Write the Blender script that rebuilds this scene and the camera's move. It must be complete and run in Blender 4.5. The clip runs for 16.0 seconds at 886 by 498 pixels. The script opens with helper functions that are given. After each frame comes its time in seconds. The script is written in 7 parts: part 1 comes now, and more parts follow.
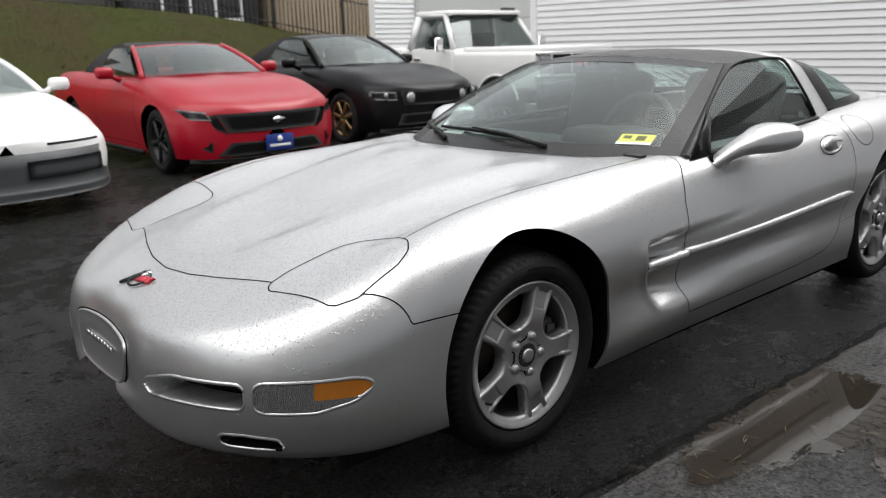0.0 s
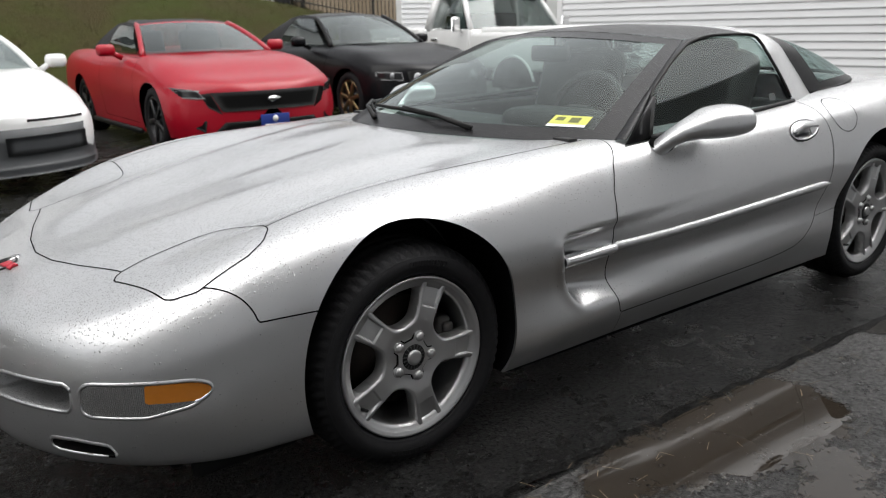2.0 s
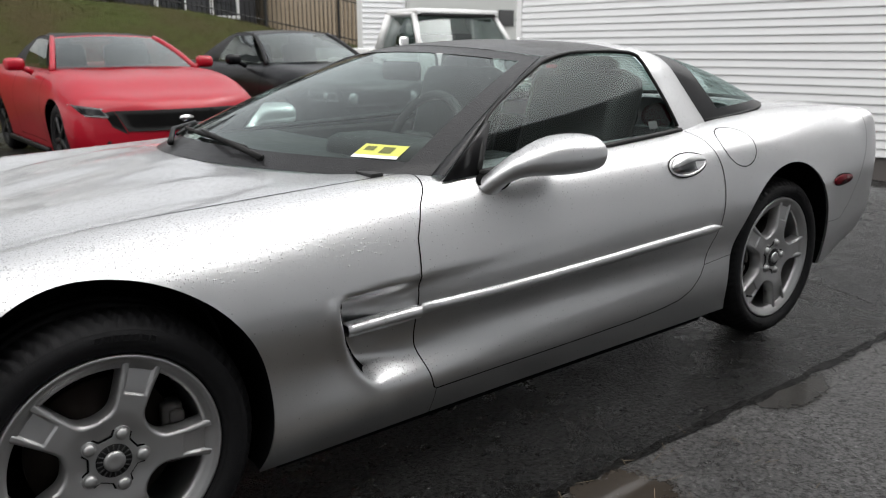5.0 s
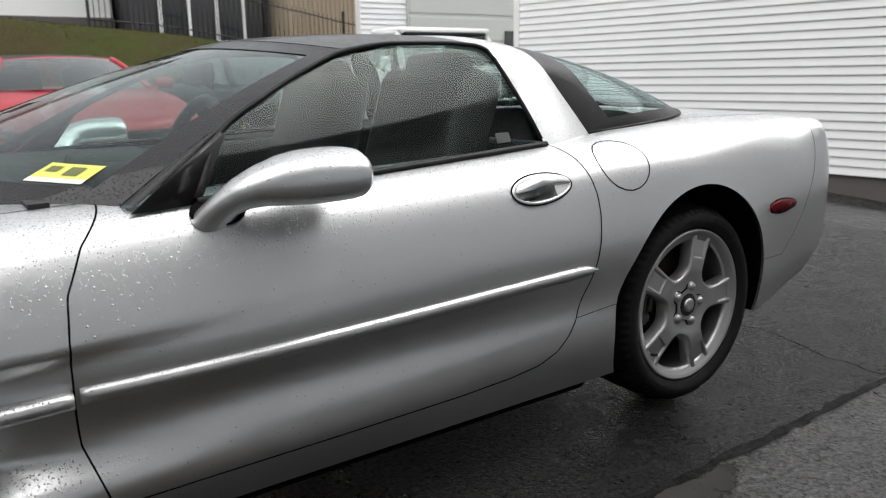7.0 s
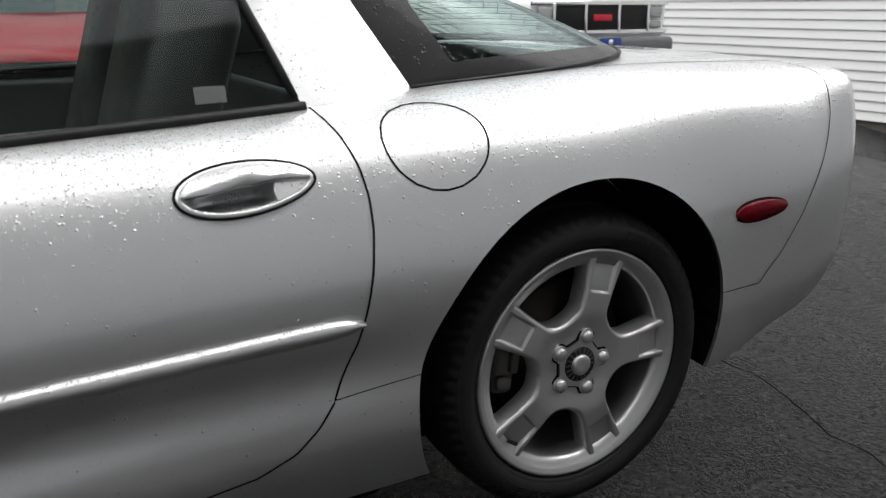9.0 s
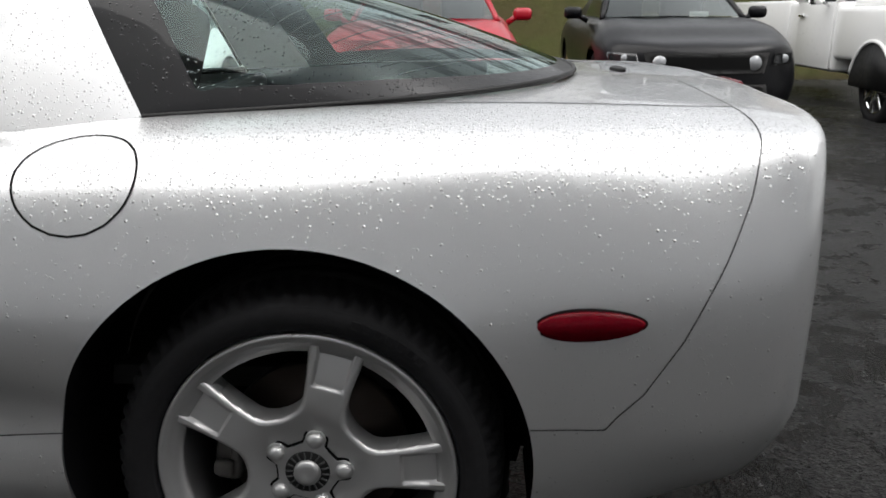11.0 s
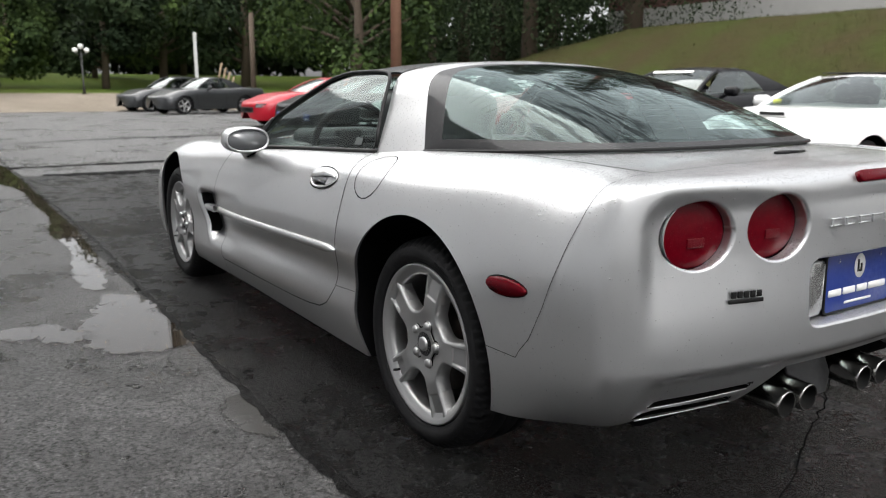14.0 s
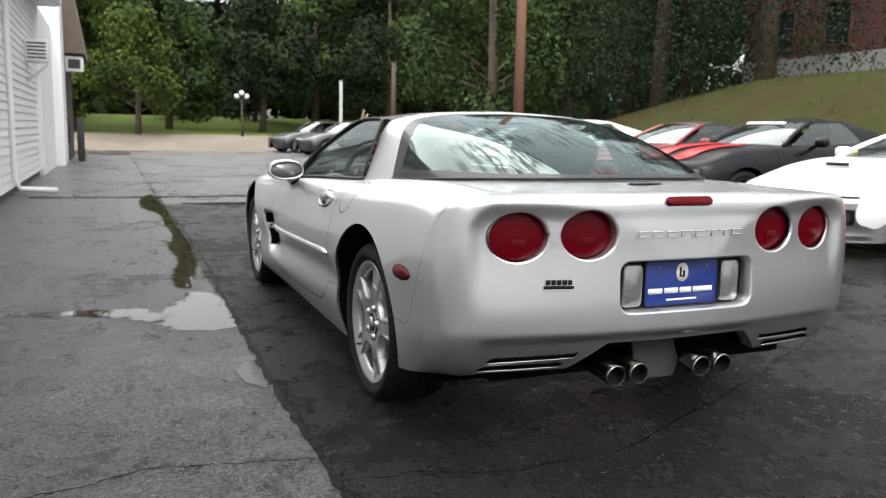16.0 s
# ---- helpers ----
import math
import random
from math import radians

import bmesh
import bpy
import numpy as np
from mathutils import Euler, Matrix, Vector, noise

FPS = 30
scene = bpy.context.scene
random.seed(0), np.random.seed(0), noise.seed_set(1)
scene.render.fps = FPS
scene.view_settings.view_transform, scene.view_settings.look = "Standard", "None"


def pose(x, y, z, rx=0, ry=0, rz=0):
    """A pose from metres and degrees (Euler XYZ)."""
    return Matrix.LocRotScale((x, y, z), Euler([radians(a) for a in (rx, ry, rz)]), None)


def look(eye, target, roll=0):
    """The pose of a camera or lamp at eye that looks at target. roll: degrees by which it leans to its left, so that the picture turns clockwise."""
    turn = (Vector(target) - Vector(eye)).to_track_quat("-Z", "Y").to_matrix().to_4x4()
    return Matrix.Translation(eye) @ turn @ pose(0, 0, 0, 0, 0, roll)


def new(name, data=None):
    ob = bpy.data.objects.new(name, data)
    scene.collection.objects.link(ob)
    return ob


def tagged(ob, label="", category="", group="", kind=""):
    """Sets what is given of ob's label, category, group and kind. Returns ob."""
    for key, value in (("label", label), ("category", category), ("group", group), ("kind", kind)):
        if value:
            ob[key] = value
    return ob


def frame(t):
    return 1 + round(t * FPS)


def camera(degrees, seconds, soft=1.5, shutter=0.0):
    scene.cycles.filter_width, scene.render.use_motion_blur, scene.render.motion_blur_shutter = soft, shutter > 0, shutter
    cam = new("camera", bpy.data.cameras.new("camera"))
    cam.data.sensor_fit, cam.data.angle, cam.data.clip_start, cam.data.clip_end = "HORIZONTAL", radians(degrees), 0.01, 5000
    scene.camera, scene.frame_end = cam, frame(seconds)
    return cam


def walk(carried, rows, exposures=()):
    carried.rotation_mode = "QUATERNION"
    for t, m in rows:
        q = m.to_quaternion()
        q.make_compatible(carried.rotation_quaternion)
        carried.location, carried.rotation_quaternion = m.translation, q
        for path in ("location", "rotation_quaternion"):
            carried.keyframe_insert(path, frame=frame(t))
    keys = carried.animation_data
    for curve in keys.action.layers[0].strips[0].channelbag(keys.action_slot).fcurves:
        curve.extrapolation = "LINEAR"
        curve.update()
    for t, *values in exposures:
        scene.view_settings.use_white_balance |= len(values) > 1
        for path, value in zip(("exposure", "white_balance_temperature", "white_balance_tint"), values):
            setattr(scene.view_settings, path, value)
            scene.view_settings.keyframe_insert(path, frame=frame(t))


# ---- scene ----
cam = camera(58.5, 16.0, soft=1.1)
cam.data.dof.use_dof, cam.data.dof.focus_distance, cam.data.dof.aperture_fstop = True, 2.2, 5.0
PATH = [
    (0, (-1.675, -2.464, 1.283), (-0.43, -0.984, 0.775), -1.6),
    (0.5, (-1.533, -2.502, 1.278), (-0.308, -1.007, 0.762), -1.3),
    (1, (-1.401, -2.534, 1.268), (-0.201, -1.023, 0.743), -1.1),
    (1.5, (-1.282, -2.566, 1.25), (-0.108, -1.038, 0.714), -1.2),
    (2, (-1.172, -2.579, 1.234), (-0.018, -1.04, 0.688), -1.3),
    (2.5, (-1.082, -2.554, 1.218), (0.066, -1.013, 0.663), -1.1),
    (3, (-0.927, -2.535, 1.212), (0.228, -0.999, 0.657), -0.7),
    (3.5, (-0.769, -2.52, 1.204), (0.411, -0.996, 0.667), -0.4),
    (4, (-0.666, -2.509, 1.212), (0.531, -0.992, 0.695), -0.2),
    (4.2, (-0.618, -2.514, 1.23), (0.58, -1.0, 0.706), -0.0),
    (6.5, (0.267, -2.476, 1.071), (1.427, -0.901, 0.653), -1.2),
    (7, (0.549, -2.417, 1.086), (1.685, -0.829, 0.654), -1.0),
    (7.5, (0.806, -2.379, 1.042), (1.919, -0.771, 0.623), -1.5),
    (8, (1.119, -2.353, 0.991), (2.169, -0.704, 0.569), -1.6),
    (8.5, (1.393, -2.24, 1.01), (2.361, -0.559, 0.523), -1.4),
    (9, (1.693, -2.049, 1.048), (2.593, -0.363, 0.46), -0.2),
    (9.5, (1.987, -2.0, 1.044), (2.74, -0.265, 0.395), -0.3),
    (10, (2.392, -2.033, 1.048), (2.861, -0.183, 0.449), -0.9),
    (10.2, (2.495, -2.031, 1.054), (2.872, -0.155, 0.472), -0.7),
    (12.3, (3.743, -1.96, 1.091), (2.701, -0.33, 0.582), -0.5),
    (12.5, (3.848, -1.98, 1.098), (2.685, -0.431, 0.603), -0.4),
    (13, (4.114, -2.069, 1.106), (2.729, -0.7, 0.65), 0.0),
    (13.5, (4.367, -2.072, 1.098), (2.818, -0.88, 0.675), -0.1),
    (14, (4.649, -2.084, 1.112), (3.008, -1.015, 0.71), 0.3),
    (14.5, (4.941, -2.088, 1.095), (3.214, -1.148, 0.733), 1.0),
    (15, (5.208, -2.065, 1.103), (3.434, -1.205, 0.767), 1.0),
    (15.5, (5.487, -1.904, 1.085), (3.681, -1.103, 0.772), 1.0),
    (16, (5.69, -1.814, 1.109), (3.865, -1.049, 0.816), 1.2),
]
walk(cam, [(t, look(eye, target, roll)) for t, eye, target, roll in PATH], exposures=[(0, 0.92), (2, 0.95), (5, 1.0), (10, 1.1), (13, 1.32), (16, 1.7)])

# world: bright overcast sky, rain just over
world = bpy.data.worlds.new("overcast")
scene.world = world
world.use_nodes = True
wt = world.node_tree
wt.nodes.clear()
sky = wt.nodes.new("ShaderNodeTexSky")
sky.sky_type = "NISHITA"
sky.sun_disc = False
sky.sun_elevation, sky.sun_rotation = radians(58), radians(105)
sky.air_density, sky.dust_density = 1.0, 4.0
grey = wt.nodes.new("ShaderNodeHueSaturation")
grey.inputs["Saturation"].default_value = 0.12
bg = wt.nodes.new("ShaderNodeBackground")
bg.inputs["Strength"].default_value = 0.13
wo = wt.nodes.new("ShaderNodeOutputWorld")
wt.links.new(sky.outputs[0], grey.inputs["Color"])
wt.links.new(grey.outputs[0], bg.inputs["Color"])
wt.links.new(bg.outputs[0], wo.inputs["Surface"])
sun = new("sun", bpy.data.lights.new("sun", "SUN"))
sun.data.energy, sun.data.angle, sun.data.color = 1.35, radians(70), (1.0, 0.98, 0.95)
sun.matrix_world = look((-10.2, -2.7, 17.0), (0, 0, 0))

# ---- materials ----
class Nodes:
    """Small wrapper that wires one node material."""

    def __init__(self, name):
        self.mat = bpy.data.materials.new(name)
        self.mat.use_nodes = True
        self.t = self.mat.node_tree
        self.b = self.t.nodes["Principled BSDF"]
        self.co = None

    def n(self, kind, **kw):
        nd = self.t.nodes.new(kind)
        for k, v in kw.items():
            if k in nd.inputs:
                nd.inputs[k].default_value = v
        return nd

    def l(self, a, b):
        self.t.links.new(a, b)

    def coord(self):
        if self.co is None:
            self.co = self.n("ShaderNodeTexCoord").outputs["Object"]
        return self.co

    def noise(self, scale, detail=4.0, rough=0.55, out=0):
        nd = self.n("ShaderNodeTexNoise", Scale=scale, Detail=detail, Roughness=rough)
        self.l(self.coord(), nd.inputs["Vector"])
        return nd.outputs[out]

    def ramp(self, src, *stops):
        nd = self.n("ShaderNodeValToRGB")
        cr = nd.color_ramp
        while len(cr.elements) < len(stops):
            cr.elements.new(0.5)
        for e, (p, c) in zip(cr.elements, stops):
            e.position = p
            e.color = (c, c, c, 1) if not hasattr(c, "__len__") else (*c, 1)
        self.l(src, nd.inputs[0])
        return nd.outputs[0]

    def mix(self, fac, a, b, mode="MIX"):
        nd = self.t.nodes.new("ShaderNodeMix")
        nd.data_type, nd.blend_type = "RGBA", mode
        for sock, v in ((nd.inputs[0], fac), (nd.inputs[6], a), (nd.inputs[7], b)):
            if hasattr(v, "default_value"):
                self.l(v, sock)
            elif hasattr(v, "__len__"):
                sock.default_value = (*v, 1)
            else:
                sock.default_value = v
        return nd.outputs[2]

    def math(self, op, a, b=0.0):
        nd = self.t.nodes.new("ShaderNodeMath")
        nd.operation = op
        for sock, v in zip(nd.inputs, (a, b)):
            if hasattr(v, "default_value"):
                self.l(v, sock)
            else:
                sock.default_value = v
        return nd.outputs[0]

    def bump(self, height, strength=0.3, dist=0.01, normal=None):
        nd = self.n("ShaderNodeBump", Strength=strength, Distance=dist)
        self.l(height, nd.inputs["Height"])
        if normal is not None:
            self.l(normal, nd.inputs["Normal"])
        return nd.outputs[0]

    def set(self, **kw):
        for k, v in kw.items():
            sock = self.b.inputs[k.replace("_", " ")]
            if hasattr(v, "default_value"):
                self.l(v, sock)
            elif hasattr(v, "__len__"):
                sock.default_value = (*v, 1) if len(v) == 3 else v
            else:
                sock.default_value = v
        return self


def drops(m, scale, size=0.32, keep=0.45):
    """Height of scattered rain beads on an object; keep: the share of places that hold one."""
    v = m.n("ShaderNodeTexVoronoi", Scale=scale, Randomness=1.0)
    m.l(m.coord(), v.inputs["Vector"])
    dome = m.ramp(v.outputs["Distance"], (0.0, 1.0), (size * 0.6, 0.75), (size, 0.0))
    sep = m.n("ShaderNodeSeparateColor")
    m.l(v.outputs["Color"], sep.inputs[0])
    pick = m.math("GREATER_THAN", m.math("ADD", sep.outputs[0], keep), 1.0)
    return m.math("MULTIPLY", dome, pick)


def up_mask(m, lo=0.1, hi=0.6):
    """Where a surface faces the sky, for things the rain leaves on it."""
    g = m.n("ShaderNodeNewGeometry")
    s = m.n("ShaderNodeSeparateXYZ")
    m.l(g.outputs["Normal"], s.inputs[0])
    return m.ramp(s.outputs["Z"], (lo, 0.0), (hi, 1.0))


def paint(name, color, metallic=0.0, rough=0.35, wet=0.5, coat=1.0, beads=130.0, spec=0.5):
    """Car paint under clear coat, beaded with rain where wet."""
    m = Nodes(name)
    m.b.inputs["Specular IOR Level"].default_value = spec
    dirt = m.noise(3.0, 6.0)
    c2 = tuple(c * 0.93 for c in color)
    m.set(Base_Color=m.mix(dirt, color, c2), Metallic=metallic, Coat_Weight=coat, Coat_Roughness=0.03)
    m.set(Roughness=m.ramp(m.noise(40.0, 3.0), (0.3, rough - 0.03), (0.7, rough + 0.03)))
    flake = m.bump(m.noise(1800.0, 2.0), 0.04, 0.001)
    if wet:
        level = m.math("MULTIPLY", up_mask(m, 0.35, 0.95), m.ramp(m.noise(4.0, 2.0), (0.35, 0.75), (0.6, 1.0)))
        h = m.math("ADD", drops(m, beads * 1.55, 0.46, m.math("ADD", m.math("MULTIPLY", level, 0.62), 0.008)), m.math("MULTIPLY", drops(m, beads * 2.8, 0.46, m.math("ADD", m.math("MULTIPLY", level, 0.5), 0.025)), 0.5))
        # bead contrast is painted in: the base colour darkens under each bead
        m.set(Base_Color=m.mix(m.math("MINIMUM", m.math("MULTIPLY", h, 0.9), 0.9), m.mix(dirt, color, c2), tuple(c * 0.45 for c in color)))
        m.set(Coat_Normal=m.bump(h, min(1.0, wet), 0.0025), Normal=m.bump(h, min(1.0, wet) * 0.6, 0.0018, flake))
    return m.mat


def plain(name, color, rough=0.5, metallic=0.0, vary=0.15, scale=8.0, bump=0.0, bscale=200.0, coat=0.0, spec=0.5):
    m = Nodes(name)
    m.b.inputs["Specular IOR Level"].default_value = spec
    lo = tuple(c * (1 - vary) for c in color)
    m.set(Base_Color=m.mix(m.noise(scale, 5.0), color, lo), Metallic=metallic, Coat_Weight=coat)
    m.set(Roughness=m.ramp(m.noise(scale * 3, 4.0), (0.25, max(0.02, rough - 0.08)), (0.75, min(1, rough + 0.08))))
    if bump:
        m.set(Normal=m.bump(m.noise(bscale, 4.0), bump, 0.003))
    return m.mat


def glass(name, tint, wet=0.25, gloss=0.5, streak=0.0, mirror_k=0.75):
    m = Nodes(name)
    out = m.t.nodes["Material Output"]
    m.t.nodes.remove(m.b)
    tr = m.n("ShaderNodeBsdfTransparent", Color=(*tint, 1))
    gl = m.n("ShaderNodeBsdfGlossy", Roughness=0.0, Color=(gloss * 0.94, gloss, gloss * 0.99, 1))
    fr = m.n("ShaderNodeLayerWeight")
    mirror = m.math("ADD", m.math("MULTIPLY", m.math("POWER", fr.outputs["Facing"], 3.2 if mirror_k < 1 else 2.4), mirror_k), 0.05)
    mx = m.n("ShaderNodeMixShader")
    m.l(mirror, mx.inputs[0])
    m.l(tr.outputs[0], mx.inputs[1])
    m.l(gl.outputs[0], mx.inputs[2])
    if wet:
        h = m.math("ADD", drops(m, 150.0, 0.34, 0.35 if streak else 0.2), drops(m, 70.0, 0.2, 0.2 if streak else 0.06))
        nb = m.bump(h, wet, 0.004)
        m.l(nb, gl.inputs["Normal"])
        m.l(nb, fr.inputs["Normal"])
        # drops and runs get their dark look from dimmed tint and gloss colour
        dark = m.math("MULTIPLY", h, 0.8)
        if streak:
            mp = m.n("ShaderNodeMapping", Scale=(5.0, 40.0, 5.0), Rotation=(0.0, 0.0, 0.5))
            m.l(m.coord(), mp.inputs["Vector"])
            nz = m.n("ShaderNodeTexNoise", Scale=1.0, Detail=5.0, Roughness=0.65)
            m.l(mp.outputs[0], nz.inputs["Vector"])
            run = m.math("MULTIPLY", m.ramp(nz.outputs[0], (0.48, 0.0), (0.56, 1.0)), m.ramp(m.noise(2.2, 2.0), (0.42, 0.0), (0.56, 1.0)))
            dark = m.math("MAXIMUM", dark, m.math("MULTIPLY", run, streak))
        m.l(m.mix(dark, tint, tuple(c * 0.22 for c in tint)), tr.inputs["Color"])
        if streak:
            m.l(m.mix(dark, (gloss * 0.85, gloss, gloss * 0.98), (gloss * 0.15, gloss * 0.18, gloss * 0.18)), gl.inputs["Color"])
    m.l(mx.outputs[0], out.inputs["Surface"])
    return m.mat


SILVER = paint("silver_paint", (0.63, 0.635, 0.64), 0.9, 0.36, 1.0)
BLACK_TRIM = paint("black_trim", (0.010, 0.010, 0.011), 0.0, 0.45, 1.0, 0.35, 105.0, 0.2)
GAP = plain("panel_gap", (0.004, 0.004, 0.004), 0.8, spec=0.05)
RUBBER = plain("tyre_rubber", (0.010, 0.010, 0.011), 0.7, 0, 0.25, 20.0, 0.25, 300.0, spec=0.22)
ALLOY = plain("silver_alloy", (0.46, 0.46, 0.46), 0.40, 0.85, 0.06, 4.0)
STEEL = plain("brake_steel", (0.045, 0.036, 0.032), 0.5, 0.8, 0.35, 15.0)
SHIELD_GREY = plain("dull_plate", (0.06, 0.06, 0.062), 0.5, 0.3, 0.3, 20.0)
CAST = plain("cast_grey", (0.10, 0.095, 0.09), 0.55, 0.4, 0.3, 30.0)
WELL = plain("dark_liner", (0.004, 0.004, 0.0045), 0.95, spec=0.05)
CABIN = plain("black_upholstery", (0.020, 0.020, 0.021), 0.6, 0, 0.3, 14.0)
SEAT = plain("black_leather", (0.014, 0.014, 0.0145), 0.5, 0, 0.3, 14.0)
SIDE_GLASS = glass("side_glass", (0.70, 0.81, 0.78), 0.15, 0.6)
GLASS = glass("tinted_glass", (0.62, 0.72, 0.69), 0.5, 0.8)
HATCH = glass("hatch_glass", (0.72, 0.84, 0.81), 0.8, 0.8, 0.8, 0.8)
PANES = [GLASS, SIDE_GLASS, HATCH]
RED_LENS = plain("red_lens", (0.115, 0.0, 0.005), 0.22, 0, 0.5, 60.0, 0.25, 220.0, 0.06, 0.1)
AMBER = plain("amber_lens", (0.45, 0.15, 0.008), 0.1, 0, 0.2, 90.0, 0.15, 500.0, 1.0)
REFLECT = plain("red_reflector", (0.12, 0.001, 0.006), 0.25, 0, 0.5, 400.0, 0.5, 500.0, 0.06, 0.12)
CHROME = plain("chrome", (0.75, 0.75, 0.75), 0.07, 1.0, 0.05)
BUMPER_RIB = plain("dark_rib", (0.06, 0.06, 0.062), 0.4)
BLACK = plain("matt_black", (0.008, 0.008, 0.008), 0.5, spec=0.25)


def asphalt(name, lo, hi, stone, rough, spec, bumpy=0.9):
    """Worn wet asphalt: dark binder, pale stone grains, damp patches."""
    m = Nodes(name)
    big, mid = m.noise(0.7, 6.0, 0.65), m.noise(7.0, 6.0, 0.7)
    patchy = m.ramp(m.math("ADD", m.math("MULTIPLY", big, 0.55), m.math("MULTIPLY", mid, 0.45)), (0.40, 0.0), (0.60, 1.0))
    fine = m.noise(130.0, 3.0, 0.8)
    grit = m.noise(48.0, 5.0, 0.8)
    grain = m.n("ShaderNodeTexVoronoi", Scale=85.0)
    m.l(m.coord(), grain.inputs["Vector"])
    sep = m.n("ShaderNodeSeparateColor")
    m.l(grain.outputs["Color"], sep.inputs[0])
    chip = m.math("MULTIPLY", m.ramp(sep.outputs[0], (0.55, 0.0), (0.85, 1.0)), m.ramp(grain.outputs["Distance"], (0.22, 1.0), (0.42, 0.0)))
    base = m.mix(patchy, lo, hi)
    base = m.mix(m.math("MULTIPLY", chip, m.math("ADD", m.math("MULTIPLY", patchy, 0.5), 0.35)), base, stone)
    # shade of the hollows is painted: colour darkens where the bump dips
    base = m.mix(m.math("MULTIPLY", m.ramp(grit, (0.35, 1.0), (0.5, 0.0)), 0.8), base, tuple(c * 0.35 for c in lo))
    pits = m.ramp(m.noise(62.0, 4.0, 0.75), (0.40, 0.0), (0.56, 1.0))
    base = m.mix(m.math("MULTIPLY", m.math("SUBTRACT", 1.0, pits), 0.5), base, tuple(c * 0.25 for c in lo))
    h = m.math("ADD", m.math("MULTIPLY", fine, 0.7), m.math("ADD", m.math("MULTIPLY", grit, 1.0), m.math("ADD", m.math("MULTIPLY", pits, 0.35), m.math("MULTIPLY", m.ramp(grain.outputs["Distance"], (0.0, 1.0), (0.55, 0.0)), 0.5))))
    m.set(Base_Color=base, Roughness=m.ramp(patchy, (0.0, rough - 0.14), (1.0, rough + 0.12)), Normal=m.bump(h, bumpy, 0.022))
    m.l(m.math("MULTIPLY", m.math("ADD", m.math("MULTIPLY", pits, 1.1), 0.25), spec), m.b.inputs["Specular IOR Level"])
    return m.mat


# STRIP is older, paler ground; ASPHALT is darkened further for shade near the car
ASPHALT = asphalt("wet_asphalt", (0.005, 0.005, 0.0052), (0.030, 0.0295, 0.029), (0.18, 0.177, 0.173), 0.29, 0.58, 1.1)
STRIP = asphalt("worn_sheen_asphalt", (0.045, 0.0438, 0.043), (0.098, 0.0955, 0.094), (0.30, 0.293, 0.288), 0.34, 0.95, 0.8)
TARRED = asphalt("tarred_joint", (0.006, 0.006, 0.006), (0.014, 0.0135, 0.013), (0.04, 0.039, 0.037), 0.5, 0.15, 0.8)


def ribbed_lens():
    m = Nodes("ribbed_lens")
    w = m.n("ShaderNodeTexWave", Scale=85.0, Distortion=0.3)
    m.l(m.coord(), w.inputs["Vector"])
    m.set(Base_Color=m.mix(w.outputs["Fac"], (0.22, 0.22, 0.22), (0.36, 0.36, 0.355)), Metallic=0.7, Roughness=0.25, Coat_Weight=1.0, Normal=m.bump(w.outputs["Fac"], 0.5, 0.004))
    return m.mat


LENS = ribbed_lens()
LABEL_GREY = plain("label_grey", (0.07, 0.08, 0.078), 0.5)
FRIT = paint("black_frit", (0.014, 0.014, 0.015), 0.0, 0.42, 1.0, 0.3, 105.0, 0.2)
MIRROR = plain("mirror_glass", (0.12, 0.125, 0.13), 0.04, 0.0, 0.05, 8.0, 0, 200, 1.0)
BADGE_RED = plain("badge_red", (0.5, 0.01, 0.03), 0.3)
PLATE_BLUE = plain("plate_blue", (0.012, 0.035, 0.22), 0.4, 0, 0.2, 30.0)
PLATE_WHITE = plain("plate_white", (0.78, 0.78, 0.76), 0.5)
STICKER = plain("sticker_yellow", (0.62, 0.64, 0.12), 0.5)
PRINT = plain("sticker_print", (0.12, 0.13, 0.03), 0.6)
CHROME_DARK = plain("worn_chrome", (0.55, 0.54, 0.52), 0.2, 1.0, 0.3, 20.0)


def ground_mat(name, a, b, c, s1, s2, bumpy, bs, rough=0.85, spec=0.08):
    m = Nodes(name)
    big, fine = m.noise(s1, 5.0, 0.6), m.noise(s2, 5.0, 0.7)
    col = m.mix(m.ramp(big, (0.38, 0.0), (0.62, 1.0)), a, b)
    col = m.mix(m.math("MULTIPLY", m.ramp(fine, (0.45, 0.0), (0.7, 1.0)), 0.6), col, c)
    m.set(Base_Color=col, Roughness=rough, Normal=m.bump(m.noise(bs, 4.0, 0.7), bumpy, 0.03))
    m.b.inputs["Specular IOR Level"].default_value = spec
    return m.mat


GRASS = ground_mat("rough_grass", (0.036, 0.044, 0.010), (0.042, 0.034, 0.014), (0.021, 0.022, 0.007), 0.5, 9.0, 0.8, 30.0)
LAWN = ground_mat("park_lawn", (0.06, 0.095, 0.015), (0.085, 0.105, 0.024), (0.036, 0.06, 0.009), 0.2, 4.0, 0.6, 20.0)
GRAVEL = ground_mat("gravel_verge", (0.17, 0.145, 0.115), (0.22, 0.19, 0.155), (0.11, 0.095, 0.072), 0.4, 8.0, 0.5, 60.0)
CRACK = plain("wet_tar", (0.006, 0.006, 0.006), 0.85, 0, 0.3, 8.0, 0.3, 120.0, spec=0.05)
SIDING = plain("white_siding", (0.78, 0.785, 0.79), 0.42, 0, 0.06, 1.5, 0.05, 60.0)
TRIM = plain("white_trim", (0.8, 0.8, 0.8), 0.45, 0, 0.06)
CONCRETE = plain("dark_foundation", (0.11, 0.10, 0.095), 0.8, 0, 0.3, 3.0, 0.3, 40.0)
STONE = plain("pale_stone", (0.34, 0.335, 0.32), 0.7, 0, 0.2, 3.0, 0.2, 30.0)
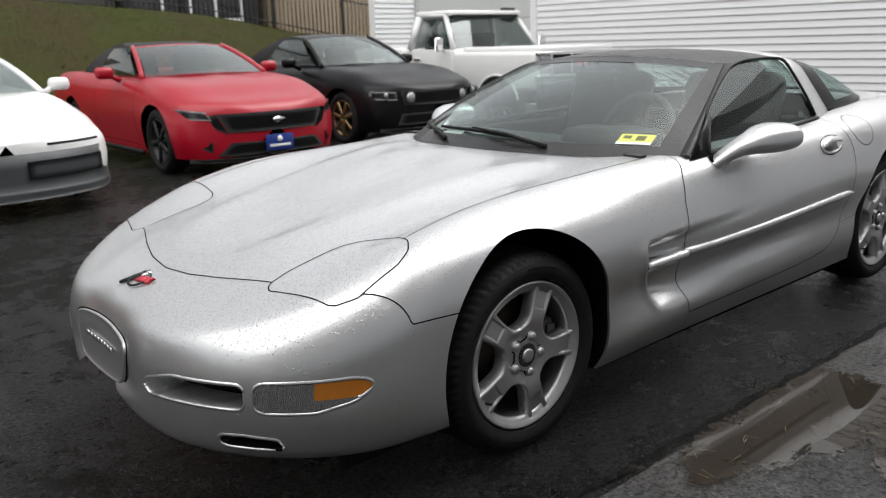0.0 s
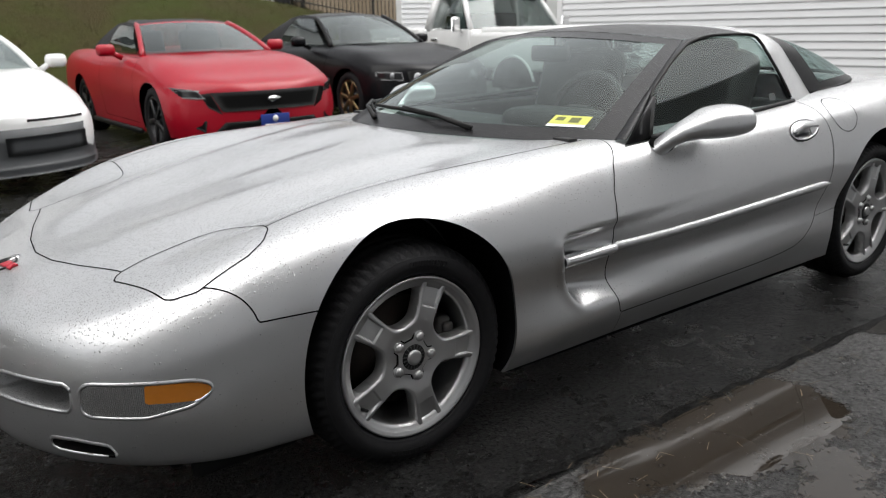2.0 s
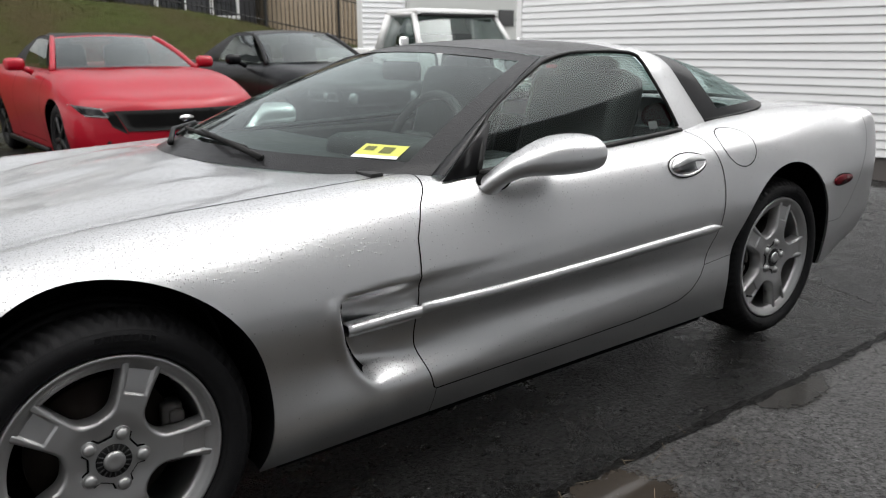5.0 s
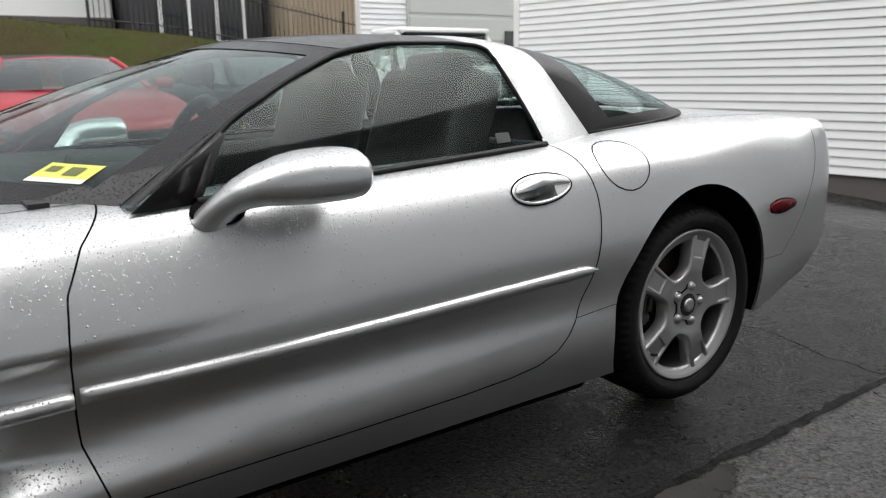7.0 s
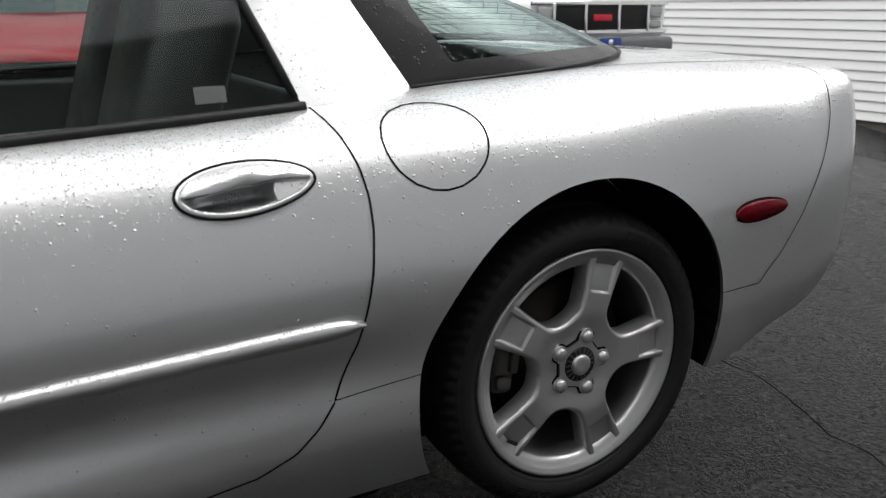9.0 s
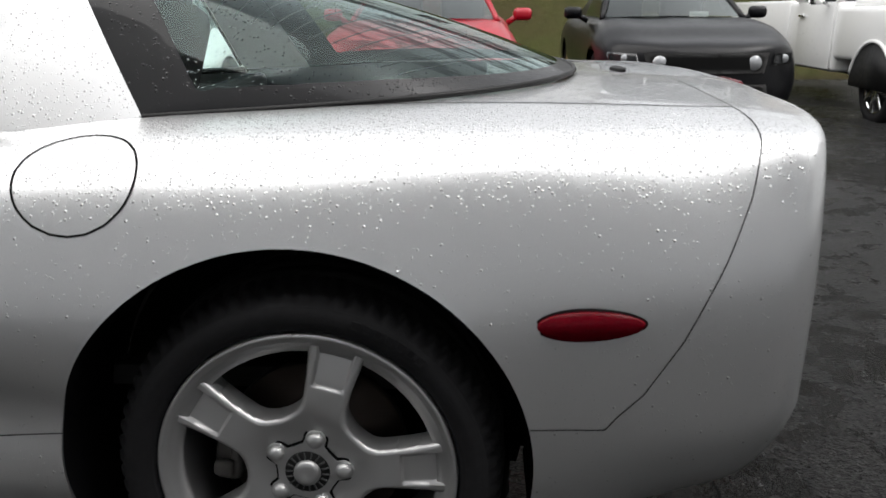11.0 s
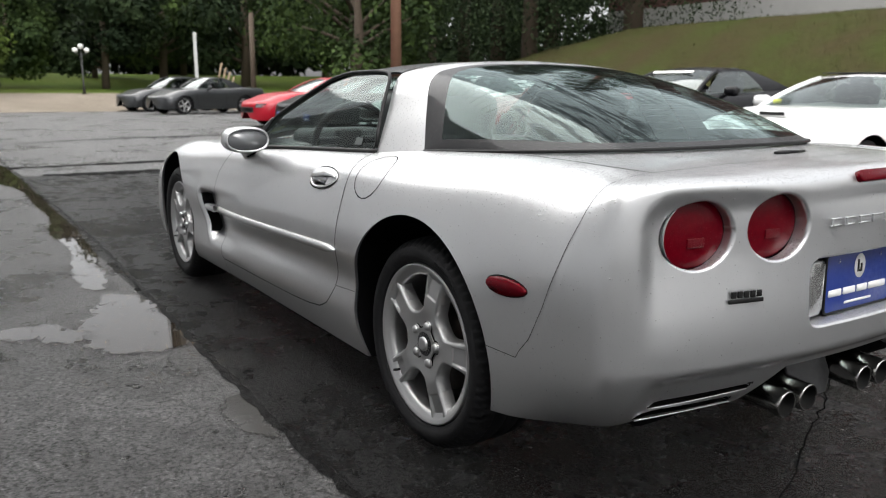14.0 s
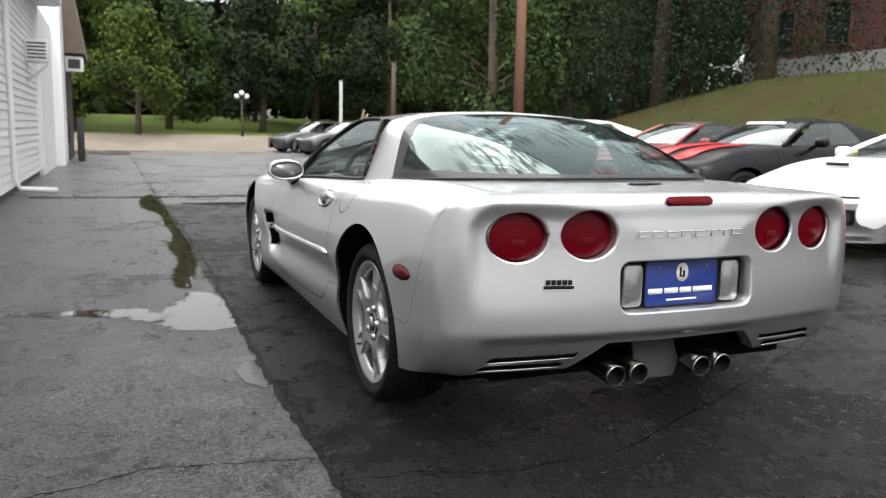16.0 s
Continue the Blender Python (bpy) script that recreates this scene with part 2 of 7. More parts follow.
DOORGREY = plain("garage_panel", (0.52, 0.53, 0.51), 0.5, 0, 0.06)
TAN = plain("tan_cladding", (0.42, 0.34, 0.25), 0.6, 0, 0.12)
BRICK = plain("dark_brick", (0.10, 0.040, 0.034), 0.8, 0, 0.3, 6.0)
ROOFING = plain("dark_shingle", (0.05, 0.05, 0.055), 0.8, 0, 0.3, 4.0)
WINDOW = plain("dark_window", (0.02, 0.022, 0.025), 0.08, 0, 0.2, 2.0, 0, 10, 1.0)
IRON = plain("black_iron", (0.015, 0.015, 0.015), 0.5)
BARK = plain("bark", (0.09, 0.065, 0.045), 0.9, 0, 0.4, 6.0, 0.6, 25.0)
POLE = plain("brown_pole", (0.20, 0.10, 0.06), 0.8, 0, 0.35, 5.0, 0.3, 30.0)
STRAW = plain("dead_needles", (0.24, 0.18, 0.11), 0.8, 0, 0.4, 30.0)


def water(name="puddle_water", a=(0.020, 0.0165, 0.013), b=(0.034, 0.027, 0.020), rough=0.015):
    m = Nodes(name)
    m.set(Base_Color=m.mix(m.noise(3.0), a, b), Roughness=rough, Normal=m.bump(m.noise(5.0, 2.0), 0.03, 0.01))
    film = m.n("ShaderNodeAttribute")
    film.attribute_name = "film"
    speck = m.math("ADD", m.math("MULTIPLY", m.math("SUBTRACT", m.noise(75.0, 4.0, 0.7), 0.5), 1.8), m.math("MULTIPLY", m.math("SUBTRACT", m.noise(11.0, 3.0, 0.6), 0.5), 2.0))
    m.set(Alpha=m.ramp(m.math("ADD", film.outputs["Fac"], speck), (0.42, 0.0), (0.66, 1.0)))
    m.b.inputs["IOR"].default_value = 1.33
    m.b.inputs["Specular IOR Level"].default_value = 0.42
    return m.mat


WATER = water()
SHALLOW = water("shallow_water", (0.022, 0.021, 0.020), (0.05, 0.048, 0.045), 0.16)


def leaves(name, dark, light):
    m = Nodes(name)
    g = m.n("ShaderNodeNewGeometry")
    clump = m.ramp(m.noise(0.55, 3.0), (0.4, 0.0), (0.62, 1.0))
    tone = m.math("ADD", m.math("MULTIPLY", clump, 0.75), m.math("MULTIPLY", g.outputs["Random Per Island"], 0.25))
    m.set(Base_Color=m.mix(tone, dark, light), Roughness=0.85)
    m.b.inputs["Specular IOR Level"].default_value = 0.1
    m.b.inputs["Subsurface Weight"].default_value = 0.0
    return m.mat


LEAF = leaves("green_leaves", (0.014, 0.025, 0.009), (0.050, 0.078, 0.020))
LEAF_DARK = leaves("dark_needles", (0.008, 0.015, 0.007), (0.026, 0.040, 0.016))
LEAF_BRIGHT = leaves("light_leaves", (0.024, 0.040, 0.008), (0.075, 0.108, 0.022))
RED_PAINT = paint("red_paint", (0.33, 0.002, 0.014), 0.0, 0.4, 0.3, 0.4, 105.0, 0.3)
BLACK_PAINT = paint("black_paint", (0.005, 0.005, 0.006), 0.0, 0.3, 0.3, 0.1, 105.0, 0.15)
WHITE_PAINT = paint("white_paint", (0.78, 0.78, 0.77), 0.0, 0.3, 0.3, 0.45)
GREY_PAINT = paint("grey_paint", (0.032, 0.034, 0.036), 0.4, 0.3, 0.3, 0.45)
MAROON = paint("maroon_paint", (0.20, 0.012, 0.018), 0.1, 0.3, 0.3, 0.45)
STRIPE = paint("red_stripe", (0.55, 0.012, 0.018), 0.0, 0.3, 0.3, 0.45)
CLOTH = plain("black_soft_top", (0.014, 0.014, 0.016), 0.85, 0, 0.3, 30.0, 0.4, 250.0)
BUMPER_GREY = plain("grey_bumper", (0.10, 0.105, 0.11), 0.45, 0, 0.15, 6.0, 0, 200, 0.3)
GOLD = plain("gold_alloy", (0.28, 0.20, 0.10), 0.35, 0.9, 0.15)
DARK_ALLOY = plain("dark_alloy", (0.03, 0.03, 0.032), 0.35, 0.7, 0.15)
BACK_GLASS = glass("plain_glass", (0.45, 0.52, 0.50), 0.4, 0.68, 0.0, 1.0)
PANES += [BACK_GLASS]
LAMP_GLASS = plain("lamp_glass", (0.35, 0.36, 0.37), 0.12, 0.4, 0.3, 30.0, 0.2, 80.0, 1.0)
DARK_LAMP = plain("dark_lamp", (0.05, 0.052, 0.055), 0.12, 0.2, 0.3, 30.0, 0.1, 80.0, 1.0)
BUMPER_DARK = plain("dark_plastic", (0.03, 0.03, 0.032), 0.6, 0, 0.2, 6.0)
BROWNWALL = plain("brown_cladding", (0.06, 0.04, 0.03), 0.8, 0, 0.3, 4.0, 0.2, 40.0)
SHINGLE = plain("brown_shingle", (0.17, 0.13, 0.10), 0.85, 0, 0.4, 5.0, 0.5, 30.0)

# ---- building helpers ----
def part(name, bm, material, parent=None, label="", smooth=True, kind="", normals=None):
    """One bmesh as one mesh object, under a thing or a part."""
    if material in PANES:
        bm.normal_update()
        if sum((f.calc_center_median() - Vector((1.6, 0, 0.6))).dot(f.normal) * f.calc_area() for f in bm.faces) < 0:
            bmesh.ops.reverse_faces(bm, faces=bm.faces)
    me = bpy.data.meshes.new(name)
    bm.to_mesh(me)
    bm.free()
    for m in material if isinstance(material, (list, tuple)) else (material,):
        me.materials.append(m)
    if smooth:
        me.shade_smooth()
    if normals is not None:
        me.normals_split_custom_set_from_vertices(normals)
    ob = new(name, me)
    ob.parent = parent
    if label or kind:
        tagged(ob, label, kind=kind)
    return ob


def thing(name, label, category, m=None, group="", kind=""):
    ob = new(name)
    ob.empty_display_size = 0.1
    if m is not None:
        ob.matrix_basis = m
    return tagged(ob, label, category, group, kind)


def pchip(xs, ys, x):
    """Monotone cubic through nodes, held constant past the ends."""
    xs, ys, x = np.asarray(xs, float), np.asarray(ys, float), np.asarray(x, float)
    h, d = np.diff(xs), np.diff(ys) / np.diff(xs)
    m = np.zeros_like(ys)
    m[0], m[-1] = d[0], d[-1]
    for i in range(1, len(xs) - 1):
        if d[i - 1] * d[i] > 0:
            w1, w2 = 2 * h[i] + h[i - 1], h[i] + 2 * h[i - 1]
            m[i] = (w1 + w2) / (w1 / d[i - 1] + w2 / d[i])
    x = np.clip(x, xs[0], xs[-1])
    k = np.clip(np.searchsorted(xs, x) - 1, 0, len(h) - 1)
    t = (x - xs[k]) / h[k]
    return (ys[k] * (1 + 2 * t) * (1 - t) ** 2 + h[k] * m[k] * t * (1 - t) ** 2
            + ys[k + 1] * t * t * (3 - 2 * t) + h[k] * m[k + 1] * t * t * (t - 1))


def natural(ts, vals, t):
    """Natural cubic spline of the columns of vals over the knots ts."""
    n = len(ts)
    h = np.diff(ts)
    a = np.zeros((n, n))
    b = np.zeros((n,) + vals.shape[1:])
    a[0, 0] = a[-1, -1] = 1
    for i in range(1, n - 1):
        a[i, i - 1], a[i, i], a[i, i + 1] = h[i - 1], 2 * (h[i - 1] + h[i]), h[i]
        b[i] = 6 * ((vals[i + 1] - vals[i]) / h[i] - (vals[i] - vals[i - 1]) / h[i - 1])
    mm = np.linalg.solve(a, b.reshape(n, -1)).reshape(b.shape)
    k = np.clip(np.searchsorted(ts, t, side="right") - 1, 0, n - 2)
    sh = (-1,) + (1,) * (vals.ndim - 1)
    u, v, hk = (t - ts[k]).reshape(sh), (ts[k + 1] - t).reshape(sh), h[k].reshape(sh)
    return (mm[k] * v ** 3 + mm[k + 1] * u ** 3) / (6 * hk) + (vals[k] / hk - mm[k] * hk / 6) * v + (vals[k + 1] / hk - mm[k + 1] * hk / 6) * u


def smoothstep(a, b, x):
    t = np.clip((x - a) / (b - a), 0, 1)
    return t * t * (3 - 2 * t)


def loft(rows, knots, stations, nose, tail, fine, blur=0.06):
    """Half a car body. rows: key lines from the top's centre to the sill, as nodes x, y, z. nose, tail: (x where it begins
    to close, length, plan power, height of its tip, blunt power). Returns an array stations x lines x 3."""
    lo, hi = stations[0], stations[-1]
    xs = np.arange(lo - 0.3, hi + 0.3, 0.01)
    ker = np.exp(-0.5 * (np.arange(-20, 21) * 0.01 / blur) ** 2)
    ker /= ker.sum()
    key = []
    for row in rows:
        r = np.array(row)
        both = []
        for c in (1, 2):
            v = pchip(r[:, 0], r[:, c], xs)
            v = np.convolve(np.pad(v, 20, mode="edge"), ker, mode="valid")
            both.append(np.interp(stations, xs, v))
        key.append(both)
    key = np.array(key).transpose(0, 2, 1)
    t = np.concatenate([np.linspace(knots[i], knots[i + 1], fine[i], endpoint=False) for i in range(len(fine))] + [[knots[-1]]])
    yz = natural(np.array(knots, float), key, t).transpose(1, 0, 2)
    un = np.clip((nose[0] - stations) / nose[1], 0, 1)
    ut = np.clip((stations - tail[0]) / tail[1], 0, 1)
    plan = np.sqrt(np.clip(1 - un ** nose[2], 0, 1)) * np.sqrt(np.clip(1 - ut ** tail[2], 0, 1))
    if len(tail) > 5:
        r = np.sqrt(np.clip((tail[0] + tail[1] - stations) / tail[5], 1e-9, None)) / 0.885
        plan = np.sqrt(np.clip(1 - un ** nose[2], 0, 1)) * (1 + r ** -16.0) ** (-1 / 16)
    fn, ft = np.sqrt(np.clip(1 - un ** nose[4], 0, 1))[:, None], np.sqrt(np.clip(1 - ut ** tail[4], 0, 1))[:, None]
    y = yz[:, :, 0] * plan[:, None]
    low = np.sqrt(np.clip(1 - un ** 18, 0, 1))[:, None]
    z = nose[3] + (yz[:, :, 1] - nose[3]) * np.where(yz[:, :, 1] > nose[3], fn, low)
    z = np.where(z > tail[3], tail[3] + (z - tail[3]) * ft, z)
    return np.stack([np.repeat(stations[:, None], y.shape[1], 1), y, z], -1)


def stations_for(nose, tail, step, extra=(), n1=34, n2=36):
    mid = np.arange(nose[0], tail[0], step)
    a = nose[0] - nose[1] * np.sin(np.linspace(math.pi / 2, 0, n1, endpoint=False))
    b = tail[0] + tail[1] * np.sin(np.linspace(0, math.pi / 2, n2))
    for lo, hi, st in extra:
        mid = np.concatenate([mid[(mid < lo) | (mid > hi)], np.arange(lo, hi, st)])
    return np.concatenate([a, np.sort(mid), b])


def shell(grid):
    """The whole body from its left half: left at -y."""
    bm = bmesh.new()
    n, m, _ = grid.shape
    left = [[bm.verts.new((p[0], -p[1], p[2])) for p in row] for row in grid]
    right = [[left[i][0]] + [bm.verts.new((p[0], p[1], p[2])) for p in grid[i][1:]] for i in range(n)]
    for i in range(n - 1):
        for j in range(m - 1):
            bm.faces.new((left[i][j], left[i][j + 1], left[i + 1][j + 1], left[i + 1][j]))
            bm.faces.new((right[i][j], right[i + 1][j], right[i + 1][j + 1], right[i][j + 1]))
    bmesh.ops.remove_doubles(bm, verts=bm.verts, dist=1e-5)
    return bm


def cut(bm, g):
    """Cuts the faces of bm along g(co) = 0."""
    val = {v: g(v.co) for v in bm.verts}
    fresh = []
    for e in list(bm.edges):
        a, b = e.verts
        ga, gb = val[a], val[b]
        if ga * gb < 0:
            f = min(0.97, max(0.03, ga / (ga - gb)))
            fresh.append(bmesh.utils.edge_split(e, a, f)[1])
    if fresh:
        bmesh.ops.connect_verts(bm, verts=fresh)


def poly_sdf(px, py, poly, r=0.0):
    """Signed distance to a polygon grown round by r; negative inside."""
    best, inside = 1e9, False
    n = len(poly)
    for i in range(n):
        ax, ay = poly[i]
        bx, by = poly[(i + 1) % n]
        ex, ey, wx, wy = bx - ax, by - ay, px - ax, py - ay
        t = max(0.0, min(1.0, (wx * ex + wy * ey) / (ex * ex + ey * ey)))
        best = min(best, math.hypot(wx - ex * t, wy - ey * t))
        if (ay > py) != (by > py) and px < ax + (py - ay) / (by - ay) * ex:
            inside = not inside
    return (-best if inside else best) - r


def split(bm, ident, names, materials, parent, labels=None):
    """Parts out of bm: the faces that ident(face) gives the same name. All keep the smooth normals of the whole.
    Returns the parts and the edges between two of them."""
    bm.normal_update()
    which = {f: ident(f) for f in bm.faces}
    edges = [(e.verts[0].co.copy(), e.verts[1].co.copy(), (e.verts[0].normal + e.verts[1].normal).normalized())
             for e in bm.edges if len(e.link_faces) == 2 and which[e.link_faces[0]] != which[e.link_faces[1]]]
    made = {}
    for nm in names:
        sub, vm, nor = bmesh.new(), {}, []
        for f in bm.faces:
            if which[f] == nm:
                for v in f.verts:
                    if v not in vm:
                        vm[v] = sub.verts.new(v.co)
                        nor.append(v.normal.copy())
                sub.faces.new([vm[v] for v in f.verts])
        if sub.faces:
            plainname = nm.split(":")[0]
            made[nm] = part(plainname, sub, materials.get(plainname, materials[""]), parent, (labels or {}).get(plainname, ""), normals=nor)
        else:
            sub.free()
    return made, edges


def ribbon(edges, width, lift):
    """Thin strip along surface edges (panel gaps, welts)."""
    bm = bmesh.new()
    for a, b, n in edges:
        d = (b - a)
        if d.length < 1e-6:
            continue
        d.normalize()
        s = n.cross(d).normalized() * (width / 2)
        a2, b2 = a - d * width * 0.25, b + d * width * 0.25
        o = n * lift
        bm.faces.new([bm.verts.new(p) for p in (a2 + s + o, a2 - s + o, b2 - s + o, b2 + s + o)])
    return bm


def patch(fn, nu, nv, thick=0.0):
    """A surface fn(u, v) for u, v in 0..1."""
    bm = bmesh.new()
    g = [[bm.verts.new(fn(i / nu, j / nv)) for j in range(nv + 1)] for i in range(nu + 1)]
    for i in range(nu):
        for j in range(nv):
            bm.faces.new((g[i][j], g[i + 1][j], g[i + 1][j + 1], g[i][j + 1]))
    if thick:
        bm.normal_update()
        bmesh.ops.solidify(bm, geom=bm.faces[:], thickness=thick)
    return bm


def lathe(profile, n=48, axis="y"):
    """Turned solid: profile of (along, radius) round the y axis."""
    bm = bmesh.new()
    rings = []
    for a, r in profile:
        rings.append([bm.verts.new((r * math.sin(2 * math.pi * k / n), a, r * math.cos(2 * math.pi * k / n))) for k in range(n)])
    for r0, r1 in zip(rings, rings[1:]):
        for k in range(n):
            bm.faces.new((r0[k], r0[(k + 1) % n], r1[(k + 1) % n], r1[k]))
    bmesh.ops.remove_doubles(bm, verts=bm.verts, dist=1e-5)
    bmesh.ops.recalc_face_normals(bm, faces=bm.faces)
    return bm


def box(bm, size, at=(0, 0, 0), bevel=0.0, m=None):
    """A bevelled block added to bm."""
    r = bmesh.ops.create_cube(bm, size=1.0)
    vs = r["verts"]
    mt = Matrix.Translation(at) @ (m if m is not None else Matrix()) @ Matrix.Diagonal((*size, 1))
    bmesh.ops.transform(bm, matrix=mt, verts=vs)
    if bevel:
        es = list({e for v in vs for e in v.link_edges})
        bmesh.ops.bevel(bm, geom=es, offset=bevel, segments=2, profile=0.5, affect="EDGES")
    return bm


def boxes(*args):
    bm = bmesh.new()
    for a in args:
        box(bm, *a)
    return bm


def tube(points, radius, n=8, cap=True):
    """A round bar along points; radius may be one number or one per point."""
    bm = bmesh.new()
    pts = [Vector(p) for p in points]
    rs = radius if hasattr(radius, "__len__") else [radius] * len(pts)
    rings, ref = [], Vector((0.0123, 0.05, 1.0)).normalized()
    for i, p in enumerate(pts):
        d = (pts[min(i + 1, len(pts) - 1)] - pts[max(i - 1, 0)]).normalized()
        if abs(d.dot(ref)) > 0.97:
            ref = Vector((1.0, 0.07, 0.013)).normalized()
        s = d.cross(ref).normalized()
        t = d.cross(s)
        rings.append([bm.verts.new(p + rs[i] * (math.cos(2 * math.pi * k / n) * s + math.sin(2 * math.pi * k / n) * t)) for k in range(n)])
    for r0, r1 in zip(rings, rings[1:]):
        for k in range(n):
            bm.faces.new((r0[k], r0[(k + 1) % n], r1[(k + 1) % n], r1[k]))
    if cap:
        bm.faces.new(rings[0][::-1])
        bm.faces.new(rings[-1])
    bmesh.ops.recalc_face_normals(bm, faces=bm.faces)
    return bm


def prism(outline, depth, at=(0, 0, 0), m=None, bevel=0.0):
    """A plate: an outline of (x, y) given depth along z, then laid by m."""
    bm = bmesh.new()
    lo = [bm.verts.new((x, y, 0)) for x, y in outline]
    hi = [bm.verts.new((x, y, depth)) for x, y in outline]
    bm.faces.new(lo[::-1])
    bm.faces.new(hi)
    for i in range(len(lo)):
        j = (i + 1) % len(lo)
        bm.faces.new((lo[i], lo[j], hi[j], hi[i]))
    if bevel:
        es = [e for e in bm.edges if all(v in hi for v in e.verts)]
        bmesh.ops.bevel(bm, geom=es, offset=bevel, segments=2, profile=0.5, affect="EDGES")
    bmesh.ops.recalc_face_normals(bm, faces=bm.faces)
    if m is not None:
        bm.transform(m)
    bmesh.ops.translate(bm, vec=at, verts=bm.verts)
    return bm


def round_rect(w, h, r, n=5):
    pts = []
    for cx, cy, a0 in ((w / 2 - r, h / 2 - r, 0), (-w / 2 + r, h / 2 - r, 90), (-w / 2 + r, -h / 2 + r, 180), (w / 2 - r, -h / 2 + r, 270)):
        for k in range(n + 1):
            a = radians(a0 + 90 * k / n)
            pts.append((cx + r * math.cos(a), cy + r * math.sin(a)))
    return pts


def ellipse(a, b, n=32):
    return [(a * math.cos(2 * math.pi * k / n), b * math.sin(2 * math.pi * k / n)) for k in range(n)]


def walls(edges, *moves):
    """Faces from open edges to where the moves take their ends: the sides of a recess."""
    bm = bmesh.new()
    steps = (lambda q: q,) + moves
    for a, b, n in edges:
        for f, g in zip(steps, steps[1:]):
            bm.faces.new([bm.verts.new(q) for q in (f(a), f(b), g(b), g(a))])
    bmesh.ops.remove_doubles(bm, verts=bm.verts, dist=1e-5)
    bmesh.ops.recalc_face_normals(bm, faces=bm.faces)
    return bm

def rings_mesh(rows, close=True):
    bm = bmesh.new()
    vs = [[bm.verts.new(p) for p in r] for r in rows]
    n = len(vs[0])
    for a, b in zip(vs, vs[1:]):
        for k in range(n):
            bm.faces.new((a[k], a[(k + 1) % n], b[(k + 1) % n], b[k]))
    if close:
        bm.faces.new(vs[-1])
    bmesh.ops.recalc_face_normals(bm, faces=bm.faces)
    return bm


# ---- the silver coupe: x runs from nose to tail, its left side at -y ----
NOSE = (-0.45, 0.588, 2.25, 0.42, 7.0)
TAIL = (3.0, 0.568, 8.4, 0.62, 34.0, 0.156)
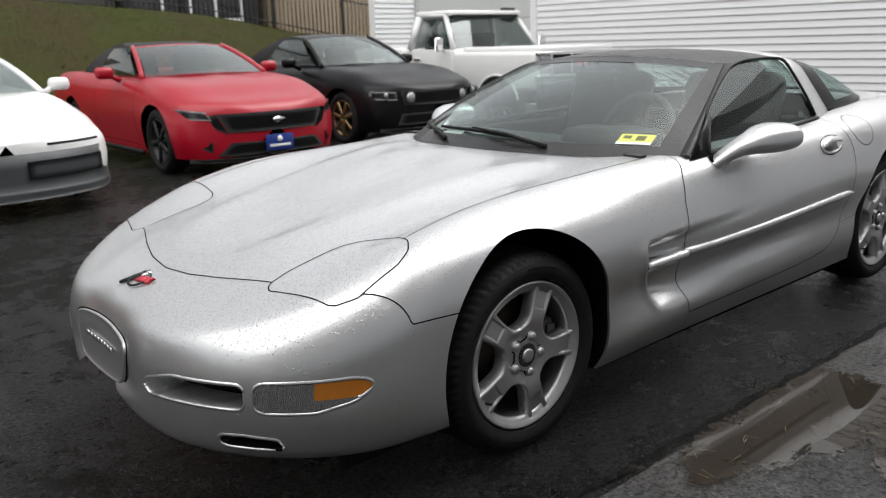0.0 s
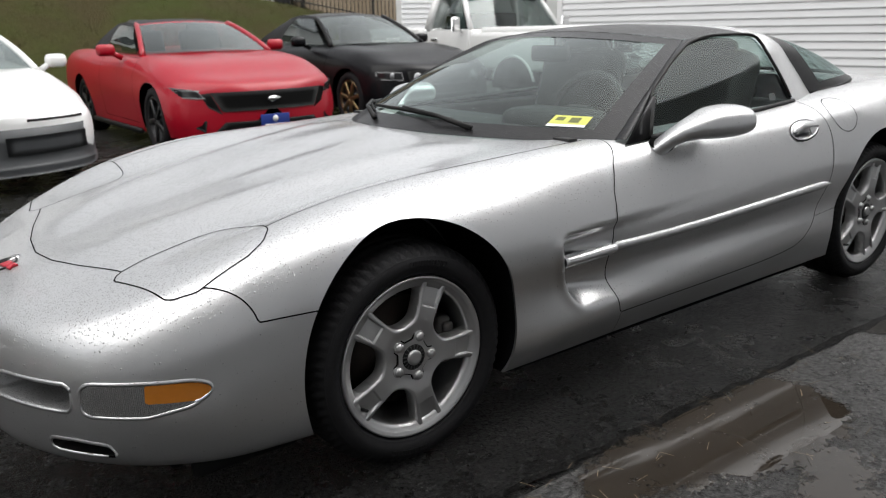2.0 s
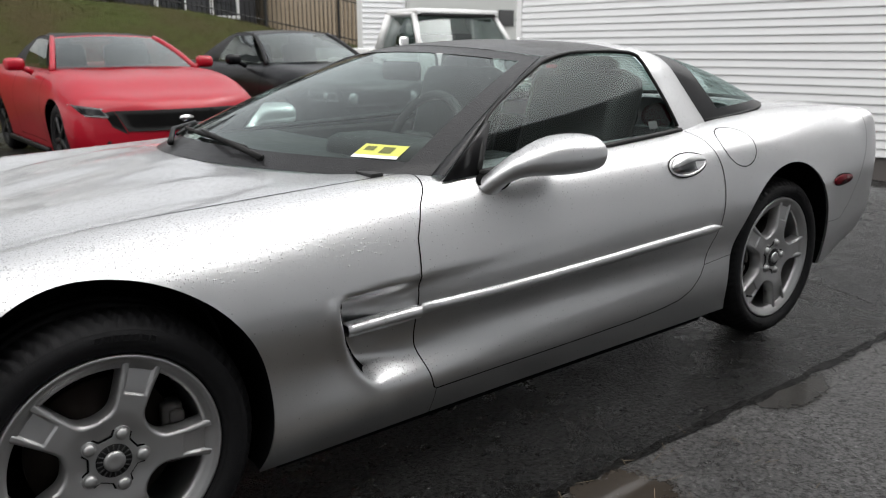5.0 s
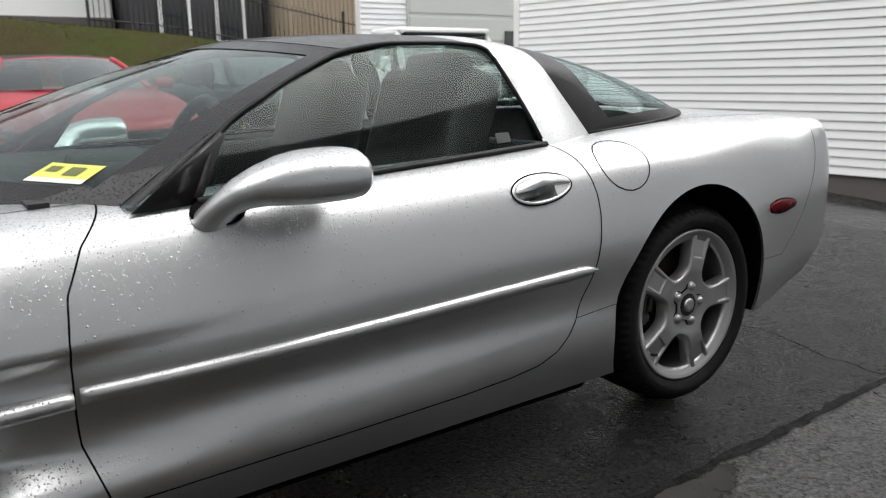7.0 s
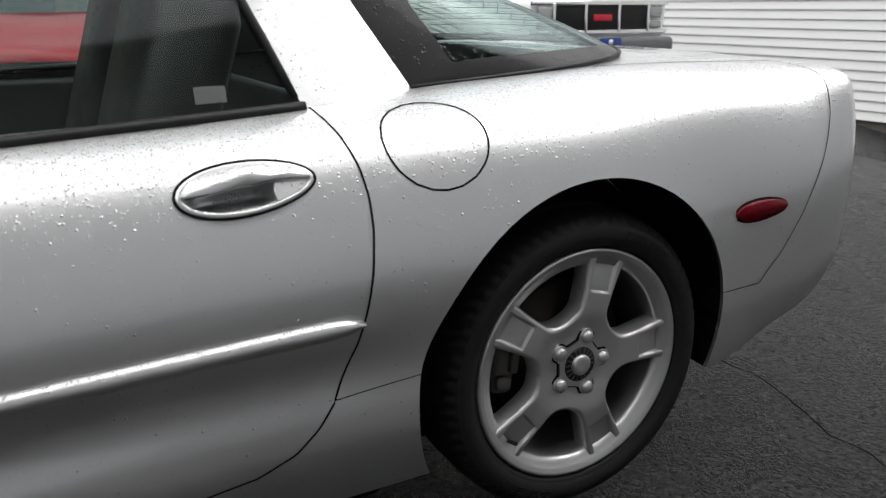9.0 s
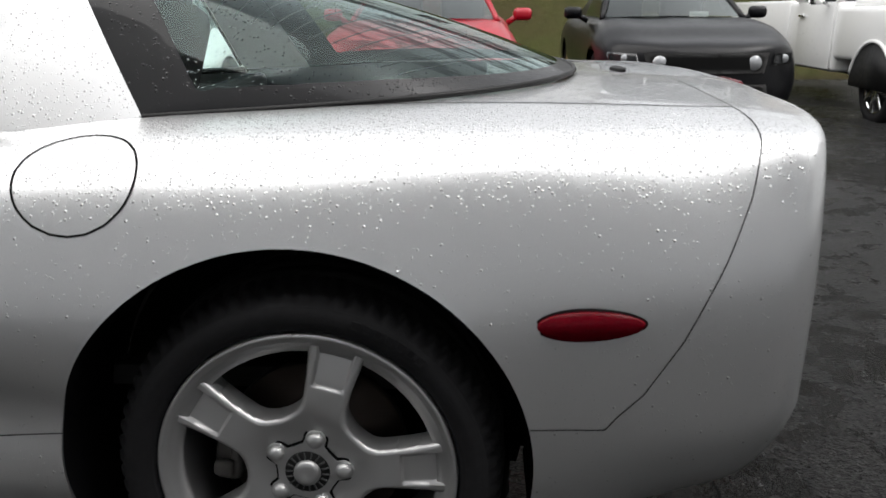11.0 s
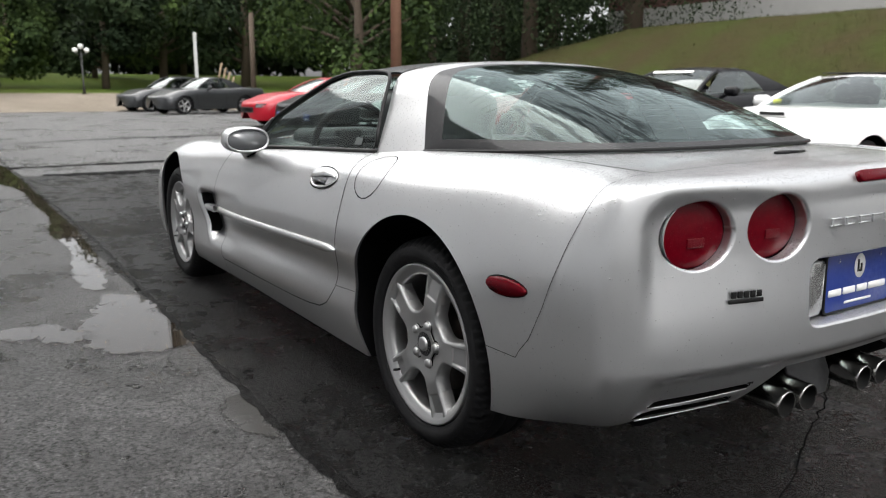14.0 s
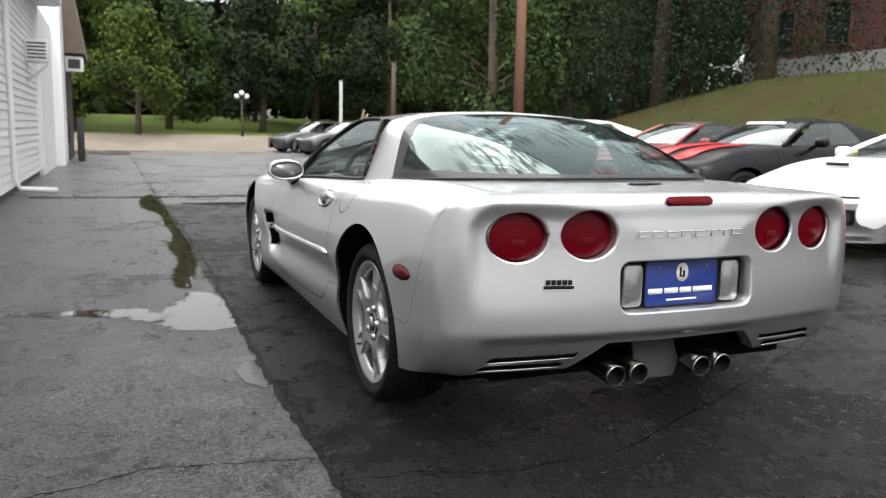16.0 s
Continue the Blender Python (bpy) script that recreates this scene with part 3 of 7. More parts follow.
ROWS = [
    [(-1.05, 0, 0.56), (-0.857, 0, 0.58), (-0.6, 0, 0.652), (-0.2, 0, 0.739), (0.2, 0, 0.813), (0.5, 0, 0.862), (0.9, 0, 0.87), (2.3, 0, 0.89), (3.05, 0, 0.938), (3.3, 0, 0.928), (3.6, 0, 0.915)],
    [(-1.05, 0.3, 0.555), (-0.857, 0.3, 0.578), (-0.6, 0.32, 0.657), (-0.2, 0.33, 0.752), (0.2, 0.33, 0.824), (0.5, 0.33, 0.85), (0.9, 0.34, 0.86), (2.3, 0.36, 0.89), (3.05, 0.36, 0.934), (3.3, 0.35, 0.926), (3.6, 0.34, 0.913)],
    [(-1.05, 0.5, 0.55), (-0.857, 0.52, 0.573), (-0.6, 0.55, 0.650), (-0.2, 0.56, 0.737), (0.2, 0.56, 0.798), (0.5, 0.56, 0.832), (0.9, 0.58, 0.848), (2.3, 0.60, 0.893), (3.05, 0.58, 0.926), (3.3, 0.56, 0.92), (3.6, 0.54, 0.908)],
    [(-1.05, 0.64, 0.54), (-0.857, 0.67, 0.563), (-0.6, 0.71, 0.65), (-0.3, 0.725, 0.752), (0, 0.73, 0.803), (0.35, 0.72, 0.82), (0.9, 0.745, 0.84), (1.5, 0.757, 0.855), (2.1, 0.73, 0.878), (2.5, 0.72, 0.902), (2.9, 0.72, 0.913), (3.3, 0.735, 0.904), (3.42, 0.80, 0.903), (3.6, 0.81, 0.90)],
    [(-1.05, 0.75, 0.51), (-0.857, 0.78, 0.535), (-0.6, 0.805, 0.62), (-0.3, 0.82, 0.727), (0, 0.83, 0.775), (0.35, 0.815, 0.787), (0.9, 0.828, 0.802), (1.5, 0.845, 0.815), (2.1, 0.835, 0.832), (2.5, 0.835, 0.852), (2.9, 0.83, 0.856), (3.3, 0.822, 0.848), (3.42, 0.862, 0.86), (3.6, 0.87, 0.86)],
    [(-1.05, 0.86, 0.45), (-0.8, 0.855, 0.475), (-0.5, 0.868, 0.57), (-0.2, 0.892, 0.68), (0, 0.905, 0.708), (0.35, 0.895, 0.70), (0.6, 0.89, 0.69), (0.9, 0.893, 0.69), (1.5, 0.905, 0.70), (2.1, 0.897, 0.71), (2.6, 0.90, 0.74), (3.1, 0.88, 0.70), (3.42, 0.885, 0.72), (3.6, 0.885, 0.72)],
    [(-1.05, 0.90, 0.39), (-0.7, 0.87, 0.40), (-0.4, 0.888, 0.48), (0, 0.94, 0.56), (0.35, 0.925, 0.54), (0.6, 0.915, 0.52), (1.2, 0.922, 0.525), (2.1, 0.91, 0.545), (2.65, 0.93, 0.56), (3.1, 0.885, 0.52), (3.6, 0.88, 0.5)],
    [(-1.05, 0.90, 0.32), (-0.7, 0.872, 0.33), (-0.4, 0.888, 0.38), (0, 0.925, 0.42), (0.6, 0.892, 0.41), (1.2, 0.888, 0.43), (2.1, 0.885, 0.44), (2.65, 0.915, 0.43), (3.1, 0.877, 0.41), (3.6, 0.865, 0.42)],
    [(-1.05, 0.88, 0.26), (-0.7, 0.862, 0.27), (-0.4, 0.882, 0.28), (0, 0.915, 0.3), (0.5, 0.905, 0.32), (1.2, 0.905, 0.36), (2.1, 0.893, 0.37), (2.65, 0.9, 0.33), (3.1, 0.868, 0.335), (3.6, 0.84, 0.37)],
    [(-1.05, 0.8, 0.215), (-0.7, 0.83, 0.205), (-0.4, 0.86, 0.2), (0, 0.89, 0.2), (0.4, 0.875, 0.188), (1.2, 0.86, 0.185), (2.25, 0.86, 0.185), (2.65, 0.87, 0.2), (3.06, 0.86, 0.25), (3.4, 0.8, 0.3), (3.6, 0.72, 0.33)],
]
KNOTS = [0, 0.3, 0.52, 0.68, 0.8, 0.93, 1.08, 1.18, 1.25, 1.42]
st = stations_for(NOSE, TAIL, 0.028, ((-0.45, 0.0, 0.018), (0.48, 0.85, 0.009), (1.85, 2.12, 0.01), (2.7, 3.0, 0.02)), 64, 120)
grid = loft(ROWS, KNOTS, st, NOSE, TAIL, [7, 6, 7, 8, 10, 14, 14, 10, 11])
# scoop behind the front wheel, fading out along the door
X, Y, Z = grid[..., 0], grid[..., 1], grid[..., 2]
edge_x = pchip([0.30, 0.378, 0.49, 0.576, 0.62], [0.68, 0.612, 0.562, 0.545, 0.60], Z)
top_z, low_z = 0.585 + (X - 0.53) * 0.07, 0.372 - (X - 0.6) * 0.06
dx = X - edge_x
deep = smoothstep(-0.012, 0.03, dx) * np.exp(-np.clip(dx - 0.03, 0, 9) / 0.17)
deep *= smoothstep(top_z + 0.008, top_z - 0.03, Z) * smoothstep(low_z - 0.045, low_z + 0.03, Z) * (Y > 0.7)
grid[..., 1] -= 0.07 * deep
lip = np.exp(-((dx + 0.016) / 0.02) ** 2) * smoothstep(0.62, 0.56, Z) * smoothstep(0.30, 0.38, Z) * (Y > 0.7)
grid[..., 1] += 0.006 * lip
# step of the rear valance below the bumper
Yt = grid[..., 1]
val = smoothstep(3.30, 3.42, X) * smoothstep(0.46, 0.425, Z) * smoothstep(0.78, 0.66, Yt)
grid[..., 0] -= 0.022 * val

Zt, Yt = grid[..., 2], grid[..., 1]
qy, qz = Yt - 0.69, Zt - 0.785
round_in = np.hypot(np.clip(qy, 0, 9), np.clip(qz, 0, 9)) + np.minimum(np.maximum(qy, qz), 0) - 0.12
inset = smoothstep(0.0, -0.075, round_in) * smoothstep(0.50, 0.76, Zt) * smoothstep(3.36, 3.42, grid[..., 0])
grid[..., 0] -= (0.012 + 0.024 * Yt ** 2) * inset

# two raised lines along the hood
line = pchip([-0.75, -0.4, 0.1, 0.6], [0.20, 0.30, 0.40, 0.46], grid[..., 0])
ridge = np.exp(-((grid[..., 1] - line) / 0.055) ** 2) - 0.7 * np.exp(-((grid[..., 1] - line + 0.15) / 0.09) ** 2)
grid[..., 2] += 0.010 * ridge * smoothstep(-0.72, -0.45, grid[..., 0]) * smoothstep(0.62, 0.35, grid[..., 0]) * (grid[..., 2] > 0.55)
# flat round the front plate mount
flat = np.exp(-(grid[..., 1] / 0.24) ** 4) * smoothstep(0.30, 0.36, grid[..., 2]) * smoothstep(0.58, 0.48, grid[..., 2]) * smoothstep(-0.8, -0.95, grid[..., 0])
grid[..., 0] += 0.040 * flat
tuck = smoothstep(3.05, 3.45, grid[..., 0]) * np.clip((0.47 - grid[..., 2]) / 0.17, 0, 1.2) ** 1.4
grid[..., 0] -= 0.075 * tuck

def side_y(x, z):
    """The body side's half width at a place, by the key lines."""
    i = int(np.argmin(np.abs(st - x)))
    col = grid[i]
    k = np.arange(len(col))
    k = k[(col[:, 2] < 0.88)]
    zz, yy = col[k, 2][::-1], col[k, 1][::-1]
    o = np.argsort(zz)
    return float(np.interp(z, zz[o], yy[o]))


def on_side(x, z):
    """Pose on the left side, local z outward, x along the car."""
    e = 0.01
    p = Vector((x, -side_y(x, z), z))
    tx = (Vector((x + e, -side_y(x + e, z), z)) - Vector((x - e, -side_y(x - e, z), z))).normalized()
    tz = (Vector((x, -side_y(x, z + e), z + e)) - Vector((x, -side_y(x, z - e), z - e))).normalized()
    n = tx.cross(tz).normalized()
    if n.y > 0:
        n = -n
    up = n.cross(tx).normalized()
    m = Matrix.Identity(4)
    for i, v in enumerate((tx, up, n, p)):
        for j in range(3):
            m[j][i] = v[j]
    return m


def egg(a, b, n=36):
    return [(a * math.cos(t) , b * math.sin(t) * (1 - 0.12 * math.cos(t))) for t in np.linspace(0, 2 * math.pi, n, endpoint=False)]


hm = on_side(1.985, 0.783) @ Matrix.Translation((0, 0, 0.001)) @ Matrix.Rotation(radians(4), 4, "Z")
UNHM = hm.inverted()


car = thing("sports_car", "silver two-door sports coupe with black roof panel, wet with rain", "car")
body = shell(grid)

XB = ([0, 0.15, 0.3, 0.47, 0.6, 0.79, 0.85, 0.885, 0.93], [-0.775, -0.76, -0.722, -0.665, -0.645, -0.56, -0.49, -0.45, -0.43])
XT = ([0.3, 0.436, 0.459, 0.5, 0.592, 0.712, 0.808, 0.886, 0.95], [3.12, 3.14, 3.156, 3.195, 3.248, 3.30, 3.335, 3.355, 3.36])
HEAD = [(-0.648, 0.535), (-0.60, 0.735), (-0.56, 0.755), (-0.44, 0.754), (-0.405, 0.742), (-0.384, 0.715), (-0.377, 0.67), (-0.377, 0.595), (-0.387, 0.556), (-0.415, 0.535), (-0.46, 0.527), (-0.60, 0.527)]


def near(tab, v):
    return float(np.interp(v, *tab))


def g_archf(p):
    dx = p.x + 0.03
    return math.hypot(dx if dx > 0 else dx * 0.388 / 0.325, p.z - 0.35) - 0.388 if abs(p.y) > 0.5 else 1


def g_archr(p):
    return math.hypot(p.x - 2.645, p.z - 0.35) - 0.385 if abs(p.y) > 0.5 else 1


def g_bumper(p):
    a = p.x - near(XB, abs(p.y))
    b = max(p.z - 0.552, p.x + 0.25)
    return min(a, b)


def g_head(p):
    return poly_sdf(p.x, abs(p.y), HEAD, 0.04) if p.z > 0.5 and p.x < -0.2 else 1


def g_hood(p):
    return max(abs(p.y) - 0.705, p.x - 0.9) if p.z > 0.5 else 1


DOOR = [(0.985, 0.95), (0.905, 0.85), (0.84, 0.78), (0.80, 0.7), (0.79, 0.62), (0.79, 0.5), (0.797, 0.4), (0.835, 0.28), (0.845, 0.272),
        (1.7, 0.276), (1.86, 0.283), (1.96, 0.295), (2.027, 0.322), (2.07, 0.36), (2.10, 0.398), (2.125, 0.46), (2.143, 0.505), (2.158, 0.57), (2.17, 0.63), (2.178, 0.70), (2.178, 0.75), (2.17, 0.80), (2.155, 0.844), (2.138, 0.88), (2.12, 0.95)]


def g_door(p):
    return poly_sdf(p.x, p.z, DOOR) if abs(p.y) > 0.6 else 1


def g_sill(p):
    return max(p.z - 0.403 - 0.08 * (p.x - 2.1), 0.845 - p.x, p.x - 2.35)


def g_tail(p):
    return min(near(XT, p.z) - p.x, max(p.z - 0.436, 2.9 - p.x))


def g_deck(p):
    return max(abs(p.y) - 0.655, 2.3 - p.x) if p.z > 0.8 else 1


FUEL = Vector((2.322, 0.838, 0.822))


def g_fuel(p):
    d = Vector((p.x, abs(p.y), p.z)) - FUEL
    return Vector((d.x, d.y, d.z * 1.12)).length - 0.099


def g_cabin(p):
    """Hole under the glass."""
    if p.z < 0.75:
        return 1
    front = 0.52 + 0.42 * (abs(p.y) / 0.7) ** 2
    return max(front - p.x, p.x - 2.95 + 0.25 * (abs(p.y) / 0.6) ** 4, abs(p.y) - 0.705 + 0.06 * smoothstep(2.1, 2.8, p.x))


INTAKE = [(0.455, 0.402), (0.642, 0.406), (0.642, 0.378), (0.37, 0.372), (0.36, 0.377)]
LAMP = [(0.708, 0.408), (0.836, 0.411), (0.828, 0.394), (0.79, 0.377), (0.708, 0.378)]
DUCT = [(0.60, 0.261), (0.65, 0.264), (0.71, 0.257)]
SLOTS = ([(0.40, 0.379), (0.405, 0.368), (0.70, 0.362), (0.69, 0.373)], [(0.44, 0.346), (0.445, 0.336), (0.725, 0.330), (0.715, 0.340)])
NOTCH = [(-0.29, 0.405), (0.29, 0.405), (0.40, 0.315), (0.46, 0.24), (-0.46, 0.24), (-0.40, 0.315)]
TAILS = ((0.630, 0.782, 3.468), (0.390, 0.787, 3.501))
COVER = [(-0.20, 0.472), (-0.10, 0.482), (0, 0.485), (0.10, 0.482), (0.20, 0.472), (0.235, 0.452), (0.222, 0.39), (0.20, 0.335), (0.16, 0.318), (0, 0.312), (-0.16, 0.318), (-0.20, 0.335), (-0.222, 0.39), (-0.235, 0.452)]


def g_intake(p):
    return poly_sdf(abs(p.y), p.z, INTAKE, 0.019) if p.x < -0.5 else 1


def g_lamp(p):
    return poly_sdf(abs(p.y), p.z, LAMP, 0.024) if p.x < -0.5 else 1


def g_amber(p):
    return max(g_lamp(p), 0.792 - abs(p.y), 0.386 - p.z)


def g_duct(p):
    return poly_sdf(abs(p.y), p.z, DUCT, 0.0155) if p.x < -0.5 else 1


def g_handle(p):
    """The hollow behind the door pull."""
    if not 1.8 < p.x < 2.2 or p.z < 0.7:
        return 1
    q = UNHM @ Vector((p.x, -abs(p.y), p.z))
    return math.hypot(q.x / 0.099, q.y / 0.0345 / (1 - 0.12 * q.x / 0.1)) * 0.04 - 0.04 if abs(q.z) < 0.06 else 1


def g_slot(p):
    return min(poly_sdf(abs(p.y), p.z, q, 0.004) for q in SLOTS) if p.x > 3.2 else 1


def g_notch(p):
    return poly_sdf(p.y, p.z, NOTCH, 0.012) if p.x > 3.3 else 1


def g_lights(p):
    return min(math.hypot((abs(p.y) - y) / 1.22, p.z - z) for y, z, x in TAILS) - 0.086 if p.x > 3.2 else 1


def g_plate(p):
    return poly_sdf(p.y, p.z, [(-0.24, 0.56), (0.24, 0.56), (0.24, 0.66), (-0.24, 0.66)], 0.042) if p.x > 3.2 else 1


for fn in (g_archf, g_archr, g_bumper, g_head, g_hood, g_door, g_sill, g_tail, g_deck, g_fuel, g_cabin, g_intake, g_lamp, g_amber, g_duct, g_handle, g_slot, g_notch, g_lights, g_plate):
    cut(body, fn)


def panel(f):
    c = f.calc_center_median()
    s = ":l" if c.y < 0 else ":r"
    if g_archf(c) < 0 or g_archr(c) < 0 or g_cabin(c) < 0 or g_intake(c) < 0 or g_duct(c) < 0 or g_slot(c) < 0 or g_notch(c) < 0 or g_lights(c) < 0 or g_plate(c) < 0 or g_handle(c) < 0:
        return "gone"
    if g_lamp(c) < 0:
        return ("turn_lens" if g_amber(c) < 0 else "parking_lens") + s
    if c.x < -0.2 and g_head(c) < 0:
        return "headlight_cover" + s
    if g_bumper(c) < 0:
        return "front_bumper"
    if g_tail(c) < 0:
        return "rear_bumper"
    if g_fuel(c) < 0:
        return "fuel_flap" + s if c.y < 0 else "rear_quarter" + s
    if g_door(c) < 0:
        return "door" + s
    if g_sill(c) < 0:
        return "sill" + s
    if c.x < 1.5:
        return "hood" if g_hood(c) < 0 else "front_fender" + s
    return "rear_deck" if g_deck(c) < 0 else "rear_quarter" + s


PANELS = ["front_bumper", "rear_bumper", "hood", "rear_deck", "fuel_flap:l"]
PANELS += [n + s for n in ("headlight_cover", "door", "sill", "front_fender", "rear_quarter", "turn_lens", "parking_lens") for s in (":l", ":r")]
_, seams = split(body, panel, PANELS, {"": SILVER, "turn_lens": AMBER, "parking_lens": LENS, "scoop_opening": WELL}, car,
                      {"turn_lens": "amber turn signal lens", "parking_lens": "clear ribbed parking lamp lens", "fuel_flap": "round silver fuel filler flap"})
arch, gaps, thin, holes = [], [], [], {}
for a, b, n in seams:
    c = (a + b) / 2
    hole = [k for k, g in (("intake", g_intake), ("lamp", g_lamp), ("duct", g_duct), ("slot", g_slot), ("notch", g_notch), ("lights", g_lights), ("plate", g_plate), ("handle", g_handle)) if abs(g(c)) < 0.002]
    if abs(g_archf(c)) < 0.004 or abs(g_archr(c)) < 0.004:
        arch.append((a, b, n))
    elif hole and hole[0] != "lamp":
        holes.setdefault(hole[0] + (":l" if c.y < 0 else ":r"), []).append((a, b, n))
    elif abs(g_tail(c)) < 0.004 or abs(g_sill(c)) < 0.004 or abs(g_lamp(c)) < 0.003:
        thin.append((a, b, n))
    elif abs(g_cabin(c)) > 0.006 and not (abs(g_amber(c)) < 0.002 and abs(g_lamp(c)) > 0.003):
        gaps.append((a, b, n))


def chains(edges):
    """Edges sorted into connected lines."""
    root = {}

    def find(k):
        while root[k] != k:
            k = root[k]
        return k

    def key(v):
        return (round(v.x, 4), round(v.y, 4), round(v.z, 4))
    for a, b, n in edges:
        root.setdefault(key(a), key(a))
        root.setdefault(key(b), key(b))
        root[find(key(a))] = find(key(b))
    out = {}
    for e in edges:
        out.setdefault(find(key(e[0])), []).append(e)
    return list(out.values())


for lines, wide in ((gaps, 0.004), (thin, 0.0018)):
    for run in chains(lines):
        part("panel_gap", ribbon(run, wide, 0.0008), GAP, car)


def arch_step(depth, grow):
    """Where an arch edge goes as it turns in under the fender."""
    def fn(q):
        cx = -0.03 if q.x < 1 else 2.645
        y = q.y - math.copysign(depth, q.y) if depth < 0.3 else math.copysign(0.62, q.y)
        d = Vector((q.x - cx, 0, q.z - 0.35)).normalized() * grow
        return Vector((q.x + d.x, y, q.z + d.z))
    return fn


for front in (True, False):
    for s in (-1, 1):
        es = [e for e in arch if (e[0].x < 1) == front and e[0].y * s > 0]
        part("wheel_arch", walls(es, arch_step(0.004, 0.001), arch_step(0.012, 0.004)), SILVER, car)
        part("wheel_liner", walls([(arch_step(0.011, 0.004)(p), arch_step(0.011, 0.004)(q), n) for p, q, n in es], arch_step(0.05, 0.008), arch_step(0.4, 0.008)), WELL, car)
def lip(es, profile):
    """Rounded rim round an opening: profile of (outward along the surface, proud of it)."""
    pts = [v for e in es for v in e[:2]]
    mid = sum(pts, Vector()) / len(pts)
    w, h = max(abs(v.y - mid.y) for v in pts), max(abs(v.z - mid.z) for v in pts)
    nor = {}
    for a, b, n in es:
        for v in (a, b):
            k = (round(v.x, 4), round(v.y, 4), round(v.z, 4))
            nor[k] = nor.get(k, Vector()) + n
    bm = bmesh.new()

    def ring(v):
        n = nor[(round(v.x, 4), round(v.y, 4), round(v.z, 4))].normalized()
        o = Vector((0, (v.y - mid.y) / w ** 2, (v.z - mid.z) / h ** 2)).normalized()
        o = (o - n * o.dot(n)).normalized()
        return [bm.verts.new(v + o * out + n * up) for out, up in profile]
    for a, b, n in es:
        ra, rb = ring(a), ring(b)
        for k in range(len(profile) - 1):
            bm.faces.new((ra[k], rb[k], rb[k + 1], ra[k + 1]))
    bmesh.ops.remove_doubles(bm, verts=bm.verts, dist=2e-4)
    bmesh.ops.recalc_face_normals(bm, faces=bm.faces)
    return bm


LIP = [(0.010, -0.001), (0.006, 0.0018), (0.003, 0.0025), (0.0, 0.002), (-0.002, -0.001), (-0.003, -0.006), (-0.003, -0.03)]
lens_edges = {}
for a, b, n in seams:
    c = (a + b) / 2
    if abs(g_lamp(c)) < 0.002:
        lens_edges.setdefault(c.y > 0, []).append((a, b, n))
for es in lens_edges.values():
    part("lamp_lip", lip(es, [(u, v) for u, v in LIP[:6]]), SILVER, car)
for key, es in holes.items():
    nm, s = key.split(":")
    sy = -1 if s == "l" else 1
    if nm == "intake":
        part("intake_lip", lip(es, LIP), SILVER, car)
        part("intake_duct", walls(es, lambda q: q + Vector((0.10, 0, 0.004))), SILVER, car)
        # plain black board added for the dark depth of the intake
        part("intake_backing", boxes(((0.02, 0.42, 0.08), (-0.81, sy * 0.49, 0.39), 0.004, Matrix.Rotation(-sy * 0.5, 4, "Z"))), BLACK, car)
    elif nm == "duct":
        part("duct_lip", lip(es, LIP[:5]), SILVER, car)
        part("brake_duct", walls(es, lambda q: q + Vector((0.06, 0, 0))), BLACK, car)
    elif nm == "slot":
        part("vent_slot", walls(es, lambda q: q + Vector((-0.05, 0, 0))), BLACK, car)
    elif nm == "notch":
        part("valance_return", walls(es, lambda q: q + Vector((-0.06, 0, 0.004))), SILVER, car)
    elif nm == "lights":
        for y, z, x in TAILS:
            ring = [e for e in es if abs(abs(e[0].y) - y) < 0.12]
            mid = Vector((0, sy * y, z))

            def inward(k, dx):
                def fn(q):
                    f = 1 - k / 0.086
                    return Vector((q.x - dx if dx is not None else x, mid.y + (q.y - mid.y) * f, mid.z + (q.z - mid.z) * f))
                return fn
            part("lamp_recess", walls(ring, inward(0.003, 0.0012), inward(0.006, 0.005), inward(0.005, 0.014), inward(0.005, None)), SILVER, car)
            lens = lathe([(0.0, 0.0), (0.0005, 0.03), (0.002, 0.06), (0.004, 0.077), (0.007, 0.083), (0.04, 0.083)], 48)
            lens.transform(Matrix.Diagonal((1, 1.22, 1, 1)) @ Matrix.Rotation(radians(90), 4, "Z"))
            ob = part("tail_lamp", lens, RED_LENS, car, "oval red tail lamp lens")
            ob.matrix_basis = pose(x - 0.002, sy * (y + 0.002), z, 0, 0, sy * (9 if y > 0.5 else 5))
            bulb = boxes(((0.004, 0.05, 0.022), (0, 0, 0), 0.001))
            bo = part("reflector", bulb, REFLECT, ob)
            bo.location = (0.0015, 0.01, -0.02)
    elif nm == "plate":
        part("plate_recess", walls(es, lambda q: Vector((q.x - 0.001, q.y * 0.988, 0.61 + (q.z - 0.61) * 0.965)), lambda q: Vector((q.x - 0.006, q.y * 0.978, 0.61 + (q.z - 0.61) * 0.93)), lambda q: Vector((3.498, q.y * 0.97, 0.61 + (q.z - 0.61) * 0.91))), SILVER, car)
for sy in (-1, 1):
    part("slot_backing", boxes(((0.02, 0.34, 0.046), (3.410, sy * 0.56, 0.358), 0.004, Matrix.Rotation(sy * 0.17, 4, "Z"))), BLACK, car)
    part("duct_backing", boxes(((0.02, 0.18, 0.06), (-0.77, sy * 0.65, 0.267), 0.004, Matrix.Rotation(-sy * 0.65, 4, "Z"))), BLACK, car)
def laid_disc(cx, y):
    """Back wall of a wheel well."""
    return prism([(0.385 * math.cos(a), 0.385 * math.sin(a)) for a in np.linspace(-0.3, math.pi + 0.3, 30)], 0.02, (cx, y, 0.35), Matrix.Rotation(radians(90), 4, "X"))


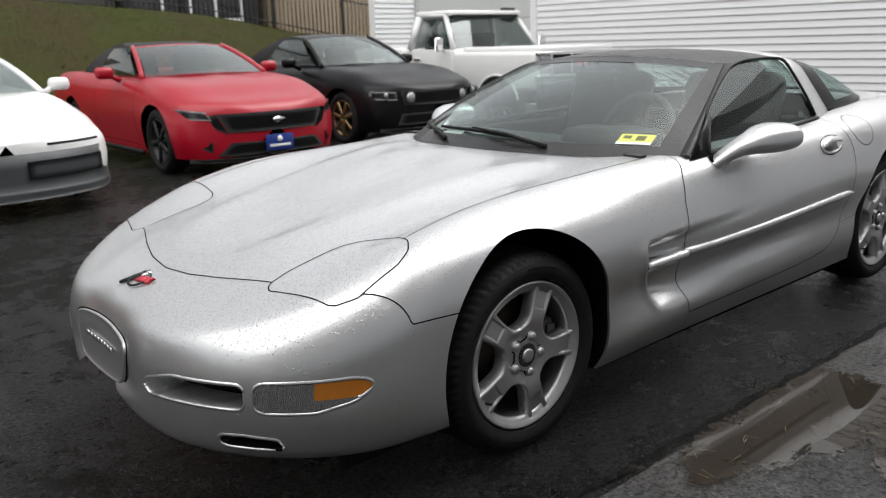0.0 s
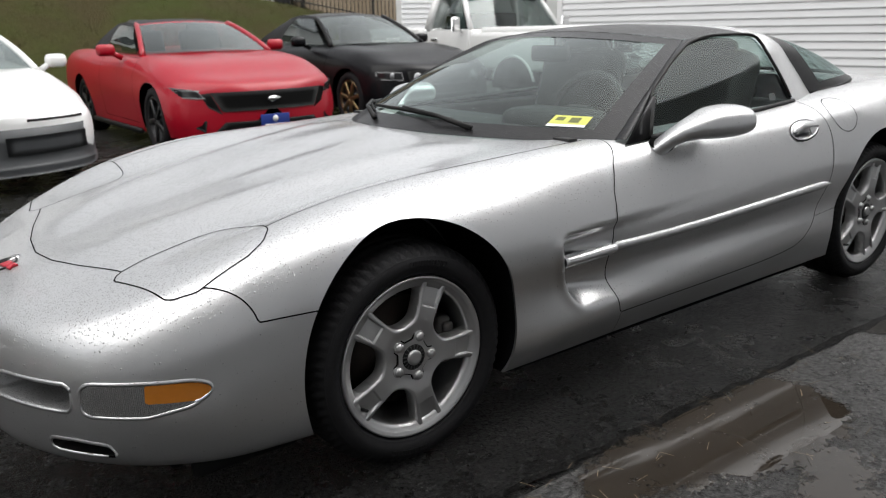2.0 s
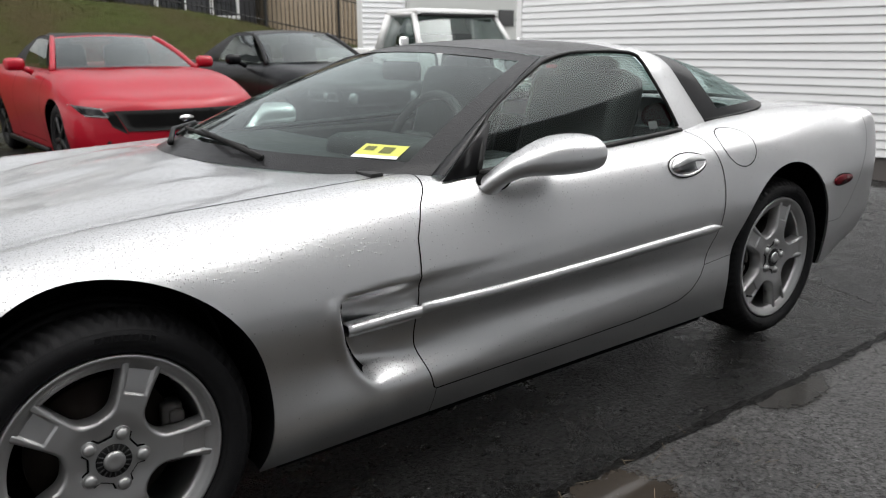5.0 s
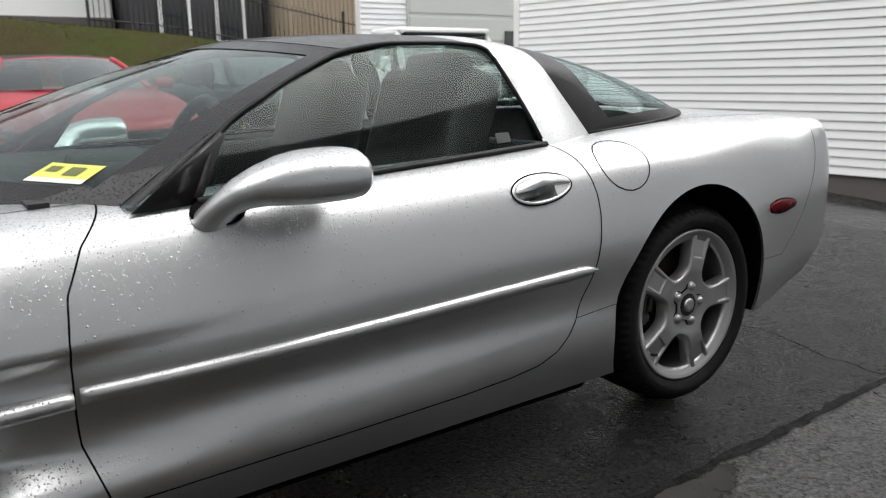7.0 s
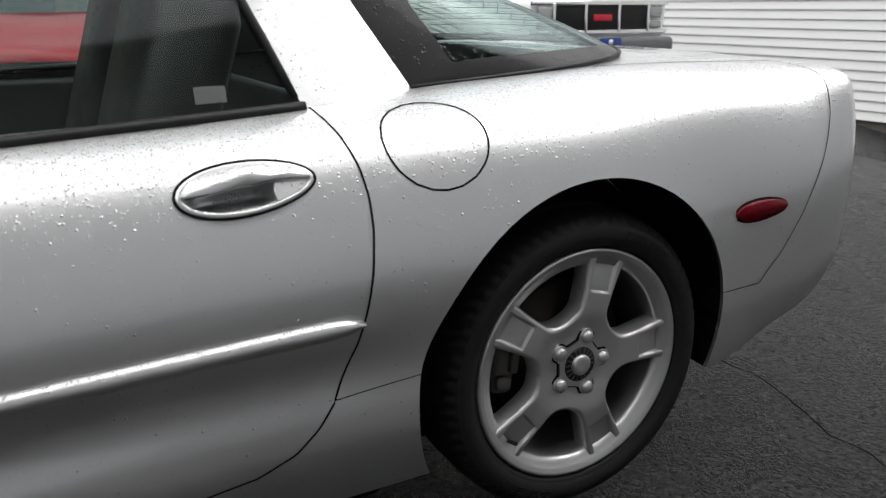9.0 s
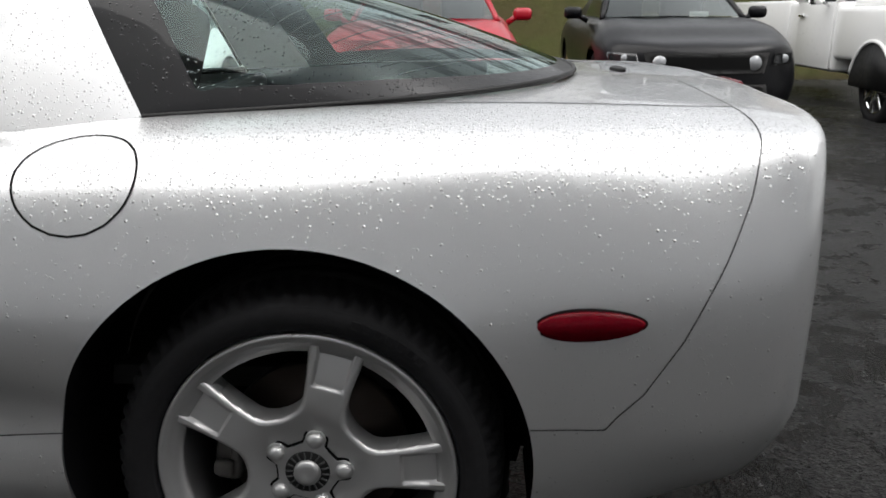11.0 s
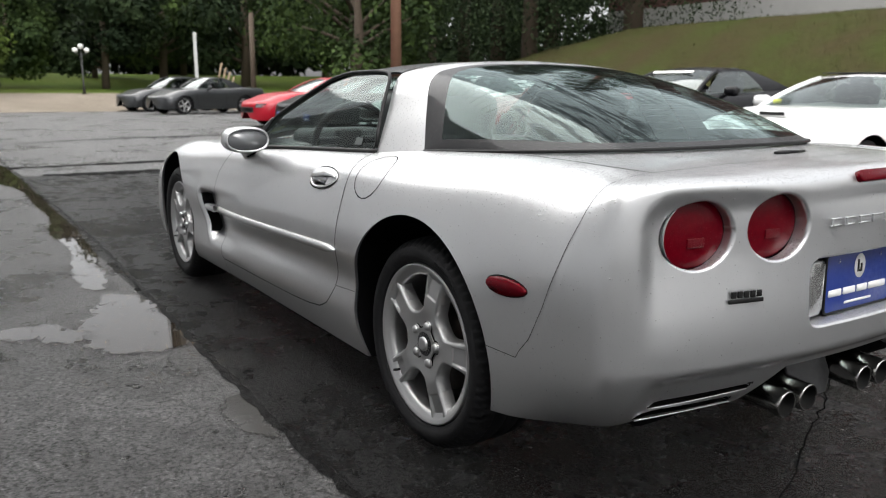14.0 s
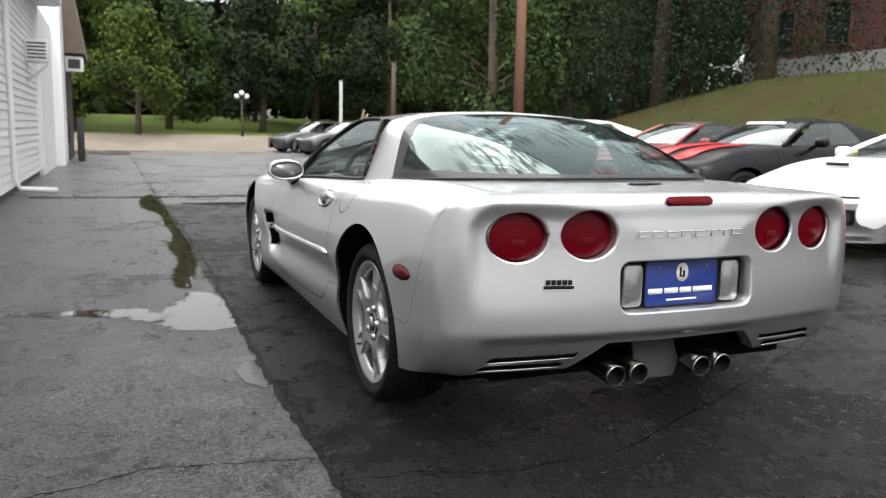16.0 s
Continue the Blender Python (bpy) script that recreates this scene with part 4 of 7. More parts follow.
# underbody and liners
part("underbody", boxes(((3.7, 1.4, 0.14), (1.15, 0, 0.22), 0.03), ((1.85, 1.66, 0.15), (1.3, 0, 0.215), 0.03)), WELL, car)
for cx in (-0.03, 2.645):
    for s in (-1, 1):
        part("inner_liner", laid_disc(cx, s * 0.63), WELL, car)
# plain black board added to close the back of the plate recess
part("plate_recess_backing", boxes(((0.02, 0.56, 0.2), (3.49, 0, 0.608), 0.004)), BLACK, car)


# wheels ---------------------------------------------------------------
def wheel_face():
    """Five flat wide spokes with sunk pockets at their outer ends."""
    bm = bmesh.new()
    nr, na = 50, 260
    rim = 0.223

    def polar(p):
        r, a = math.hypot(p.x, p.z), math.atan2(p.x, p.z)
        k = ((a / (2 * math.pi / 5) + 0.5) % 1 - 0.5) * 2 * math.pi / 5
        return r, abs(r * math.sin(k)), r * math.cos(k)

    def soft_union(a, b, k):
        h = max(0.0, min(1.0, 0.5 + 0.5 * (b - a) / k))
        return b * (1 - h) + a * h - k * h * (1 - h)

    def g(p):
        r, t, along = polar(p)
        spoke = t - (0.034 + 0.9 * max(0, along - 0.10) ** 2)
        return soft_union(spoke, r - 0.098, 0.03)

    def pocket(p):
        r, t, along = polar(p)
        return max(0.148 - along, t - 0.0265 - 0.04 * max(0, along - 0.15))

    def rise(x, w):
        return float(smoothstep(0.0, w, x))

    def depth(p):
        r, t, along = polar(p)
        d = 0.007 + 0.010 * rise(0.12 - r, 0.07) - 0.003 * math.sin(min(1, r / 0.2) * math.pi)
        d += 0.007 * (1 - min(1.0, max(0.0, -g(p) / 0.007))) ** 2
        return d + (0.0055 + 0.10 * max(0, along - 0.16)) * rise(-pocket(p), 0.004)

    rows = []
    for i in range(nr + 1):
        r = 0.03 + (rim - 0.03) * i / nr
        rows.append([bm.verts.new((r * math.sin(2 * math.pi * k / na), 0, r * math.cos(2 * math.pi * k / na))) for k in range(na)])
    for i in range(nr):
        for k in range(na):
            bm.faces.new((rows[i][k], rows[i][(k + 1) % na], rows[i + 1][(k + 1) % na], rows[i + 1][k]))
    cut(bm, g)
    bmesh.ops.delete(bm, geom=[f for f in bm.faces if g(f.calc_center_median()) > 0], context="FACES")
    for fn in (lambda p: g(p) + 0.003, lambda p: g(p) + 0.007, pocket, lambda p: pocket(p) + 0.004):
        cut(bm, fn)
    edge = [e for e in bm.edges if len(e.link_faces) == 1 and abs(g(e.verts[0].co)) < 0.001 and abs(g(e.verts[1].co)) < 0.001]
    for v in bm.verts:
        v.co.y = depth(v.co)
    ext = bmesh.ops.extrude_edge_only(bm, edges=edge)
    for v in ext["geom"]:
        if isinstance(v, bmesh.types.BMVert):
            v.co.y += 0.04
    bmesh.ops.recalc_face_normals(bm, faces=bm.faces)
    return bm


def make_wheel(owner, k, radius, letters, caliper):
    """k: size of the rim; radius: of the tyre; letters: where the sidewall's raised marks begin; caliper: its side."""
    grow = Matrix.Diagonal((k, 1, k, 1))

    def sized(b):
        b.transform(grow)
        return b

    rim = sized(lathe([(0.014, 0.205), (0.010, 0.215), (0.004, 0.222), (0.001, 0.226), (0.0, 0.2305), (-0.003, 0.234), (0.0, 0.238), (0.012, 0.239), (0.02, 0.232), (0.05, 0.222), (0.2, 0.215),
                 (0.2, 0.208), (0.06, 0.208), (0.03, 0.204), (0.014, 0.205)], 96))
    wheel = part("wheel", rim, ALLOY, owner, "five-spoke silver alloy wheel")
    part("spokes", sized(wheel_face()), ALLOY, wheel)
    prof = [(0.02, 0.238), (0.004, 0.241), (-0.003, 0.246), (-0.005, 0.249), (-0.005, 0.251), (-0.008, 0.254), (-0.013, 0.268), (-0.013, 0.290), (-0.011, 0.2915), (-0.011, 0.2935), (-0.010, 0.295), (0.004, 0.311), (0.018, 0.319), (0.03, 0.3225), (0.055, 0.325), (0.06, 0.325), (0.062, 0.317), (0.07, 0.317), (0.072, 0.326),
            (0.11, 0.326), (0.112, 0.318), (0.122, 0.318), (0.124, 0.326), (0.165, 0.326), (0.167, 0.318), (0.175, 0.318), (0.177, 0.325), (0.21, 0.322), (0.235, 0.308), (0.245, 0.28), (0.23, 0.245), (0.2, 0.238)]
    r0 = 0.238 * k
    bm = lathe([(a, r0 + (r - 0.238) / 0.088 * (radius - r0)) for a, r in prof], 280)
    for v in bm.verts:
        r = math.hypot(v.co.x, v.co.z)
        if r > radius - 0.02 and (v.co.y < 0.056 or v.co.y > 0.18):
            n = round(math.atan2(v.co.x, v.co.z) / (2 * math.pi) * 280 + v.co.y * 60) % 4
            if n == 0:
                v.co.x *= 1 - 0.010 / r
                v.co.z *= 1 - 0.010 / r
    part("tyre", bm, RUBBER, wheel, "black tyre with wet tread blocks")
    rl = (r0 + radius) / 2 - 0.004
    for base in (letters, letters + 178):
        bm = bmesh.new()
        for j in range(7):
            a = radians(base + j * 3.9)
            lay = Matrix.Rotation(a, 4, "Y") @ Matrix.Translation((0, -0.0132, rl))
            for dx, dz, w, h in ((-0.0055, 0, 0.0022, 0.015), (0, 0.0064, 0.011, 0.0022), (0.0055, 0, 0.0022, 0.015), (0, -0.0064, 0.011, 0.0022)):
                box(bm, (w, 0.003, h), (0, 0, 0), 0.0, lay @ Matrix.Translation((dx, 0, dz)))
        part("raised_lettering", bm, RUBBER, wheel, smooth=False)
    # cap with five round lobes in a dark groove, black ring, turned button
    def lobed(grow_by):
        pts = []
        for j in range(160):
            a = 2 * math.pi * j / 160
            u = (a + math.pi / 5) % (2 * math.pi / 5) - math.pi / 5
            c, q = 0.061 * math.cos(u), 0.061 * math.sin(u)
            rr = 0.0175 + grow_by
            out = c + math.sqrt(max(0.0, rr * rr - q * q)) if abs(q) < rr else 0.0
            r = max(out, 0.050 + grow_by + 0.006 * math.cos(2.5 * u) ** 2)
            pts.append((r * math.sin(a), r * math.cos(a)))
        return pts

    lay = Matrix.Rotation(radians(90), 4, "X")
    part("cap_recess", prism(lobed(0.004), 0.004, (0, 0.0165, 0), lay), GAP, wheel, smooth=False)
    part("hub_cap", prism(lobed(0.0), 0.008, (0, 0.0165, 0), lay, 0.002), ALLOY, wheel, smooth=False)
    part("cap_ring", lathe([(0.006, 0.0), (0.006, 0.036), (0.0075, 0.038), (0.012, 0.038)], 40), BLACK, wheel)
    for j in range(18):
        a = 2 * math.pi * j / 18
        part("ring_rib", boxes(((0.0025, 0.003, 0.012), (0, 0, 0), 0.0, Matrix.Rotation(a, 4, "Y") @ Matrix.Translation((0, 0.0055, 0.031)))), BUMPER_RIB, wheel, smooth=False)
    part("cap_button", lathe([(-0.002, 0.0), (-0.002, 0.006), (-0.003, 0.012), (-0.002, 0.019), (0.001, 0.0225), (0.012, 0.024)], 40), ALLOY, wheel)
    for j in range(5):
        a = 2 * math.pi * j / 5
        nut = part("wheel_nut", lathe([(-0.006, 0.0), (-0.0055, 0.006), (-0.003, 0.0115), (0.002, 0.014), (0.012, 0.0145)], 24), ALLOY, wheel)
        nut.location = (0.061 * math.sin(a), 0.004, 0.061 * math.cos(a))
    part("brake_disc", lathe([(0.075, 0.0), (0.075, 0.08), (0.085, 0.082), (0.085, 0.16), (0.108, 0.16), (0.108, 0.08)], 56), STEEL, wheel)
    ca = part("brake_caliper", boxes(((0.05, 0.05, 0.15), (0.15, 0.085, 0.0), 0.012), ((0.035, 0.02, 0.03), (0.155, 0.055, 0.045), 0.008), ((0.035, 0.02, 0.03), (0.155, 0.055, -0.04), 0.008), ((0.018, 0.02, 0.05), (0.135, 0.056, 0.0), 0.006)), CAST, wheel, "grey cast brake caliper")
    ca.rotation_euler = (0, radians(caliper), 0)
    va = part("valve", tube([(0.0, 0.02, -0.206 * k), (0.0, -0.008, -0.200 * k)], 0.0045), RUBBER, wheel)
    va.rotation_euler = (0, radians(36), 0)
    return wheel


for x, sy, turn, k, radius, letters, cal in ((0.0, -1, 22, 1.0, 0.329, -24, -20), (2.655, -1, 15, 1.06, 0.331, 4, 172), (0.0, 1, 30, 1.0, 0.329, -24, 160), (2.655, 1, 50, 1.06, 0.331, 4, -8)):
    wheel = make_wheel(car, k, radius, letters, cal)
    wheel.matrix_basis = pose(x, sy * (0.874 if x < 1 else 0.860), radius, 0, turn, 0 if sy < 0 else 180)


# glasshouse -----------------------------------------------------------
def shield_at(u, v):
    """Windscreen with its pillars; u -1..1 across, v 0..1 from cowl to header."""
    a = abs(u)
    base = Vector((0.50 + 0.435 * a ** 2.2, 0.765 * u, 0.868 - 0.032 * a ** 2))
    top = Vector((1.452 + 0.108 * a ** 2, 0.557 * u, 1.190 - 0.038 * a ** 2))
    p = base.lerp(top, v)
    return p + Vector((-0.35, 0, 0.94)) * (0.022 * 4 * v * (1 - v)) + Vector((0, 0.02 * u * 4 * v * (1 - v), 0))


def screen_part(u0, u1, v0, v1, nu, nv, lift=0.0):
    off = Vector((-0.3, 0, 0.95)) * lift
    return patch(lambda s, t: shield_at(u0 + (u1 - u0) * s, v0 + (v1 - v0) * t) + off, nu, nv)


part("windscreen", screen_part(-0.92, 0.92, 0.075, 0.915, 40, 18), GLASS, car, "raked windscreen beaded with rain").visible_shadow = False
part("cowl", screen_part(-1, 1, -0.02, 0.075, 40, 3), BLACK_TRIM, car)
part("header_rail", screen_part(-1, 1, 0.915, 1.0, 40, 3, 0.002), BLACK_TRIM, car)
RAILX, RAILZ = [1.077, 1.166, 1.3, 1.42, 1.55, 1.7, 1.85, 1.97, 2.01, 2.06, 2.12], [0.838, 0.97, 1.045, 1.10, 1.147, 1.167, 1.169, 1.163, 1.15, 1.04, 0.885]


def side_at(x, z):
    """Depth of the side window's curved sheet."""
    zb = 0.838 + 0.045 * (x - 1.077) / 1.04
    yb = 0.80 - 0.078 * (x - 1.077) / 1.04
    k = max(0.0, (z - zb) / (1.15 - zb))
    return -(yb + (0.60 - yb) * k ** 1.2)


def rail(x):
    z = float(pchip(RAILX, RAILZ, x))
    return Vector((x, side_at(x, z), z))


def mirrored(bm):
    """The same on the car's right side."""
    c = bm.copy()
    for v in c.verts:
        v.co.y *= -1
    bmesh.ops.reverse_faces(c, faces=c.faces)
    return c


def both(name, bm, mat, label=""):
    part(name, mirrored(bm), mat, car, label)
    return part(name, bm, mat, car, label)


def glass_pt(s, t):
    x = 1.077 + (2.12 - 1.077) * s
    zb = 0.828 + 0.045 * s
    z = zb + (float(pchip(RAILX, RAILZ, x)) - zb) * t
    return Vector((x, side_at(x, z) + 0.004, z))


both("side_window", patch(glass_pt, 60, 10), SIDE_GLASS, "frameless side window with rain drops")
for o in car.children:
    if o.name.startswith("side_window"):
        o.visible_shadow = False
part("window_label", patch(lambda a, b: glass_pt(0.835 + 0.05 * a, 0.10 + 0.09 * b) + Vector((0, -0.002, 0.001)), 3, 2), LABEL_GREY, car, "small pale label at the window's foot")
both("window_seal", tube([rail(x) + Vector((0, -0.004, 0)) for x in np.linspace(1.08, 2.115, 60)], 0.007, 6), BLACK)
both("belt_seal", tube([Vector((x, side_at(x, 0.838 + 0.045 * (x - 1.077) / 1.04) - 0.006, 0.836 + 0.046 * (x - 1.077) / 1.04)) for x in np.linspace(1.08, 2.13, 30)], [0.011] * 30, 6), BLACK)


def pillar_pt(s, t):
    a = shield_at(-1, t)
    x = float(pchip([0, 0.36, 0.6, 1], [0.955, 1.166, 1.33, 1.56], t))
    z = float(pchip([0, 0.36, 0.6, 1], [0.838, 0.97, 1.06, 1.150], t))
    b = Vector((x, side_at(max(1.077, x), z), z))
    p = a.lerp(b, s)
    return p + Vector((-0.2, -0.5, 0.5)) * 0.012 * 4 * s * (1 - s)


both("windscreen_pillar", patch(pillar_pt, 6, 24), BLACK_TRIM, "black windscreen pillar")
both("inner_pillar", patch(lambda s, t: shield_at(-0.92 - 0.08 * s, t) + Vector((-0.3, 0, 0.95)) * 0.002, 4, 24), BLACK_TRIM)
both("mirror_sail", prism([(0.945, 0.826), (1.085, 0.832), (1.172, 0.968), (1.16, 0.972)], 0.006, (0, 0, 0), Matrix(((1, 0, 0, 0), (0, 0.46, -1, -1.185), (0, 1, 0, 0), (0, 0, 0, 1)))), BLACK_TRIM)


def hoop_front(u):
    a = abs(u)
    y = float(pchip([0, 0.3, 0.5, 0.58, 0.66, 0.8, 1], [0, 0.32, 0.515, 0.565, 0.60, 0.648, 0.728], a))
    z = float(pchip([0, 0.3, 0.5, 0.58, 0.66, 0.8, 1], [1.210, 1.198, 1.172, 1.155, 1.12, 1.03, 0.880], a))
    x = float(pchip([0, 0.3, 0.5, 0.6, 0.8, 1], [1.985, 1.99, 2.005, 2.025, 2.075, 2.128], a))
    return Vector((x, math.copysign(y, u), z))


def hoop_rear(u):
    a = abs(u)
    y = float(pchip([0, 0.3, 0.5, 0.58, 0.66, 0.8, 1], [0, 0.31, 0.49, 0.535, 0.572, 0.615, 0.672], a))
    z = float(pchip([0, 0.3, 0.5, 0.58, 0.66, 0.8, 1], [1.203, 1.193, 1.168, 1.150, 1.118, 1.03, 0.896], a))
    x = float(pchip([0, 0.3, 0.5, 0.6, 0.8, 1], [2.165, 2.17, 2.19, 2.215, 2.285, 2.362], a))
    return Vector((x, math.copysign(y, u), z))


def hoop_pt(s, t):
    u = s * 2 - 1
    p = hoop_front(u).lerp(hoop_rear(u), t)
    out = Vector((0, p.y, (p.z - 0.85) * 1.4)).normalized()
    return p + out * 0.010 * 4 * t * (1 - t)


part("roof_hoop", patch(hoop_pt, 90, 6), SILVER, car, "silver roof hoop behind the doors")


def roof_pt(s, t):
    u = s * 2 - 1
    a = shield_at(u, 1.0)
    h = hoop_front(u * 0.565)
    p = a.lerp(h, t)
    return p + Vector((0, 0, 0.012 * 4 * t * (1 - t) + 0.003))


part("roof_panel", patch(roof_pt, 44, 14), BLACK_TRIM, car, "removable black roof panel wet with rain")


def roof_rail_pt(s, t):
    x = 1.56 + (2.03 - 1.56) * t
    a = roof_pt(0, t)
    b = rail(min(x, 1.985))
    return a.lerp(b, s) + Vector((0, -0.5, 0.6)) * 0.008 * 4 * s * (1 - s)


both("roof_rail", patch(roof_rail_pt, 4, 20), BLACK_TRIM)


def hatch_pt(s, t):
    u = s * 2 - 1
    a = hoop_rear(u)
    f = u * math.pi / 2
    b = Vector((2.362 + 0.79 * max(0, math.cos(f)) ** 0.62, math.copysign(0.672 * abs(math.sin(f)) ** 0.8, u), 0.899 + 0.046 * max(0, math.cos(f)) ** 0.6))
    p = a.lerp(b, t)
    return p + Vector((0.25, 0.15 * u, 0.95)) * 0.034 * 4 * t * (1 - t) * math.cos(f) ** 0.5 if abs(u) < 0.999 else p


front_edge = [hatch_pt(k / 120, 0.0) for k in range(121)]
rear_edge = [hatch_pt(k / 120, 1.0) for k in range(121)]


def g_frit(p):
    """Negative in the dark border of the hatch glass."""
    wide = 0.03 + 0.075 * min(1.0, (abs(p.y) / 0.58) ** 3)
    return min(min((q - p).length for q in front_edge) - wide, min((q - p).length for q in rear_edge) - 0.042)


hatch = patch(hatch_pt, 80, 30)
bmesh.ops.remove_doubles(hatch, verts=hatch.verts, dist=1e-4)
cut(hatch, g_frit)
bmesh.ops.recalc_face_normals(hatch, faces=hatch.faces)
made, _ = split(hatch, lambda f: "hatch_glass" if g_frit(f.calc_center_median()) > 0 else "hatch_border", ["hatch_glass", "hatch_border"], {"": FRIT, "hatch_glass": HATCH}, car,
                {"hatch_glass": "large curved rear hatch glass streaked with rain", "hatch_border": "black printed border of the hatch glass"})
made["hatch_glass"].visible_shadow = False
part("hatch_seal", tube([hatch_pt(s, 1.0) for s in np.linspace(0, 1, 70)], 0.006, 6), BLACK, car)
for k in range(15):
    part("heating_wire", tube([hatch_pt(s, 0.16 + 0.05 * k) + Vector((0, 0, -0.003)) for s in np.linspace(0.17, 0.83, 30)], 0.0011, 4), BLACK, car)

# cabin ----------------------------------------------------------------
part("cabin_tub", boxes(((2.0, 1.36, 0.04), (1.85, 0, 0.42), 0.0), ((0.04, 1.4, 0.5), (0.8, 0, 0.6), 0.0)), CABIN, car, smooth=False)
both("door_card", boxes(((1.3, 0.06, 0.42), (1.5, -0.72, 0.63), 0.02)), CABIN)
part("dashboard", boxes(((0.42, 1.36, 0.22), (0.98, 0, 0.74), 0.06), ((0.22, 0.42, 0.1), (1.05, -0.36, 0.86), 0.04)), CABIN, car)
part("console", boxes(((0.9, 0.24, 0.3), (1.5, 0, 0.6), 0.04)), CABIN, car)
part("cargo_floor", boxes(((0.85, 1.2, 0.06), (2.62, 0, 0.74), 0.02), ((0.05, 1.3, 0.4), (2.2, 0, 0.68), 0.02)), CABIN, car)
for sy in (-0.37, 0.37):
    seat = part("seat", boxes(((0.5, 0.5, 0.16), (1.6, sy, 0.56), 0.06)), SEAT, car, "black leather bucket seat")
    part("backrest", boxes(((0.16, 0.5, 0.58), (1.93, sy, 0.82), 0.06, Matrix.Rotation(0.3, 4, "Y"))), SEAT, seat)
    part("headrest", boxes(((0.1, 0.28, 0.16), (2.0, sy, 1.07), 0.04, Matrix.Rotation(0.2, 4, "Y"))), SEAT, seat)
ring = [(1.2 + 0.07 * math.sin(a), -0.37 + 0.185 * math.cos(a), 0.86 + 0.17 * math.sin(a)) for a in np.linspace(0, 2 * math.pi, 40)]
sw = part("steering_wheel", tube(ring, 0.016, 8, False), CABIN, car)
part("steering_hub", boxes(((0.05, 0.14, 0.12), (1.18, -0.37, 0.855), 0.02), ((0.03, 0.34, 0.035), (1.19, -0.37, 0.86), 0.01)), CABIN, sw)
part("rear_view_mirror", boxes(((0.03, 0.24, 0.07), (1.38, 0, 1.10), 0.02)), BLACK, car)

# small fittings of the coupe -----------------------------------------
def strip(x0, x1, z0, z1, h, proud, n=40):
    """Tapered moulding along the side."""
    bm = bmesh.new()
    rings = []
    for k in range(n + 1):
        t = k / n
        x, z = x0 + (x1 - x0) * t, z0 + (z1 - z0) * t
        e = min(1.0, (1 - t) / 0.04 + 0.25)
        y = -side_y(x, z)
        rings.append([bm.verts.new((x, y + dy, z + dz * e)) for dy, dz in ((0.006, h / 2), (-proud * 0.5, h / 2), (-proud, h * 0.12), (-proud * 0.6, -h / 2), (0.006, -h / 2))])
    for a, b in zip(rings, rings[1:]):
        for q in range(4):
            bm.faces.new((a[q], a[q + 1], b[q + 1], b[q]))
    bm.faces.new(rings[0])
    bm.faces.new(rings[-1][::-1])
    bmesh.ops.recalc_face_normals(bm, faces=bm.faces)
    return bm


both("side_moulding", strip(0.80, 2.150, 0.512, 0.545, 0.030, 0.017), SILVER, "silver rubbing strip along the door")
bm = bmesh.new()
pts = []
for k in range(13):
    t = k / 12
    x = 0.572 + (0.785 - 0.572) * t
    pts.append((x, -0.893 - 0.022 * t, 0.497 + 0.014 * t))
rings = [[bm.verts.new((x, y + dy, z + dz)) for dy, dz in ((0.03, 0.014), (-0.008, 0.015), (-0.012, 0.0), (-0.006, -0.014), (0.03, -0.014))] for x, y, z in pts]
for a, b in zip(rings, rings[1:]):
    for q in range(4):
        bm.faces.new((a[q], a[q + 1], b[q + 1], b[q]))
bm.faces.new(rings[0])
bm.faces.new(rings[-1][::-1])
both("scoop_blade", bm, SILVER)


def mouth_pt(s, t):
    z = 0.375 + 0.195 * s
    e = float(pchip([0.30, 0.378, 0.49, 0.576, 0.62], [0.68, 0.612, 0.562, 0.545, 0.60], z))
    w = float(smoothstep(0.594, 0.556, z) * smoothstep(0.325, 0.40, z))
    dx = 0.002 + 0.026 * t
    return Vector((e + dx, -side_y(e - 0.03, z) + 0.07 * w * float(smoothstep(-0.012, 0.03, dx)) - 0.0035, z))


# black sheet laid over the scoop's wall for the darkness of its mouth
both("scoop_opening", patch(mouth_pt, 30, 8), WELL, "dark sheet in place of the air outlet behind the front wheel")




def rim_tube(outline, r, z=0.0):
    return tube([(x, y, z) for x, y in outline + outline[:2]], r, 6, False)


def laid(bm, m):
    bm.transform(m)
    return bm


def handle_bowl(a, t):
    """Dished hollow behind the pull, deepest ahead of the lock."""
    ex, ey = 0.102 * math.cos(2 * math.pi * a), 0.037 * math.sin(2 * math.pi * a) * (1 - 0.12 * math.cos(2 * math.pi * a))
    x, y = ex * t, ey * t
    deep = float(smoothstep(-0.037, -0.004, y) * smoothstep(0.055, 0.02, x) * smoothstep(-0.1, -0.075, x))
    return Vector((x, y, 0.0015 - 0.05 * deep * (1.0 if y < 0 else 1 - t ** 6)))


bowl = patch(handle_bowl, 64, 16)
bmesh.ops.remove_doubles(bowl, verts=bowl.verts, dist=1e-5)
both("handle_bowl", laid(bowl, hm), SILVER)


def egg_band(a0, b0, a1, b1, z0, z1):
    return rings_mesh([[(x, y, z0) for x, y in egg(a0, b0, 60)], [(x, y, z1) for x, y in egg((a0 + a1) / 2, (b0 + b1) / 2, 60)], [(x, y, z0) for x, y in egg(a1, b1, 60)]], False)


both("handle_gap", laid(egg_band(0.1115, 0.0455, 0.106, 0.0405, 0.0012, 0.002), hm), GAP)
both("handle_bezel", laid(egg_band(0.107, 0.0415, 0.0965, 0.033, 0.001, 0.006), hm), SILVER)
